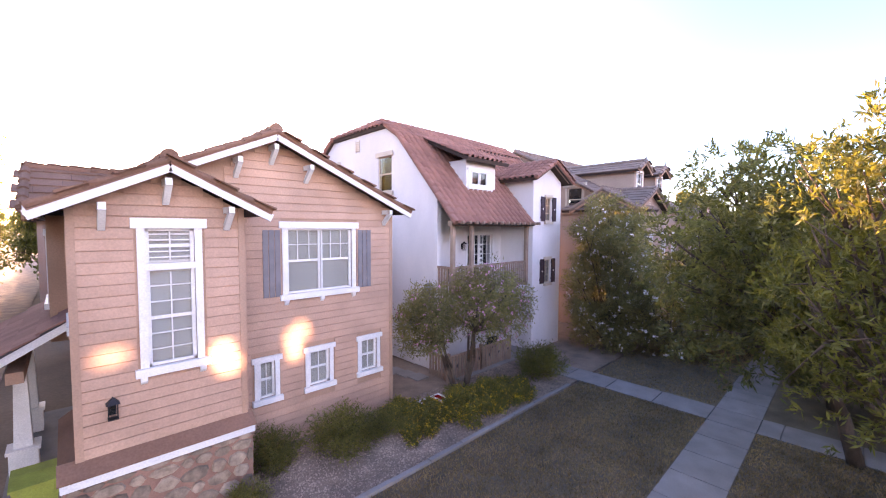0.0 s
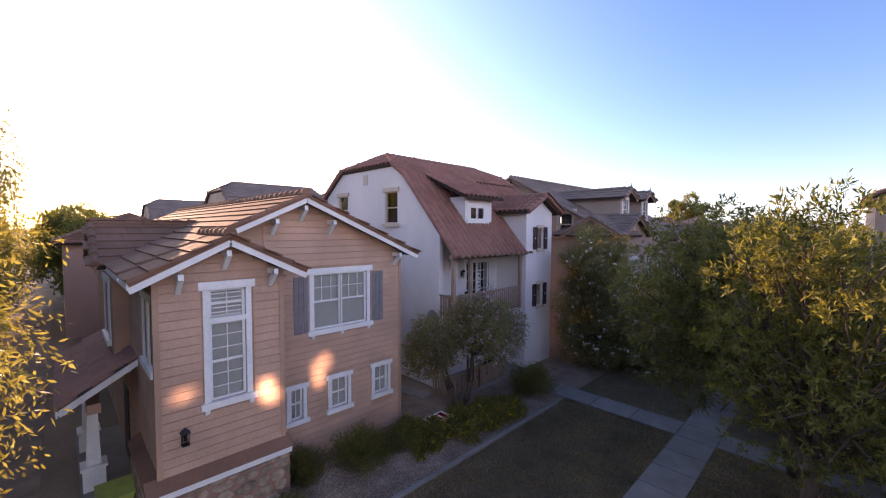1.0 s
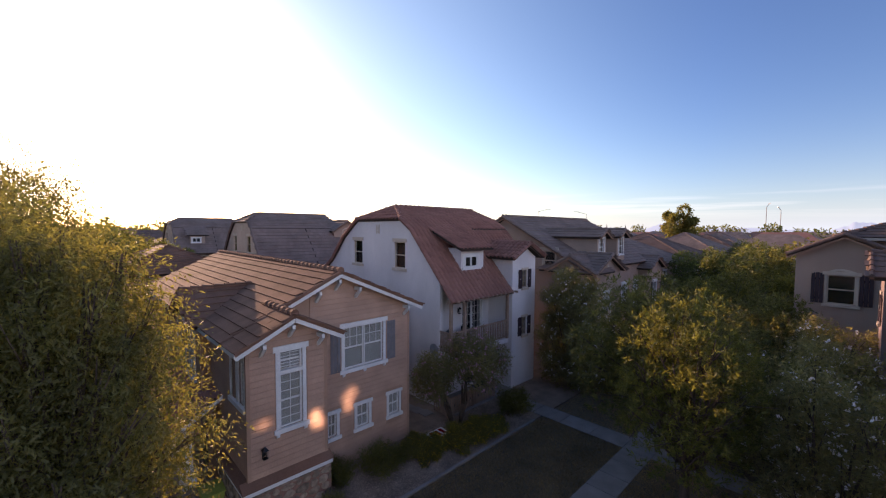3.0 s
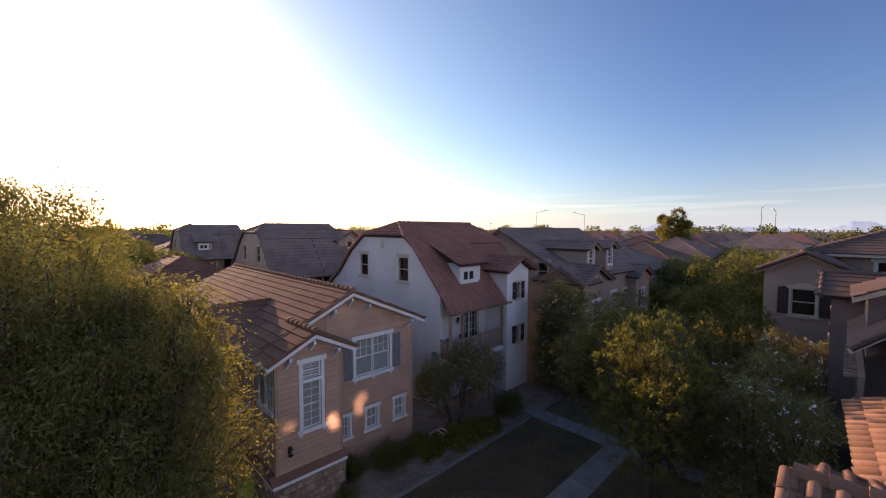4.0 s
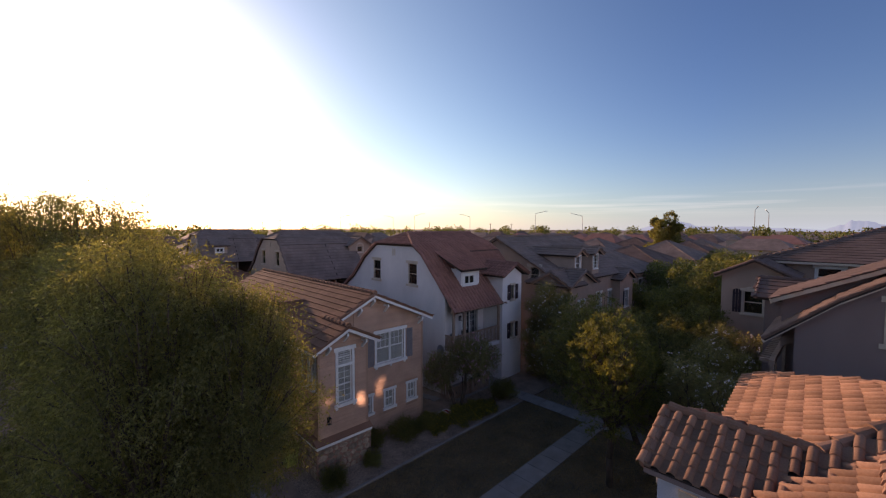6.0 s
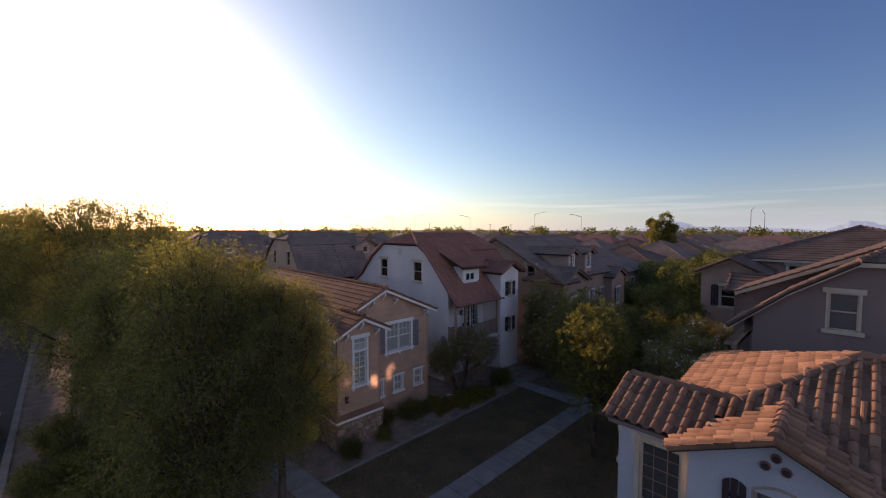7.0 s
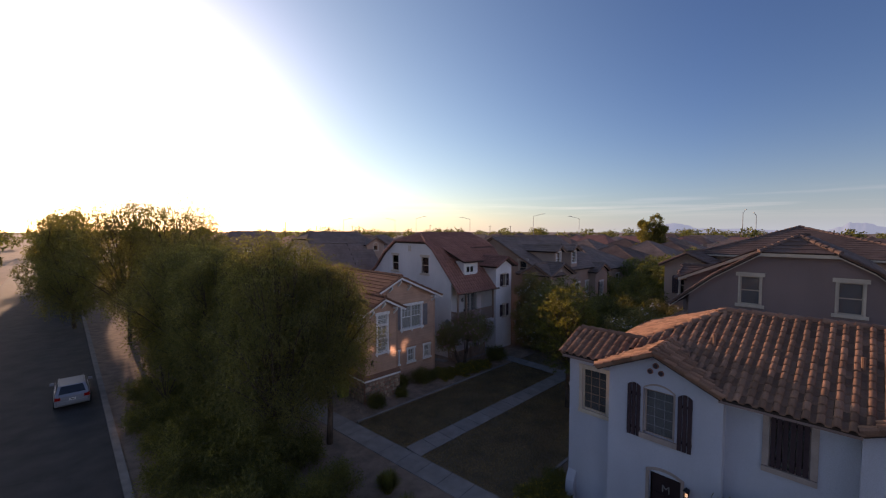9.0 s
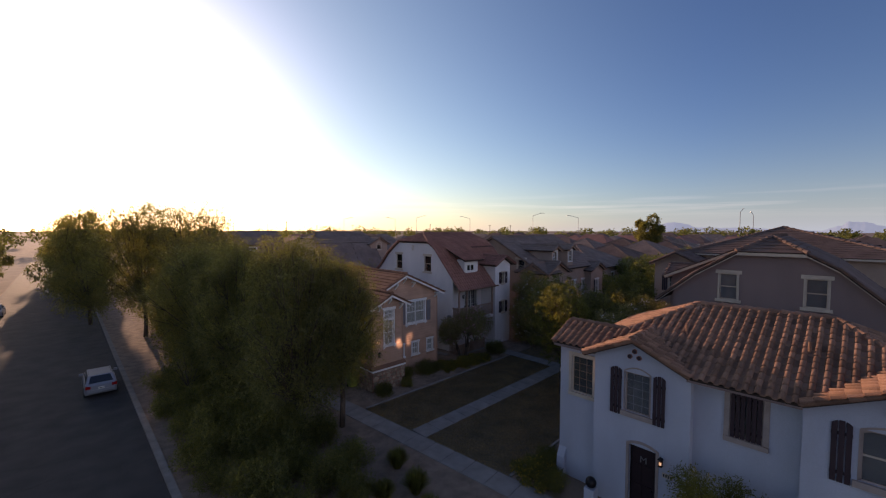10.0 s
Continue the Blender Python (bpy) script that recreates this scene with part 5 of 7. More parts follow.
plate = part("number_plate", f_b.box(Geo(), -5.0, -4.63, 0.0, 0.02, 1.95, 2.13), M["cream"], H3, "house number plate with dark bars")
for k in range(4):
    part("plate_bar", f_b.box(Geo(), -4.95 + k * 0.08, -4.91 + k * 0.08, 0.02, 0.026, 1.99, 2.09), M["metal"], plate)
sconce(H3, f_b, -4.6, 2.55, True)
part("step", Geo().box(5.6, XB, -4.6, -3.2, 0, 0.12), M["concrete"], H3)
for y in (-3.6, -7.2):
    part("roof_pipe", Geo().tube((8.6, y - 1.2, 6.9), (8.6, y - 1.2, 7.45), 0.05, 0.05, 8), M["tile_red"], H3, "painted vent pipe")
SET[0] = Matrix()

# paving, urn and bench round the houses
paving("entry_walk", 5.5, 5.6, -4.6, -3.2, "x", 0.9, "short concrete walk to the plum front door")
urn = thing("garden_urn", (6.15, -2.4, 0), "dark round garden urn on a white plinth", "urn")
part("plinth", Geo().box(5.95, 6.35, -2.6, -2.2, 0, 0.7), M["stucco_blue"], urn)
part("bowl", Geo().ball((6.15, -2.4, 0.9), 0.22, 12, 8), M["metal"], urn, "dark rounded bowl", smooth=True)
stones = [(14.9, 17.0), (15.0, 16.4), (15.12, 15.85), (15.24, 15.3)]
for x, y in stones:
    tagged(part("stepping_stone", Geo().box(x - 0.28, x + 0.28, y - 0.28, y + 0.28, 0.0, 0.06), M["concrete"]), "square concrete stepping stone in gravel", "stepping stone", "stepping stones")
sign = thing("fallen_sign", (14.2, 13.4, 0), "flat white and red yard sign lying on the gravel", "yard sign")
part("board", Geo().box(13.8, 14.75, 13.1, 13.7, 0.05, 0.08), M["white"], sign)
for k in range(3):
    part("red_stripe", Geo().box(13.9 + 0.28 * k, 14.08 + 0.28 * k, 13.18, 13.62, 0.08, 0.086), M["tail"], sign, "red printed stripe")
part("stake", Geo().box(14.7, 15.1, 13.02, 13.06, 0.05, 0.08), M["galv"], sign)

# balcony and patio things
dish = thing("satellite_dish", (15.95, 15.29, 2.96), "grey satellite dish on the stucco wall", "satellite dish")
g = Geo()
for ring_r, off in ((0.0, 0.0), (0.14, 0.015), (0.26, 0.05), (0.33, 0.085)):
    g.v += [(15.86 - off, 15.29 + ring_r * math.cos(2 * math.pi * k / 16), 3.16 + ring_r * math.sin(2 * math.pi * k / 16)) for k in range(16)]
g.f += [(16 * j + k, 16 * j + (k + 1) % 16, 16 * (j + 1) + (k + 1) % 16, 16 * (j + 1) + k) for j in range(3) for k in range(16)]
part("reflector", g, M["dish"], dish, smooth=True)
part("feed_arm", Geo().tube((15.86, 15.29, 2.86), (15.5, 15.29, 3.11), 0.012, 0.012, 6).ball((15.5, 15.29, 3.13), 0.035, 8, 5), M["dish"], dish)
part("mount", Geo().tube((16.12, 15.29, 3.16), (15.86, 15.29, 3.16), 0.04, 0.04, 8), M["galv"], dish)
sconce(H2, f2_rec, 18.25, 4.75)
chime = thing("wind_chime", (18.0, 14.7, 4.4), "string of white shells hanging from the balcony beam", "wind chime")
part("cord", Geo().tube((18.0, 14.7, 4.1), (18.0, 14.7, 5.6), 0.006, 0.006, 5), M["white"], chime)
for k in range(5):
    part("shell", Geo().ball((18.0, 14.7, 4.15 + 0.18 * k), 0.045, 8, 5), M["white"], chime)


def patio_chair(place, turn, label):
    ob = thing("patio_chair", (0, 0, 0), label, "chair", "patio chairs")
    part("seat", Geo().box(-0.24, 0.24, -0.24, 0.24, 0.42, 0.45), M["metal"], ob)
    part("backrest", Geo().prism([(-0.24, 0.24, 0.45), (0.24, 0.24, 0.45), (0.24, 0.34, 0.95), (-0.24, 0.34, 0.95)], (0, 0.02, 0)), M["metal"], ob)
    for x in (-0.22, 0.22):
        for y in (-0.22, 0.22):
            part("leg", Geo().tube((x, y, 0), (x, y, 0.42), 0.015, 0.015, 6), M["metal"], ob)
        part("armrest", Geo().beam((x, -0.22, 0.66), (x, 0.27, 0.66), 0.04, 0.02), M["metal"], ob)
    ob.matrix_basis = pose(*place, 0, 0, turn)


patio_chair((17.1, 15.2, 2.98), 30, "dark metal chair on the balcony")
patio_chair((18.3, 15.3, 2.98), -20, "dark metal chair on the balcony")
patio_chair((18.9, 15.0, 0.06), 160, "dark metal chair on the ground-floor patio")
# ---- houses further along the garden path ----
def gable_roof(house, x0, x1, y0, y1, eave, ridge, axis, tile, mat, over=0.4, singles=0, seed=1, verge=True):
    """Two slopes over a block; axis: the way the ridge runs."""
    if axis == "x":
        yc = (y0 + y1) / 2
        a, b = x0 - over, x1 + over
        lo, hi = y0 - over, y1 + over
        planes = [[(a, lo, eave), (b, lo, eave), (b, yc, ridge), (a, yc, ridge)], [(a, hi, eave), (a, yc, ridge), (b, yc, ridge), (b, hi, eave)]]
        top = ((a, yc, ridge), (b, yc, ridge))
        ends = [((a + 0.02, lo, eave), (a + 0.02, yc, ridge)), ((a + 0.02, hi, eave), (a + 0.02, yc, ridge))]
    else:
        xc = (x0 + x1) / 2
        a, b = y0 - over, y1 + over
        lo, hi = x0 - over, x1 + over
        planes = [[(lo, a, eave), (xc, a, ridge), (xc, b, ridge), (lo, b, eave)], [(hi, a, eave), (hi, b, eave), (xc, b, ridge), (xc, a, ridge)]]
        top = ((xc, a, ridge), (xc, b, ridge))
        ends = [((lo, a + 0.02, eave), (xc, a + 0.02, ridge)), ((hi, a + 0.02, eave), (xc, a + 0.02, ridge))]
    for p in planes:
        roof_plane(house, p, tile, mat, singles, seed=seed)
    cap_line(house, Vector(top[0]) + Vector((0, 0, 0.04)), Vector(top[1]) + Vector((0, 0, 0.04)), mat)
    for p, q in ends if verge else ():
        cap_line(house, Vector(p) + Vector((0, 0, 0.03)), Vector(q) + Vector((0, 0, 0.03)), mat, 0.1, 0.4, "verge_tiles")
        fascia(house, Vector(p) - Vector((0, 0, 0.14)), Vector(q) - Vector((0, 0, 0.14)), "siding_board", 0.16)


def slot_vent(house, face, u, z):
    v = part("vent", face.box(Geo(), u - 0.13, u + 0.13, 0.0, 0.025, z - 0.26, z - 0.2), M["cream"], house)
    for k in range(4):
        part("louvre", face.box(Geo(), u - 0.11, u + 0.11, 0.0, 0.04, z - 0.17 + 0.1 * k, z - 0.11 + 0.1 * k), M["cream"], v)


H5 = thing("tan_house", (33, 19, 0), "tan stucco house with grey-brown tile roof and two narrow dormers", "house")
f5 = Face("x", 27.0, -1)
f5f = Face("y", 13.0, -1)
part("wall", wall(Geo(), f5, 0, [(13.0, 6.85), (19.3, 10.15), (25.6, 6.85)], [(15.0, 15.9, 6.5, 7.85)]), M["stucco_tan"], H5)
fr5 = [(31.6, 32.5, 3.4, 5.1), (33.7, 34.6, 3.4, 5.1), (36.2, 37.0, 3.4, 5.1)]
part("wall", wall(Geo(), f5f, 0, [(27.0, 6.85), (40.0, 6.85)], fr5), M["stucco_tan"], H5)
part("wall", Geo().box(27.2, 40, 25.4, 25.6, 0, 6.85), M["stucco_tan"], H5)
part("wall", Geo().box(39.8, 40, 13.2, 25.4, 0, 6.85), M["stucco_tan"], H5)
window(H5, f5, 15.0, 15.9, 6.5, 7.85, 1, 1, 2, trim=0.12, trim_mat="cream", head=0.25, sill=0.14, ears=0.15, blind=False)
for q in fr5:
    window(H5, f5f, *q, 1, 2, 2, trim=0.12, head=0.2, sill=0.14, ears=0.1)
gable_roof(H5, 27.0, 40.0, 13.0, 25.6, 6.75, 10.35, "x", "flat", "tile_grey", seed=81)
f5a, f5b = Face("x", 26.8, -1), Face("y", 12.1, -1)
part("wall", wall(Geo(), f5a, 0, [(12.1, 6.6), (13.6, 7.5), (15.1, 6.6)]), M["stucco_tan"], H5)
part("wall", wall(Geo(), f5b, 0, [(26.8, 6.6), (28.9, 7.55), (31.0, 6.6)], [(28.4, 29.4, 3.4, 5.1)]), M["stucco_tan"], H5)
part("wall", Geo().box(30.8, 31, 12.3, 13, 0, 6.6), M["stucco_tan"], H5)
window(H5, f5b, 28.4, 29.4, 3.4, 5.1, 1, 2, 2, trim=0.12, head=0.2, sill=0.14, ears=0.1)
gable_roof(H5, 26.8, 29.0, 12.1, 15.1, 6.55, 7.65, "x", "flat", "tile_grey", 0.35, seed=82)
gable_roof(H5, 26.8, 31.0, 12.1, 15.6, 6.55, 7.7, "y", "flat", "tile_grey", 0.35, seed=83)
slot_vent(H5, f5a, 13.6, 6.8)
slot_vent(H5, f5b, 28.9, 6.8)
f5c = Face("y", 12.2, -1)
part("wall", wall(Geo(), f5c, 0, [(37.0, 6.3), (38.6, 7.0), (40.2, 6.3)], [(38.2, 39.0, 3.4, 5.0)]), M["stucco_tan"], H5)
part("wall", Geo().box(37.0, 37.2, 12.4, 13.0, 0, 6.3), M["stucco_tan"], H5)
window(H5, f5c, 38.2, 39.0, 3.4, 5.0, 1, 2, 2, trim=0.1, head=0.2, sill=0.14, ears=0.1)
shutter(H5, f5c, 37.75, 38.05, 3.4, 5.0, "shutter")
gable_roof(H5, 37.0, 40.2, 12.2, 15, 6.2, 7.15, "y", "flat", "tile_grey", 0.35, seed=84)
for xd in (29.5, 32.85):
    fd = Face("y", 13.03, -1)
    part("dormer", wall(Geo(), fd, 6.9, [(xd - 0.25, 8.95), (xd + 0.45, 9.3), (xd + 1.15, 8.95)], [(xd + 0.05, xd + 0.85, 7.5, 8.75)]), M["stucco_tan"], H5, "narrow gabled dormer")
    part("dormer_cheek", Geo().prism([(xd - 0.25, 13.23, 7.0), (xd - 0.25, 13.23, 8.95), (xd - 0.25, 16.7, 8.95)], (0.15, 0, 0)), M["stucco_tan"], H5)
    part("dormer_cheek", Geo().prism([(xd + 1.15, 13.23, 7.0), (xd + 1.15, 13.23, 8.95), (xd + 1.15, 16.7, 8.95)], (-0.15, 0, 0)), M["stucco_tan"], H5)
    window(H5, fd, xd + 0.05, xd + 0.85, 7.5, 8.75, 1, 2, 4, trim=0.1, head=0.1, sill=0.1, ears=0.02, blind=False, label="slim white dormer window")
    gable_roof(H5, xd - 0.25, xd + 1.15, 13.0, 17.3, 8.85, 9.4, "y", "flat", "tile_grey", 0.35, seed=85)
    part("finial", Geo().tube((xd + 0.45, 12.7, 9.4), (xd + 0.45, 12.7, 9.75), 0.05, 0.01, 6), M["metal"], H5)

# cross gable over the street side of the siding house
part("wall", wall(Geo(), Face("x", 5.72, -1), 2.9, [(16.9, 5.9), (18.4, 6.7), (19.9, 5.9)], [(17.7, 19.1, 3.7, 5.3)]), M["siding_board"], H1)
part("wall", Geo().box(5.92, 6.09, 16.9, 17.1, 2.9, 5.9), M["siding_board"], H1)
part("wall", Geo().box(5.92, 6.09, 19.7, 19.9, 2.9, 5.9), M["siding_board"], H1)
window(H1, Face("x", 5.72, -1), 17.7, 19.1, 3.7, 5.3, 2, 2, 4, label="tall white window pair over the porch")
gable_roof(H1, 5.72, 8.6, 16.9, 19.9, 5.88, 6.95, "x", "flat", "tile_brown", 0.35, seed=88)

H6 = thing("tan_house", (37, -4, 0), "tan stucco house with brown tile gables beyond the oleanders", "house")
f6 = Face("x", 29.0, -1)
part("wall", wall(Geo(), f6, 0, [(-0.8, 8.28), (0.89, 9.12), (2.58, 8.28)], [(0.42, 1.42, 5.85, 7.25)]), M["stucco_tan"], H6)
part("wall", Geo().box(29.2, 40, 2.38, 2.58, 0, 8.28), M["stucco_tan"], H6)
part("wall", Geo().box(29.2, 33, -0.8, -0.6, 0, 8.28), M["stucco_tan"], H6)
window(H6, f6, 0.42, 1.42, 5.85, 7.25, 1, 1, 2, trim=0.08, trim_mat="cream", head=0.16, sill=0.14, ears=0.08, blind=False)
part("window_arch", arch(f6, 0.34, 1.5, 7.25, 0.2, 0.1, 0.0, 0.05), M["cream"], H6)
shutter(H6, f6, 1.52, 1.98, 5.85, 7.25, "shutter", 0.02, 0.1)
shutter(H6, f6, -0.14, 0.32, 5.85, 7.25, "shutter", 0.02, 0.1)
gable_roof(H6, 29.0, 36, -0.8, 2.58, 8.2, 9.25, "x", "flat", "tile_umber", 0.36, seed=86)
f6b = Face("x", 33.0, -1)
part("wall", wall(Geo(), f6b, 0, [(-13, 9.15), (0.8, 9.15)], [(-2.9, -1.75, 7.5, 8.65)]), M["stucco_tan"], H6)
part("wall", Geo().box(33.2, 46, 0.6, 0.8, 0, 9.15), M["stucco_tan"], H6)
window(H6, f6b, -2.9, -1.75, 7.5, 8.65, 1, 1, 2, trim=0.12, head=0.2, sill=0.14, ears=0.1, blind=False)
x0, x1, y0, y1 = 32.5, 46.5, -13.5, 1.3
ra, rb = (38.0, -5.2, 11.4), (42.0, -5.2, 11.4)
for poly in ([(x0, y0, 9.05), (x1, y0, 9.05), rb, ra], [(x1, y0, 9.05), (x1, y1, 9.05), rb], [(x1, y1, 9.05), (x0, y1, 9.05), ra, rb], [(x0, y1, 9.05), (x0, y0, 9.05), ra]):
    roof_plane(H6, poly, "flat", "tile_umber", 0, seed=87)
cap_line(H6, ra, rb, "tile_umber")
cap_line(H6, (x0, y1, 9.1), ra, "tile_umber")
cap_line(H6, (x0, y0, 9.1), ra, "tile_umber")
fascia(H6, (x0, y0, 8.95), (x0, y1, 8.95), "cream", 0.14)


# ---- parked cars ----
def car(label, paint, length=4.6, width=1.8, height=1.5, wagon=True, rack=True):
    """A parked car round the origin, front to +y: lofted body, glass band, wheels, lamps."""
    ob = thing("parked_car", (0, 0, 0), label, "car")
    w, h2 = width / 2, length / 2
    # sections along y: (y, half width at sill, half width at shoulder, sill z, shoulder z)
    rows = [(-h2, 0.80, 0.82, 0.42, 0.86), (-h2 + 0.12, 0.93, 0.95, 0.26, 0.94), (-h2 + 0.7, 0.97, 0.99, 0.22, 0.96), (0, 1.0, 1.0, 0.22, 0.96), (h2 - 1.2, 0.98, 0.97, 0.22, 0.93), (h2 - 0.35, 0.93, 0.90, 0.24, 0.80), (h2, 0.72, 0.7, 0.38, 0.66)]
    g = Geo()
    for y, a, b, z0, z1 in rows:
        g.v += [(-w * a, y, z0), (-w * 1.0 * b, y, (z0 + z1) * 0.55), (-w * b * 0.93, y, z1), (w * b * 0.93, y, z1), (w * b, y, (z0 + z1) * 0.55), (w * a, y, z0)]
    n = len(rows)
    g.f += [(6 * i + j, 6 * i + (j + 1) % 6, 6 * i + 6 + (j + 1) % 6, 6 * i + 6 + j) for i in range(n - 1) for j in range(6)]
    g.f += [(5, 4, 3, 2, 1, 0), tuple(6 * (n - 1) + j for j in range(6))]
    part("body", g, M[paint], ob)
    back, roof_b = (-h2 + 0.12, -h2 + 0.5) if wagon else (-h2 + 0.75, -h2 + 1.35)
    front, roof_f = h2 - 1.15, h2 - 2.0
    cab = [(-w * 0.9, back, 0.93), (w * 0.9, back, 0.93), (w * 0.9, front, 0.9), (-w * 0.9, front, 0.9), (-w * 0.72, roof_b, height), (w * 0.72, roof_b, height), (w * 0.72, roof_f, height), (-w * 0.72, roof_f, height)]
    cabin = part("cabin", Geo().add(cab, [(0, 1, 5, 4), (1, 2, 6, 5), (2, 3, 7, 6), (3, 0, 4, 7), (4, 5, 6, 7)]), M[paint], ob)

    def pane(name, i, j, k, l, inset):
        a = [Vector(cab[q]) for q in (i, j, k, l)]
        c = sum(a, Vector()) / 4
        normal = (a[1] - a[0]).cross(a[3] - a[0]).normalized()
        if normal.dot(c - Vector((0, (back + front) / 2, 1.1))) < 0:
            normal = -normal
        ring = [c + (p - c) * inset + normal * 0.004 for p in a]
        part(name, Geo().prism(ring, normal * 0.008), M["car_glass"], cabin)

    pane("rear_window", 0, 1, 5, 4, 0.8)
    pane("side_window", 1, 2, 6, 5, 0.86)
    pane("windscreen", 2, 3, 7, 6, 0.86)
    pane("side_window", 3, 0, 4, 7, 0.86)
    if rack:
        for s in (-1, 1):
            part("roof_rail", Geo().tube((s * w * 0.66, roof_b + 0.1, height + 0.06), (s * w * 0.66, roof_f - 0.1, height + 0.06), 0.02, 0.02, 6), M["galv"], ob)
    for s in (-1, 1):
        part("tail_lamp", Geo().box(s * w * 0.93, s * w * 0.62, -h2 - 0.005, -h2 + 0.15, 0.68, 0.86), M["tail"], ob)
        part("mirror", Geo().box(s * w * 0.95, s * (w + 0.17), front - 0.5, front - 0.38, 0.95, 1.1), M[paint], ob)
        for y in (-h2 + 0.85, h2 - 0.9):
            wheel = part("wheel", Geo().tube((s * (w - 0.2), y, 0.32), (s * (w + 0.005), y, 0.32), 0.32, 0.32, 18), M["rubber"], ob)
            part("rim", Geo().tube((s * (w - 0.02), y, 0.32), (s * (w + 0.012), y, 0.32), 0.2, 0.19, 12), M["galv"], wheel)
    part("bumper", Geo().box(-w * 0.8, w * 0.8, -h2 - 0.04, -h2 + 0.1, 0.4, 0.58), M[paint], ob)
    plate = part("number_plate", Geo().box(-0.15, 0.15, -h2 - 0.05, -h2 - 0.04, 0.62, 0.74), M["white"], ob)
    part("plate_bar", Geo().box(-0.11, 0.11, -h2 - 0.055, -h2 - 0.05, 0.66, 0.70), M["metal"], plate)
    return ob


c1 = car("silver estate car with roof rails parked at the kerb", "car_paint", 4.2, 1.72, 1.42)
c1.matrix_basis = pose(-7.35, 26.9, -0.02, 0, 0, 0)
c2 = car("white saloon car parked in the street", "car_white", 4.5, 1.78, 1.45, False, False)
c2.matrix_basis = pose(-9.7, 8.7, -0.02, 0, 0, 180)
c3 = car("white saloon car parked across the street", "car_white", 4.5, 1.78, 1.45, False, False)
c3.matrix_basis = pose(-15.4, 52, -0.02, 0, 0, 180)
c4 = car("silver car parked across the street", "car_paint", 4.5, 1.78, 1.45, False, False)
c4.matrix_basis = pose(-15.4, 66, -0.02, 0, 0, 180)

# sealed cracks in the asphalt
rng = random.Random(14)
for k in range(26):
    p, g = Vector((rng.uniform(-16.3, -11.5), -6 + k * 3.3 + rng.uniform(-1, 1), -0.014)), Geo()
    cross = rng.random() < 0.75
    end, drift = p.x + rng.uniform(2.0, 7.0), 0.0
    for _ in range(34):
        drift = drift * 0.7 + rng.uniform(-0.16, 0.16)
        q = p + (Vector((rng.uniform(0.12, 0.32), drift, 0)) if cross else Vector((drift * 0.6, rng.uniform(0.12, 0.32), 0)))
        wide = rng.uniform(0.014, 0.034)
        side = Vector((0, wide, 0)) if cross else Vector((wide, 0, 0))
        ring = [p - side, q - side, q + side, p + side]
        g.add(ring if cross else ring[::-1], [(0, 1, 2, 3)])
        p = q
        if p.x > min(end, -6.5):
            break
    tagged(part("crack_seal", g, M["seal"]), "glossy tar seal over a crack in the asphalt", "road repair", kind="structure")


# stand-in lamps for low sun reflected onto siding house by white house's north windows
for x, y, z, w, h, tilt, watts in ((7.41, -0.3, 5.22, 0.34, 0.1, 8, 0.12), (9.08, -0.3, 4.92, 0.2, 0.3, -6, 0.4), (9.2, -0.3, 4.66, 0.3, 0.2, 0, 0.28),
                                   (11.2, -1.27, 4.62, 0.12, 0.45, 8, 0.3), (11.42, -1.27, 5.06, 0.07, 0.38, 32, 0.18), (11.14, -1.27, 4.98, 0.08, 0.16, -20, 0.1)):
    glint = new("added_glint_lamp", bpy.data.lights.new("added_glint_lamp", "AREA"))
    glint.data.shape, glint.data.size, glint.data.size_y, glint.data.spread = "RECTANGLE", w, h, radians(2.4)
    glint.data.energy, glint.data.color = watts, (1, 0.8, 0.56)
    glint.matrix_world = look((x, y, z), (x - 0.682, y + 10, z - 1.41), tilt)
# ---- planting ----
def twigs(rng, centres, radii, count, length, droop, leaves, size, slim, hollow=0.55, bunch=False):
    """Leaves on drooping twigs in and round clumps: vertex and face arrays."""
    vs = []
    for c, r in zip(centres, radii):
        n = int(count)
        d = rng.normal(size=(n, 3))
        d /= np.linalg.norm(d, axis=1)[:, None]
        rad = (hollow + (1 - hollow) * rng.random(n) ** 0.6) * rng.uniform(0.82, 1.12, n)
        start = np.array(c) + d * np.array(r) * rad[:, None]
        way = d * 0.7 + rng.normal(size=(n, 3)) * 0.5
        way[:, 2] -= droop
        way /= np.linalg.norm(way, axis=1)[:, None]
        t = (np.arange(leaves) + 0.5) / leaves
        if bunch:
            t = 0.72 + 0.28 * t
        sag = np.zeros((1, leaves, 3))
        sag[..., 2] = -droop * 0.5 * length * t ** 2
        p = start[:, None, :] + way[:, None, :] * (t * length)[None, :, None] + sag
        p = p.reshape(-1, 3) + rng.normal(size=(n * leaves, 3)) * size * 0.3
        k = len(p)
        a = np.repeat(way, leaves, 0) * (0.55 if bunch else 0.8) + rng.normal(size=(k, 3)) * (0.6 if bunch else 0.7)
        a[:, 2] -= droop * 0.6
        a /= np.linalg.norm(a, axis=1)[:, None]
        b = np.cross(a, rng.normal(size=(k, 3)))
        b /= np.linalg.norm(b, axis=1)[:, None] + 1e-9
        s = size * rng.uniform(0.6, 1.3, k)[:, None]
        vs.append(np.stack([p, p + a * s * 0.5 + b * s * slim, p + a * s, p + a * s * 0.5 - b * s * slim], 1).reshape(-1, 3))
    v = np.concatenate(vs)
    return v, np.arange(len(v)).reshape(-1, 4)


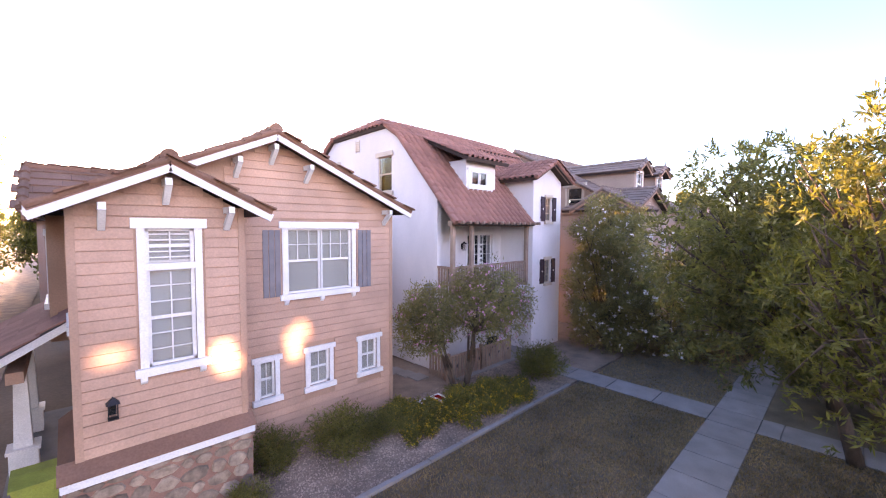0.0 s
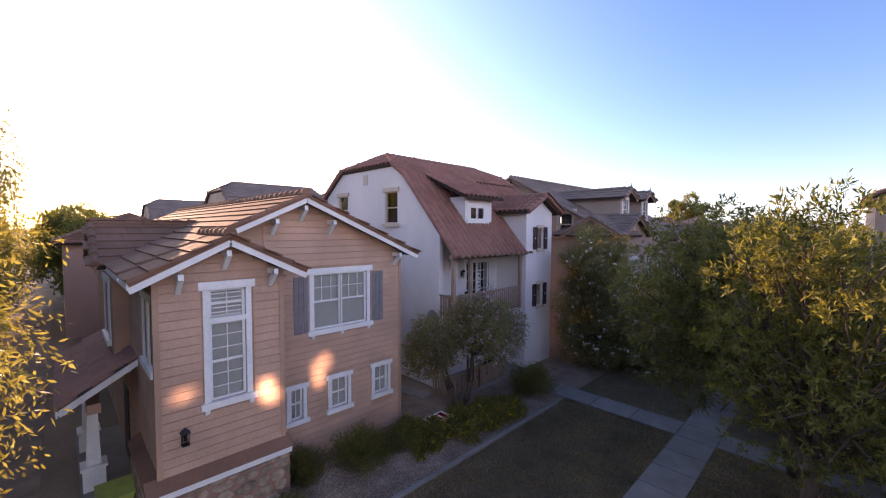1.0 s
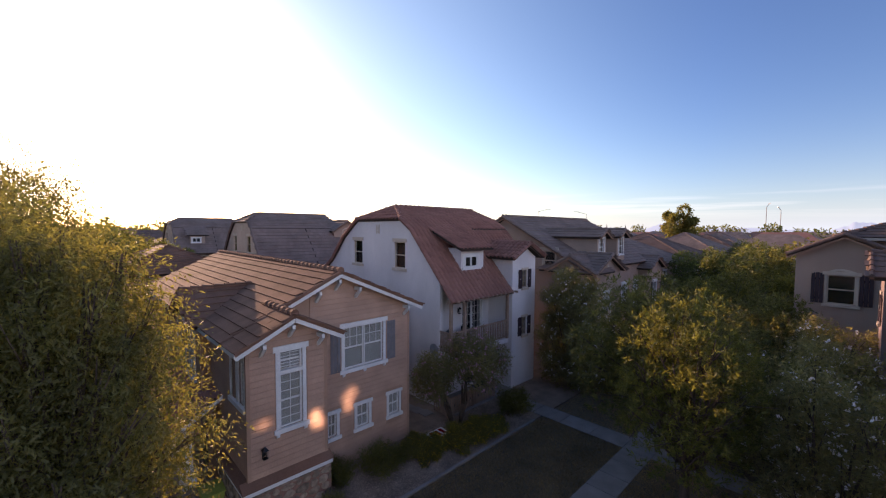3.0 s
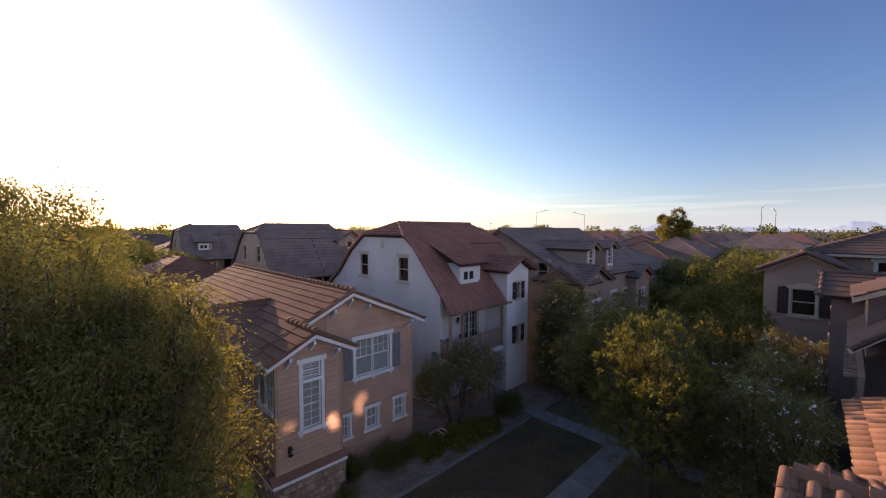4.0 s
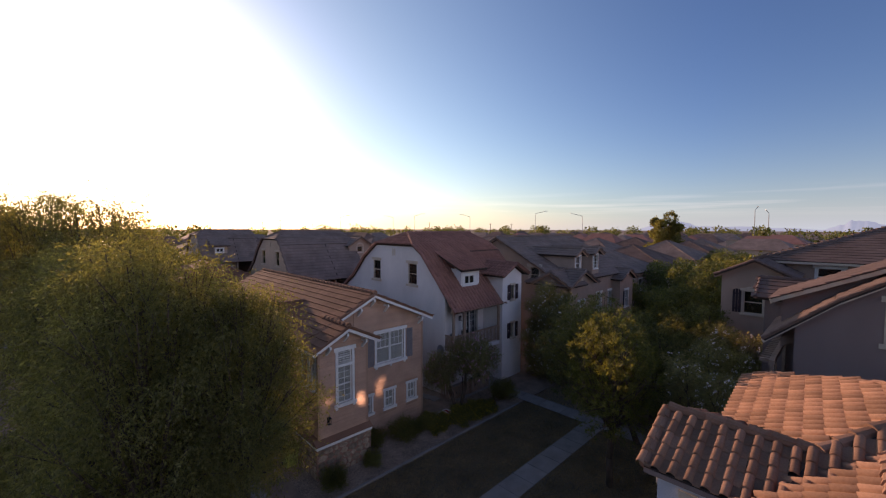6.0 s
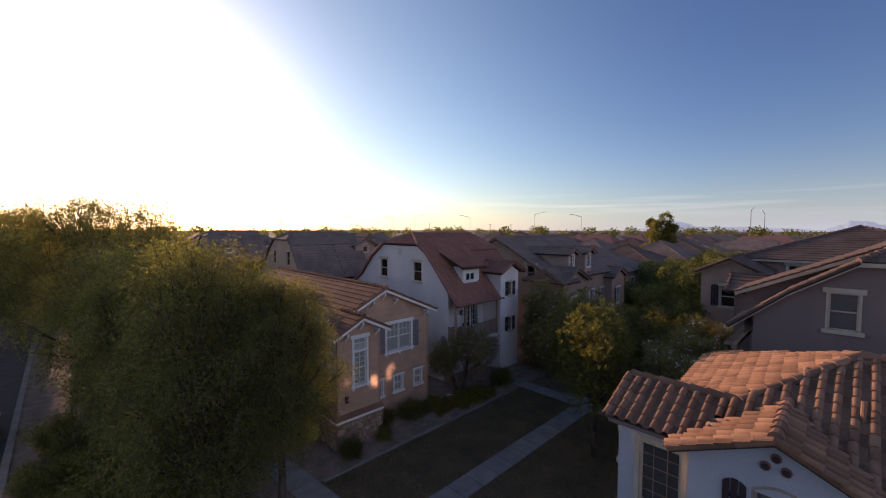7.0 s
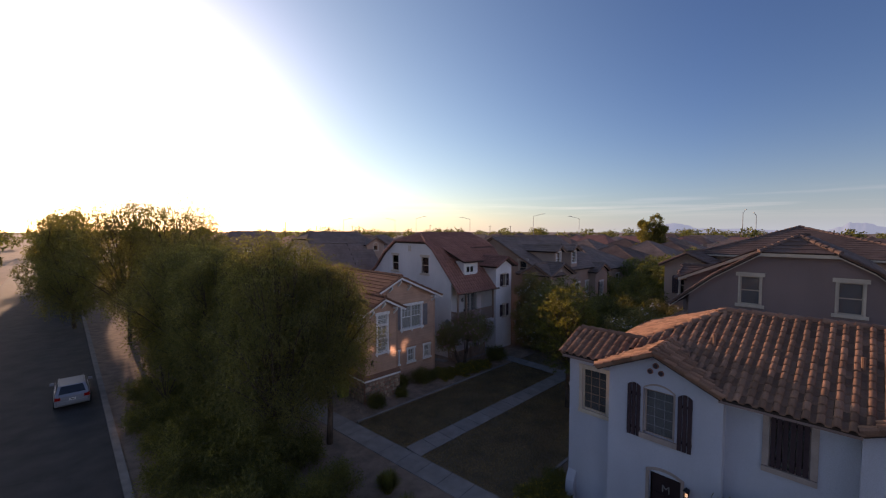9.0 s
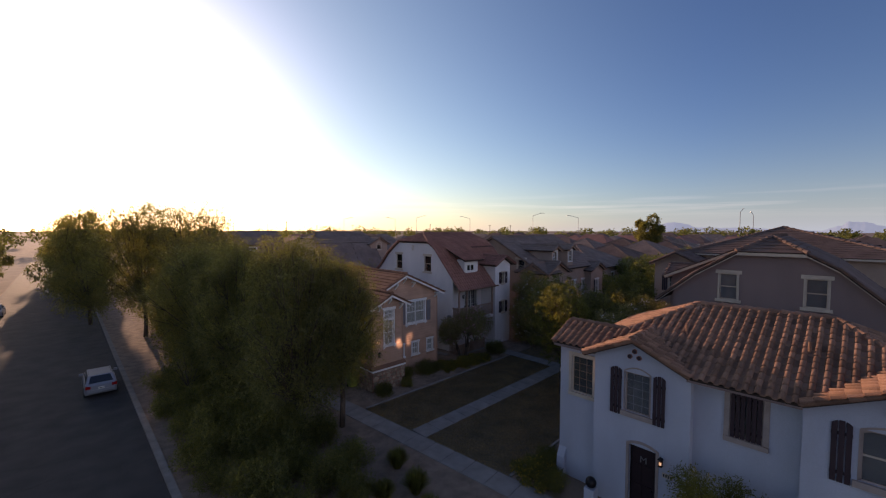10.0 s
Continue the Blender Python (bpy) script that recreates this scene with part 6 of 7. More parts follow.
def tree(name, label, place, trunk_h, spread, height, leaf, clumps=14, count=140, length=0.5, droop=0.3, leaves=7, size=0.13, slim=0.2, seed=1, flowers=None, clump=1.0, lean=(0, 0), trunks=1, flat=0.8, category="tree", trunk_r=0.16, nflower=60, petal=0.09, bunch=False):
    """A tree or tall shrub: tapered trunk, limbs into each clump, crown of single leaves on twigs."""
    rng = np.random.default_rng(seed)
    x, y, z = place
    ob = thing(name, place, label, category)
    # clumps fill an uneven egg, its lower part narrower, the outermost small
    centres, radii = [], []
    for k in range(clumps):
        a = math.tau * ((k * 0.7549 + seed * 0.13) % 1.0) + rng.uniform(-0.2, 0.2)
        q = (k * 0.5698 + 0.5) % 1.0
        w = math.sqrt((k + 0.6) / clumps)
        belly = 0.42 + 0.58 * math.sin(math.pi * min(1.0, 0.2 + 0.72 * q)) ** 0.8
        r = clump * spread * rng.uniform(0.13, 0.38) * (1.15 - 0.35 * w)
        d = w * belly * (spread - r * 0.6) * rng.uniform(0.8, 1.14)
        lift = (q * 2 - 1) * math.sqrt(max(0.1, 1 - (w * 0.8) ** 2))
        centres.append([x + lean[0] + math.cos(a) * d, y + lean[1] + math.sin(a) * d, lift])
        radii.append((r, r, r * flat * rng.uniform(0.8, 1.2)))
    low = min(c[2] for c in centres)
    high = max(c[2] for c in centres)
    rm = sum(r[2] for r in radii) / clumps
    for c in centres:
        c[2] = z + trunk_h + rm * 0.6 + (height - trunk_h - rm * 1.7) * (c[2] - low) / (high - low)
    g = Geo()
    fork = Vector((x + lean[0] * 0.5, y + lean[1] * 0.5, z + trunk_h))
    for k in range(trunks):
        o = Vector((rng.uniform(-0.15, 0.15), rng.uniform(-0.15, 0.15), 0)) * (trunks > 1)
        bend = Vector((x, y, z)).lerp(fork, 0.5) + Vector((rng.uniform(-0.12, 0.12), rng.uniform(-0.12, 0.12), 0))
        g.tube((x + o.x, y + o.y, z - 0.1), bend + o, trunk_r, trunk_r * 0.85)
        g.tube(bend + o, fork + o * 2.5, trunk_r * 0.85, trunk_r * 0.7)
    part("trunk", g, M["bark"], ob, smooth=True)
    g = Geo()
    for c in centres:
        c = Vector(c)
        m = fork.lerp(c, 0.5) + Vector((rng.uniform(-0.3, 0.3), rng.uniform(-0.3, 0.3), rng.uniform(0.0, 0.4))) * spread * 0.15
        g.tube(fork, m, trunk_r * 0.34, trunk_r * 0.2, 6)
        g.tube(m, c, trunk_r * 0.2, trunk_r * 0.07, 6)
        for _ in range(3):
            q = c + Vector(rng.normal(size=3)) * radii[0][0] * 0.45
            g.tube(m.lerp(c, 0.6), q, trunk_r * 0.14, trunk_r * 0.05, 4)
    part("branch_work", g, M["bark"], ob, smooth=True)
    v, f = twigs(rng, centres, radii, count, length, droop, leaves, size, slim, bunch=bunch)
    part("crown", np_mesh("crown", v, f), M[leaf], ob)
    if flowers:
        v, f = twigs(rng, centres, [tuple(q * 1.05 for q in r) for r in radii], nflower / clumps + 1, 0.12, 0.0, 5, petal, 0.45, 0.95)
        part("blossom", np_mesh("blossom", v, f), M[flowers], ob)
    return ob


def scatter(proto, spots, group):
    """Copies of a thing built at the origin; each spot: x, y, turn, scale."""
    for n, (x, y, turn, k) in enumerate(spots):
        m = pose(x, y, 0, 0, 0, turn)
        ob = proto if n == 0 else copy_thing(proto, m)
        ob.matrix_basis = m @ Matrix.Diagonal((k, k, k, 1))
        tagged(ob, group=group)


# paseo trees
tree("shade_tree", "leafy shade tree with yellow-green leaves beside the path", (14.8, 3.7, 0), 2.6, 1.8, 7.3, "leaf_bright", 64, 22, 0.45, -0.3, 17, 0.135, 0.13, 41, flat=1.05, bunch=True)
tree("shade_tree", "dark leafy tree leaning over the garden path", (19.2, 4.1, 0), 2.6, 2.4, 7.5, "leaf_dark", 40, 50, 0.5, 0.0, 14, 0.18, 0.13, 42, lean=(-1.5, 1.7), bunch=True)
tree("shade_tree", "dark leafy tree beyond the crossing paths", (22.8, 4.6, 0), 1.0, 3.0, 6.0, "leaf_dark", 18, 170, 0.45, 0.2, 9, 0.16, 0.2, 43)
tree("oleander_shrub", "dense oleander shrub with white blossom beside the path", (25.2, 9.9, 0), 0.1, 2.2, 4.2, "leaf_oleander", 26, 160, 0.45, 0.1, 9, 0.14, 0.12, 143, "flower_white", trunks=4, category="shrub", nflower=130, petal=0.13)
tree("shade_tree", "dark leafy tree along the garden path", (28, 7.6, 0), 1.0, 3.0, 4.3, "leaf_dark", 16, 140, 0.45, 0.2, 8, 0.2, 0.2, 144)
tree("shade_tree", "olive-green tree along the garden path", (34, 4.5, 0), 1.2, 3.4, 7.4, "leaf_shrub", 16, 130, 0.45, 0.2, 8, 0.2, 0.2, 145)
tree("oleander_shrub", "tall oleander shrub with white blossom by the balcony house", (23.9, 12.0, 0), 0.2, 2.0, 7.0, "leaf_oleander", 44, 210, 0.45, 0.1, 9, 0.14, 0.12, 44, "flower_white", trunks=4, category="shrub", nflower=420, petal=0.11)
tree("oleander_shrub", "tall oleander shrub with white blossom", (16.4, 0.8, 0), 0.3, 2.0, 5.9, "leaf_oleander", 16, 170, 0.45, 0.1, 9, 0.14, 0.12, 45, "flower_white", trunks=4, category="shrub", nflower=150, petal=0.09)
tree("oleander_shrub", "oleander shrub with sparse white blossom", (20.6, 1.4, 0), 0.3, 2.2, 5.8, "leaf_oleander", 16, 170, 0.45, 0.1, 9, 0.14, 0.12, 46, "flower_white", trunks=4, category="shrub", nflower=150, petal=0.1)
tree("oleander_shrub", "oleander shrub with sparse white blossom", (24.6, 1.6, 0), 0.3, 2.2, 5.8, "leaf_oleander", 16, 170, 0.45, 0.1, 9, 0.14, 0.12, 146, "flower_white", trunks=4, category="shrub", nflower=150, petal=0.1)
tree("oleander_shrub", "pink-flowered oleander shrub before the balcony", (15.5, 13.6, 0), 1.7, 1.0, 3.7, "leaf_oleander", 24, 60, 0.35, 0.1, 8, 0.12, 0.13, 47, "flower_pink", lean=(-1.3, 0.1), trunks=4, category="shrub", trunk_r=0.05, nflower=70, petal=0.075)
tree("oleander_shrub", "pink-flowered oleander shrub with bare stems before the balcony", (15.8, 13.4, 0), 1.9, 1.85, 4.2, "leaf_oleander", 44, 56, 0.35, 0.1, 8, 0.12, 0.13, 48, "flower_pink", lean=(0.9, 0.0), trunks=5, category="shrub", trunk_r=0.055, nflower=180, petal=0.075)
tree("shade_tree", "brown-green tree above the oleanders", (30.5, 5.6, 0), 1.4, 2.6, 6.9, "leaf_shrub", 30, 110, 0.45, 0.1, 9, 0.17, 0.18, 147)
tree("shade_tree", "dark leafy tree among the oleanders", (27.0, 3.6, 0), 1.2, 2.6, 6.2, "leaf_dark", 28, 110, 0.45, 0.1, 9, 0.17, 0.18, 148)
# street trees
tree("willow_acacia", "weeping willow acacia beside the street pavement", (2.1, 10.2, 0), 3.3, 2.25, 9.5, "leaf_acacia", 110, 70, 0.75, 0.6, 12, 0.1, 0.15, 51, clump=0.56, flat=1.0, trunk_r=0.17)
tree("willow_acacia", "large weeping willow acacia on the street verge", (0.0, 11.2, 0), 1.6, 3.1, 10.8, "leaf_acacia", 110, 100, 0.85, 0.5, 11, 0.11, 0.16, 251, clump=0.6, flat=0.95, trunk_r=0.2)
tree("willow_acacia", "weeping willow acacia beside the porch", (-0.9, 17.0, 0), 1.6, 3.0, 10.3, "leaf_acacia", 80, 120, 0.6, 0.5, 11, 0.13, 0.14, 151, clump=0.8, flat=0.9, trunk_r=0.2)
tree("willow_acacia", "weeping willow acacia further along the verge", (-1.0, 23.5, 0), 2.0, 4.1, 10.6, "leaf_acacia", 60, 150, 0.8, 0.6, 10, 0.15, 0.13, 52, trunk_r=0.2, flat=1.0)
tree("willow_acacia", "willow acacia beside the second house", (0.4, 29.0, 0), 2.0, 3.4, 11.4, "leaf_acacia", 50, 140, 0.8, 0.6, 10, 0.16, 0.13, 154, trunk_r=0.18, flat=1.0)
tree("willow_acacia", "tall willow acacia on the verge", (0.5, 35, 0), 2.4, 4.3, 14.7, "leaf_acacia", 60, 110, 0.9, 0.5, 9, 0.18, 0.13, 53, trunk_r=0.2, flat=1.0)
tree("willow_acacia", "tall willow acacia on the verge", (-3.0, 41, 0), 3.4, 4.2, 14.7, "leaf_acacia", 56, 110, 0.9, 0.5, 9, 0.2, 0.13, 54, trunk_r=0.2, flat=1.0)
tree("willow_acacia", "tall willow acacia over the street", (-6.8, 52, 0), 2, 3.9, 14.0, "leaf_acacia", 34, 150, 0.9, 0.6, 9, 0.24, 0.12, 155, trunk_r=0.2, flat=1.0)
tree("willow_acacia", "tall willow acacia over the street", (-7.2, 66, 0), 2, 4.0, 14.0, "leaf_acacia", 32, 140, 0.9, 0.6, 9, 0.28, 0.13, 158, trunk_r=0.2, flat=1.0)
tree("young_tree", "slender young tree, almost bare, on the verge", (-3.4, 19.7, 0), 0.9, 1.2, 3.4, "leaf_shrub", 14, 8, 0.4, 0.1, 5, 0.09, 0.15, 152, trunk_r=0.07)
tree("garden_tree", "feathery shrub beside the front door of the white house", (5.5, -8.4, 0), 0.6, 1.3, 3.0, "leaf_bright", 14, 110, 0.4, 0.2, 9, 0.1, 0.14, 159, trunk_r=0.05, category="shrub")
tree("garden_tree", "sunlit feathery shrub before the white house", (5.6, -6.6, 0), 0.8, 1.4, 3.4, "leaf_bright", 12, 150, 0.4, 0.2, 9, 0.1, 0.14, 153, trunk_r=0.06, category="shrub")
tree("shade_tree", "broad tree at the end of the garden path", (52, 12, 0), 2, 4.2, 7.6, "leaf_far", 16, 110, 0.5, 0.2, 7, 0.26, 0.25, 55)
tree("shade_tree", "broad tree at the end of the garden path", (45, 8, 0), 2, 4.0, 7.7, "leaf_far", 16, 110, 0.5, 0.2, 7, 0.26, 0.25, 56)
tree("shade_tree", "rust-tinged tree at the end of the garden path", (52, 5, 0), 2, 4.2, 8.0, "leaf_shrub", 16, 110, 0.5, 0.2, 7, 0.26, 0.25, 156)
tree("shade_tree", "tall dark tree above the far roofs", (108, 29, 0), 2, 4.6, 15.0, "leaf_shrub", 20, 130, 0.7, 0.2, 8, 0.45, 0.25, 57, flat=1.0)
far_tree = tree("street_tree", "dark street tree far along the road", (0, 0, 0), 1.6, 4.4, 9.5, "leaf_far", 18, 120, 0.6, 0.4, 8, 0.3, 0.2, 58, flat=1.0)
scatter(far_tree, [(-19.5, 26, 0, 0.9), (-20, 38, 70, 1.0), (-21, 50, 140, 0.95), (-20, 64, 200, 1.05), (-21, 80, 260, 1.1), (-20, 100, 300, 1.0), (-7.5, 80, 30, 1.12), (-7, 92, 100, 1.15),
                   (-7, 106, 160, 1.2), (6.8, 104, 220, 0.95), (-7.5, 120, 70, 1.2), (6.2, 50, 60, 0.95), (6.2, 60, 80, 1.0), (6.6, 74, 120, 1.0), (-22, 125, 10, 1.1), (6.8, 130, 50, 1.0), (-20, 14, 90, 0.8), (30, 29, 80, 0.75), (28.5, 47, 20, 0.75), (43, 29, 150, 0.8), (11, 55, 220, 0.8), (60, 30, 60, 0.8), (66, 8, 120, 0.85), (78, 12, 10, 0.8), (42, 13, 40, 0.6), (56, 17, 200, 0.62), (60, 3, 280, 0.6), (48, 1, 330, 0.6), (71, 15, 75, 0.65), (40, 4, 110, 0.55), (86, 16, 140, 0.7), (97, 12, 190, 0.7), (56, 31, 250, 0.62), (70, 32, 300, 0.62), (86, 31, 20, 0.62)], "street trees")

# low shrubs
bush = tree("shrub", "low sage-green shrub in the gravel bed", (0, 0, 0), 0.02, 0.8, 1.0, "leaf_shrub", 18, 70, 0.3, -0.3, 8, 0.08, 0.14, 61, trunks=3, category="shrub", trunk_r=0.02)
scatter(bush, [(9.3, 13.45, 0, 0.8), (10.8, 12.9, 60, 1.0), (11.9, 12.9, 120, 0.65), (8.3, 12.1, 200, 0.6), (18.6, 12.3, 90, 1.1), (6.2, 11.9, 30, 0.8), (7.4, 0.3, 80, 0.7), (5.9, -0.9, 140, 0.7),
               (0.4, 9.5, 40, 1.3), (-1.0, 11.5, 100, 1.6), (-2.6, 9.6, 160, 1.3), (-0.4, 14.2, 220, 1.8), (-2.0, 15.2, 280, 1.5), (-3.6, 12.6, 70, 1.2), (0.3, 6.4, 130, 1.2), (-1.6, 7.6, 190, 1.1), (-3.2, 20.5, 310, 1.5), (-1.6, 18.2, 45, 1.7), (-0.2, 20.3, 95, 1.6), (-2.4, 12.2, 15, 1.5), (-4.2, 15.2, 115, 1.3), (-4.0, 23, 165, 1.5), (-0.6, 4.4, 265, 1.0), (-4.4, 9.2, 5, 1.1), (-3.6, 6.8, 50, 1.7), (-2.2, 10.9, 130, 2.0), (-3.0, 13.6, 210, 2.1), (-0.8, 12.8, 290, 2.0), (-1.0, 16.6, 20, 2.1), (-3.4, 17.2, 100, 1.7), (-4.4, 11.2, 260, 1.6), (-2.0, 21.6, 340, 1.9), (-1.4, 9.2, 155, 1.8), (-4.6, 18.6, 235, 1.3), (-3.2, 4.6, 315, 1.3), (-1.0, 5.9, 115, 1.4), (-1.5, 27.2, 10, 2.4), (-0.9, 31, 80, 2.6), (-0.3, 34.2, 150, 2.6), (-0.6, 38, 220, 2.7), (-0.2, 42, 290, 2.7), (-0.4, 46, 330, 2.7)], "verge shrubs")
lantana = tree("lantana", "low mound of yellow-flowered lantana beside the edging", (0, 0, 0), 0.02, 0.8, 0.56, "leaf_shrub", 22, 60, 0.15, -0.1, 7, 0.055, 0.25, 62, "flower_yellow", trunks=3, category="shrub", trunk_r=0.015, nflower=220, petal=0.036)
scatter(lantana, [(13.3, 12.5, 0, 1.0), (14.4, 12.1, 90, 1.1), (15.5, 12.0, 180, 1.1), (12.6, 12.3, 250, 0.8), (16.5, 11.95, 40, 1.0), (15.0, 12.7, 310, 0.9), (13.0, 13.4, 20, 0.8), (16.1, 12.6, 200, 0.8), (5.9, 0.35, 60, 1.1), (6.7, 0.1, 130, 1.0), (5.9, -0.5, 220, 1.0)], "lantana mounds")


def grass_clump(place, r, h, count, seed):
    """A tussock of thin blades that rise from one foot and arch outwards."""
    rng = np.random.default_rng(seed)
    a, out = rng.uniform(0, math.tau, count), rng.uniform(0.1, 1.0, count) ** 0.7 * r
    way = np.stack([np.cos(a), np.sin(a), np.zeros(count)], 1)
    side = np.stack([-np.sin(a), np.cos(a), np.zeros(count)], 1) * rng.uniform(0.008, 0.015, count)[:, None]
    foot = way * rng.uniform(0.0, 0.16, count)[:, None]
    rise = (h * rng.uniform(0.75, 1.1, count) * (1.1 - 0.55 * (out / r) ** 2))[:, None] * np.array([(0, 0, 1.0)])
    mid = foot + way * out[:, None] * 0.4 + rise * 0.62
    tip = foot + way * out[:, None] + rise
    v = np.stack([foot - side, foot + side, mid + side, mid - side, tip + side * 0.2, tip - side * 0.2], 1).reshape(-1, 3) + np.array(place)
    n = np.arange(count)[:, None] * 6
    f = np.concatenate([n + np.array([(0, 1, 2, 3)]), n + np.array([(3, 2, 4, 5)])])
    ob = thing("fountain_grass", place, "spiky tussock of fountain grass on the street verge", "ornamental grass", "verge tussocks")
    part("blades", np_mesh("blades", v, f), M["leaf_shrub"], ob)


for n, (x, y, r, h) in enumerate(((1.99, 5.0, 0.55, 0.85), (1.45, 3.0, 0.6, 1.0), (0.2, 3.6, 0.5, 0.8), (0.9, 1.6, 0.5, 0.8))):
    grass_clump((x, y, 0.0), r, h, 900, 190 + n)


# mown grass
def blades(name, x0, x1, y0, y1, count, seed):
    rng = np.random.default_rng(seed)
    p = np.stack([rng.uniform(x0, x1, count), rng.uniform(y0, y1, count), np.full(count, 0.028)], 1)
    p = p[p[:, 0] > 4.6 - 0.0945 * (p[:, 1] - 7.06)]
    count = len(p)
    a = rng.uniform(0, math.tau, count)
    side = np.stack([np.cos(a), np.sin(a), np.zeros(count)], 1) * rng.uniform(0.006, 0.014, count)[:, None]
    tip = rng.normal(0, 0.028, (count, 3))
    tip[:, 2] = rng.uniform(0.025, 0.065, count)
    v = np.stack([p - side, p + side, p + tip + side * 0.3, p + tip - side * 0.3], 1).reshape(-1, 3)
    tagged(part(name, np_mesh(name, v, np.arange(4 * count).reshape(-1, 4)), M["leaf_grass"]), "short mown grass of a dry lawn", "grass", kind="stuff")


blades("grass", 4.2, 19.24, 7.15, 11.0, 62000, 91)
blades("grass", 4.6, 19.24, 0.98, 5.97, 66000, 92)
blades("grass", 20.42, 30, 7.15, 11.0, 14000, 93)


def pebbles(x0, x1, y0, y1, count, seed):
    """Loose crushed granite: small six-cornered stones lying on a bed."""
    rng = np.random.default_rng(seed)
    p = np.stack([rng.uniform(x0, x1, count), rng.uniform(y0, y1, count), np.full(count, 0.028)], 1)
    size = rng.uniform(0.01, 0.03, count)[:, None, None]
    shape = np.array([(1, 0, 0), (0, 1, 0), (-1, 0, 0), (0, -1, 0), (0, 0, 0.8), (0, 0, -0.4)])
    v = (p[:, None, :] + shape[None] * size * rng.uniform(0.6, 1.3, (count, 6, 1))).reshape(-1, 3)
    f = np.array([(0, 1, 4), (1, 2, 4), (2, 3, 4), (3, 0, 4)])
    tagged(part("gravel", np_mesh("gravel", v, (np.arange(count)[:, None, None] * 6 + f[None]).reshape(-1, 3)), M["pebble"]), "loose crushed granite on the planting bed", "gravel", kind="stuff")


pebbles(5.0, 19.0, 11.16, 14.1, 26000, 94)
pebbles(5.3, 14.0, -0.2, 0.8, 5000, 95)
# ---- distance ----
def far_house(name, label, w, d, eave, ridge, wall_mat, tile_mat, seed):
    """A plain hipped house with windows, built round the origin, front to -y."""
    h = thing(name, (0, 0, 0), label, "house")
    x, y = w / 2, d / 2
    holes = [(-x + 1.2, -x + 2.2, 3.6, 5.0), (-0.5, 0.5, 3.6, 5.0), (x - 2.2, x - 1.2, 3.6, 5.0)]
    for f, half in ((Face("y", -y, -1), x), (Face("x", -x, -1), y)):
        hs = [q for q in holes if abs(q[0]) < half - 0.4 and abs(q[1]) < half - 0.4]
        part("wall", wall(Geo(), f, 0, [(-half, eave), (half, eave)], hs), M[wall_mat], h)
        for q in hs:
            window(h, f, *q, 1, 1, 2, trim=0.1, head=0.14, sill=0.12, blind=False)
    part("wall", Geo().box(-x + 0.2, x, y - 0.2, y, 0, eave), M[wall_mat], h)
    part("wall", Geo().box(x - 0.2, x, -y + 0.2, y - 0.2, 0, eave), M[wall_mat], h)
    o = 0.5
    x, y, e = x + o, y + o, eave - 0.1
    r = x - y * 0.95 if x > y else 0.4
    ra, rb = (-r, 0, ridge), (r, 0, ridge)
    for poly in ([(-x, -y, e), (x, -y, e), rb, ra], [(x, -y, e), (x, y, e), rb], [(x, y, e), (-x, y, e), ra, rb], [(-x, y, e), (-x, -y, e), ra]):
        roof_plane(h, poly, "far", tile_mat, 0, seed=seed)
    cap_line(h, ra, rb, tile_mat)
    for c, r2 in (((-x, -y, e), ra), ((-x, y, e), ra), ((x, -y, e), rb), ((x, y, e), rb)):
        cap_line(h, c, r2, tile_mat)
    return h


FAR_DETAIL[0] = True
rear = far_house("siding_house", "tan house with brown hipped tile roof behind the corner house", 10.4, 7.2, 6.0, 7.85, "stucco_tan", "tile_brown", 70)
rear.matrix_basis = pose(8.5, 41.5, 0, 0, 0, 90)
f_tower = Face("y", 36.85, -1)
part("wall", wall(Geo(), f_tower, 0, [(21.9, 9.1), (23.3, 9.95), (24.7, 9.1)], [(22.93, 23.67, 8.3, 9.0)]), M["stucco_tan"], B1, "gabled stair wing")
part("wall", Geo().box(21.9, 22.1, 37.05, 44, 0, 9.1), M["stucco_tan"], B1)
part("wall", Geo().box(24.5, 24.7, 37.05, 44, 0, 9.1), M["stucco_tan"], B1)
window(B1, f_tower, 22.93, 23.67, 8.3, 9.0, 1, 1, 1, trim=0.1, trim_mat="cream", head=0.0, sill=0.12, ears=0.0, blind=False)
part("window_arch", arch(f_tower, 22.83, 23.77, 9.0, 0.3, 0.12, 0.0, 0.05), M["cream"], B1)
gable_roof(B1, 21.9, 24.7, 36.85, 44, 9.05, 10.1, "y", "far", "tile_grey", 0.3, seed=69)
fa = far_house("tan_house", "tan stucco house with brown hipped tile roof in the next row", 12, 11, 6.0, 8.8, "stucco_tan", "tile_grey", 71)
scatter(fa, [(49, 20, 0, 1.0), (78, 20, 0, 1.02), (106, 21, 0, 1.0), (64, 40, 90, 1.0), (93, 40, 0, 1.0), (20, 82, 0, 1.0), (50, 72, 0, 1.02), (84, 66, 0, 1.0), (52, -6, 180, 1.0), (84, -8, 180, 1.0), (40, 96, 0, 1.02), (75, 96, 0, 1.02), (115, 70, 0, 1.0), (120, -6, 180, 1.0)], "houses of the estate")
fb = far_house("cream_house", "cream stucco house with brown hipped tile roof in the next row", 11, 12, 5.9, 8.6, "stucco_cream", "tile_umber", 72)
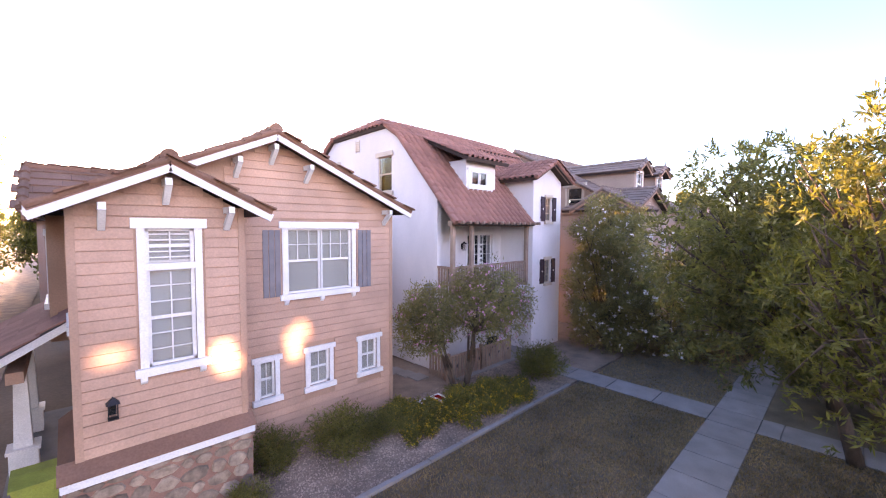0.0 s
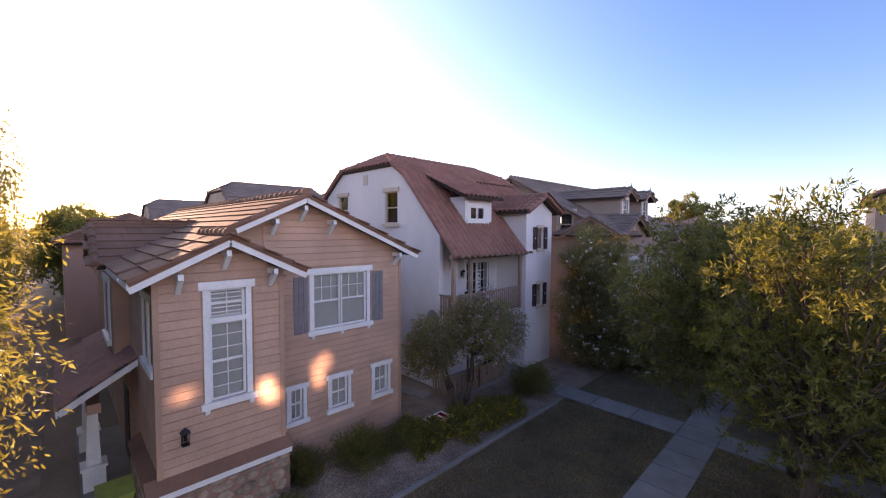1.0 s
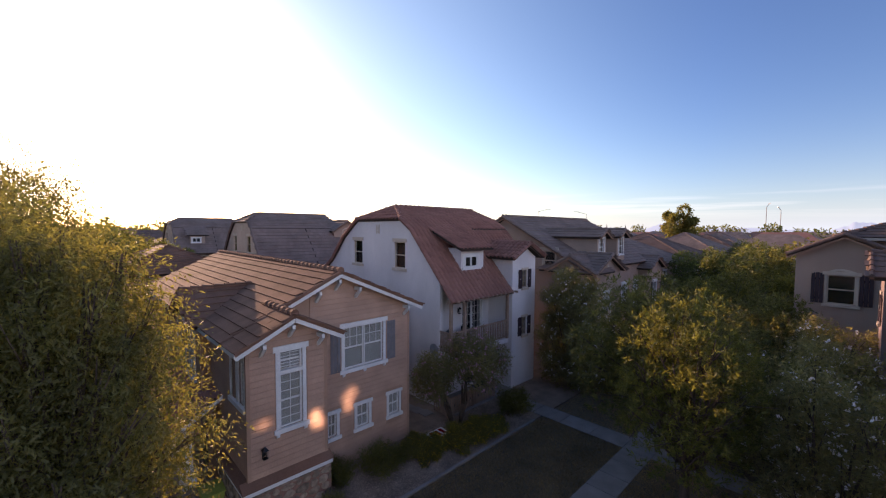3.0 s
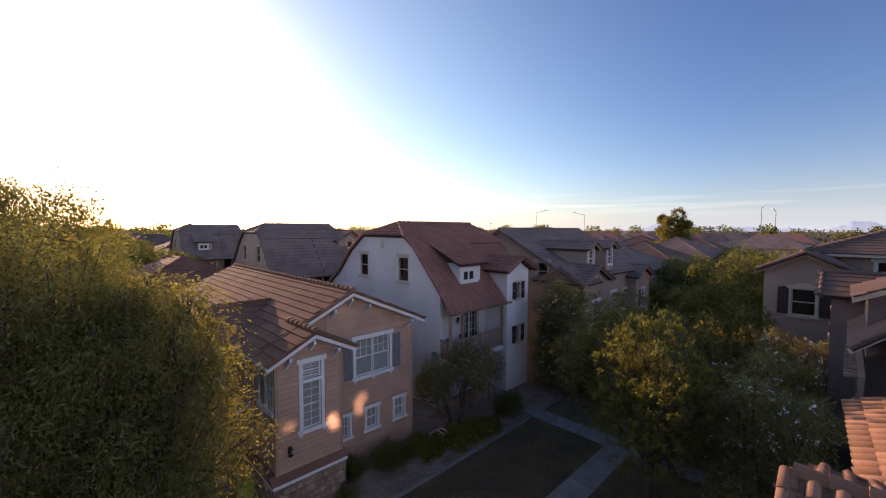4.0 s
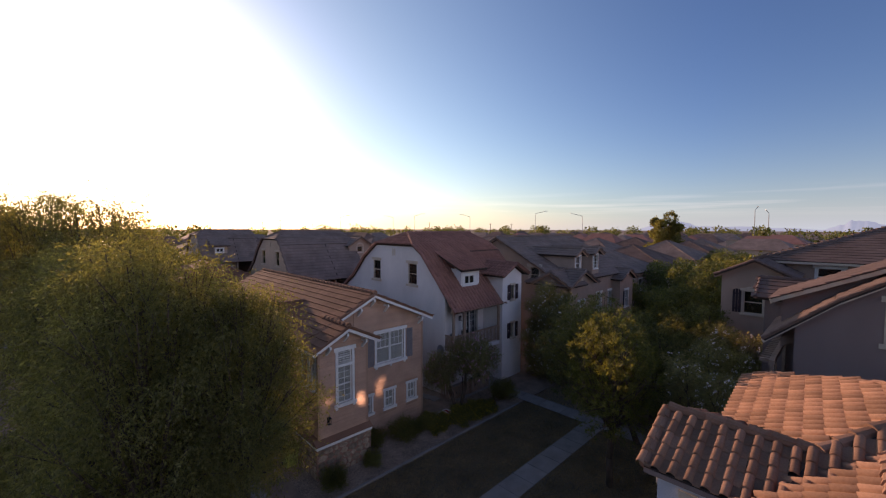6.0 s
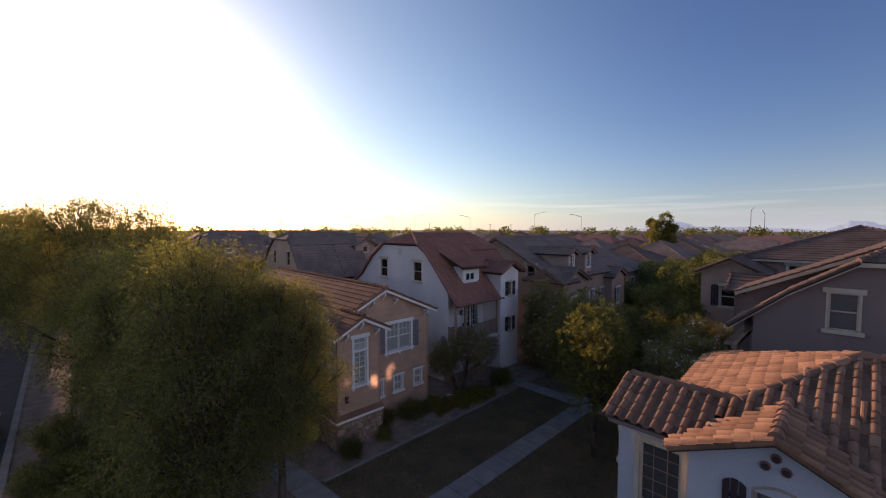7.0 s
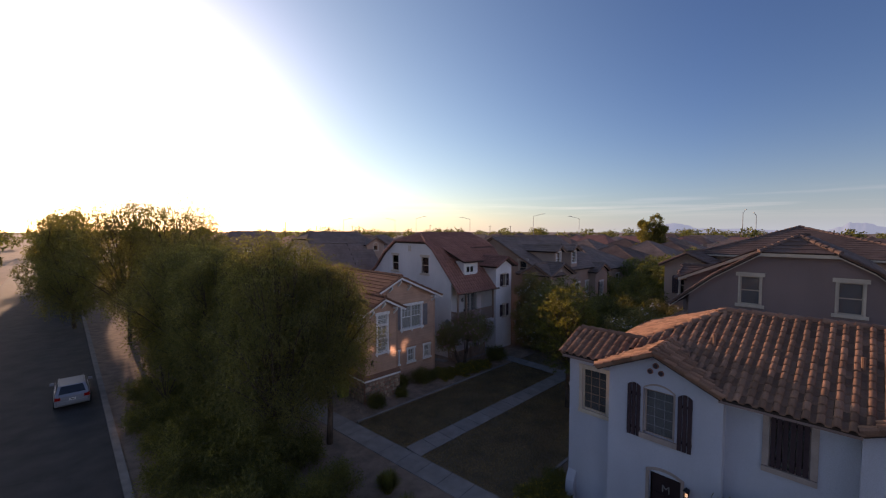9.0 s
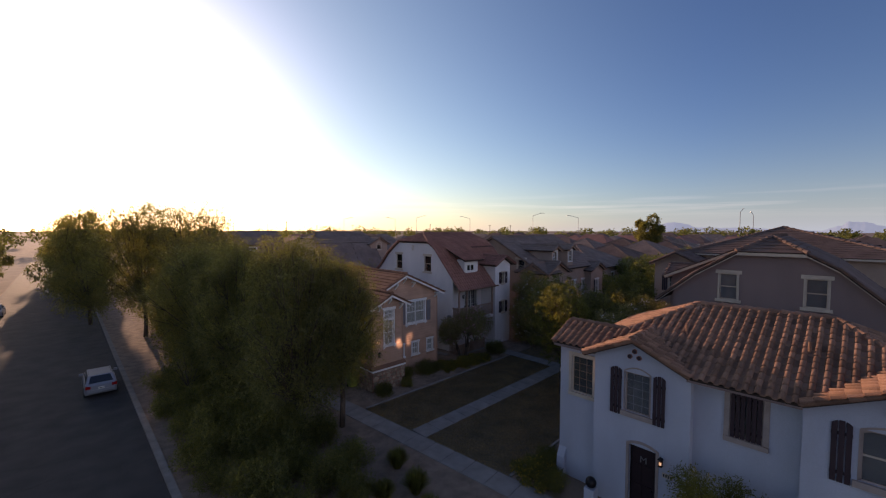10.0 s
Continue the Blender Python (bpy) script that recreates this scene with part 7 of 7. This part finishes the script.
scatter(fb, [(63, 20.5, 0, 1.0), (92, 20, 0, 1.0), (34, 38, 0, 1.0), (49, 40, 0, 1.0), (78, 40, 0, 1.0), (31, 58, 0, 0.98), (50, 56, 0, 1.0), (34, 74, 0, 1.0), (68, 68, 0, 1.0), (68, -7, 180, 1.0), (100, -7, 180, 1.02), (20, 97, 0, 1.0), (58, 97, 0, 1.0), (96, 96, 0, 1.0), (118, 40, 0, 1.0)], "houses of the estate")


def low_house(x, y, turn, w, d, ridge, wall_mat, tile_mat):
    """A small hipped house near the horizon."""
    h = thing("distant_house", (x, y, 0), "low stucco house with hipped tile roof far across the estate", "house", "distant houses")
    SET[0] = pose(x, y, 0, 0, 0, turn)
    part("wall", Geo().box(-w / 2, w / 2, -d / 2, d / 2, 0, 5.6), M[wall_mat], h)
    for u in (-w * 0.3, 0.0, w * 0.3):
        # solid dark box, the room's shade put into its colour
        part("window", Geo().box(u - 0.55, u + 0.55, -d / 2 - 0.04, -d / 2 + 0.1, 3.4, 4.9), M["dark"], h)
    X, Y = w / 2 + 0.5, d / 2 + 0.5
    r = X - Y * 0.7
    part("roof", Geo().add([(-X, -Y, 5.5), (X, -Y, 5.5), (X, Y, 5.5), (-X, Y, 5.5), (-r, 0, ridge), (r, 0, ridge)],
                           [(0, 1, 5, 4), (1, 2, 5), (2, 3, 4, 5), (3, 0, 4), (3, 2, 1, 0)]), M[tile_mat], h)
    SET[0] = Matrix()


rnd = random.Random(21)
for i in range(9):
    for j in range(8):
        x, y = 135 + i * 21 + rnd.uniform(-4, 4), -40 + j * 27 + rnd.uniform(-3, 3)
        if i < 5 or rnd.random() < 0.5:
            low_house(x, y, rnd.choice((0, 90)), rnd.uniform(12, 16), rnd.uniform(10, 12), rnd.uniform(8.0, 9.4), rnd.choice(("stucco_tan", "stucco_cream")), rnd.choice(("tile_umber", "tile_rust", "tile_grey")))
for i in range(5):
    for j in range(4):
        low_house(18 + i * 22 + rnd.uniform(-3, 3), 128 + j * 26 + rnd.uniform(-3, 3), rnd.choice((0, 90)), rnd.uniform(12, 16), rnd.uniform(10, 12), rnd.uniform(8.0, 9.4), "stucco_tan", rnd.choice(("tile_umber", "tile_rust", "tile_grey")))

rng = np.random.default_rng(5)
cs, rs = [], []
for k in range(300):
    a = math.radians(rng.uniform(-22, 100))
    d = rng.uniform(240, 1100)
    r = rng.uniform(2.0, 4.6)
    cs.append((math.sin(a) * d, math.cos(a) * d, r * 0.9 + rng.uniform(0, 2.5)))
    rs.append((r * 1.3, r * 1.3, r))
for k in range(90):
    a = math.radians(rng.uniform(-10, 95))
    d = rng.uniform(210, 420)
    r = rng.uniform(2.4, 4.4)
    cs.append((math.sin(a) * d, math.cos(a) * d, rng.uniform(6.5, 9.8)))
    rs.append((r * 1.4, r * 1.4, r))
v, f = twigs(rng, cs, rs, 90, 0.9, 0.1, 3, 1.0, 0.4, 0.3)
tagged(part("far_woods", np_mesh("far_woods", v, f), M["leaf_far"]), "dark scattered trees of the plain near the horizon", "trees", kind="stuff")


def hill(name, bearing, dist, width, height, seed):
    rng = np.random.default_rng(seed)
    n, g = 40, Geo()
    a0 = math.radians(bearing)
    mid, side = Vector((math.sin(a0), math.cos(a0), 0)) * dist, Vector((math.cos(a0), -math.sin(a0), 0))
    out = Vector((math.sin(a0), math.cos(a0), 0))
    hs = [height * (0.5 + 0.5 * math.cos(math.pi * (2 * i / n - 1))) ** 0.8 * (1 + 0.3 * noise.noise((i * 0.35, seed * 3.1, 0))) for i in range(n + 1)]
    vs = []
    for i in range(n + 1):
        p = mid + side * (i / n - 0.5) * width
        vs += [p + Vector((0, 0, -2)), p + out * 150 + Vector((0, 0, hs[i])), p + out * 400 + Vector((0, 0, -2))]
    g.add(vs, [(3 * i + j, 3 * i + 3 + j, 3 * i + 4 + j, 3 * i + 1 + j) for i in range(n) for j in (0, 1)])
    tagged(part(name, g, M["hill"], smooth=True), "hill on the horizon, blue haze put into its colour and glow", "hill", kind="structure")


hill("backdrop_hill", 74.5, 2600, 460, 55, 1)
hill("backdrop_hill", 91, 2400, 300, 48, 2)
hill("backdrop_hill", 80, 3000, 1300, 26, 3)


def lamp_post(place, h, arm):
    ob = thing("lamp_post", place, "tall pale highway lamp post with a single arm", "street lamp", "highway lamps")
    x, y, z = place
    part("pole", Geo().tube((x, y, z), (x, y, z + h * 0.93), 0.22, 0.12), M["galv"], ob)
    part("arm", Geo().tube((x, y, z + h * 0.93), (x + arm[0], y + arm[1], z + h), 0.12, 0.1), M["galv"], ob)
    part("lamp_head", Geo().beam((x + arm[0] * 0.9, y + arm[1] * 0.9, z + h), (x + arm[0] * 1.35, y + arm[1] * 1.35, z + h + 0.1), 0.6, 0.25), M["galv"], ob)


def along(px, depth):
    """A place straight ahead of the last standpoint, so far to the right of its middle line."""
    k = (px - 784) / 712
    return (-9.15 + depth * (0.698 + 0.716 * k), -9.24 + depth * (0.716 - 0.698 * k), 0)


for k, depth, h in ((500, 280, 17), (555, 360, 15), (466, 380, 17), (404, 420, 18), (620, 420, 16), (760, 420, 17), (868, 400, 16), (905, 430, 16)):
    pole = thing("utility_pole", along(k, depth), "bare wooden utility pole near the horizon", "utility pole", "utility poles")
    x, y, _ = along(k, depth)
    part("shaft", Geo().tube((x, y, 0), (x, y, h), 0.3, 0.22), M["bark"], pole)
    part("crossarm", Geo().beam((x - 1, y + 1, h - 0.8), (x + 1, y - 1, h - 0.8), 0.2, 0.25), M["bark"], pole)
for k, depth, h, s in ((946, 262, 22, 1), (1028, 262, 20.5, -1), (832, 300, 21, -1), (735, 300, 21.5, 1), (697, 330, 21, -1), (604, 330, 21, 1), (1320, 185, 21, 0.2), (1344, 185, 19.5, -0.2)):
    lamp_post(along(k, depth), h, (4 * s, -4 * s))
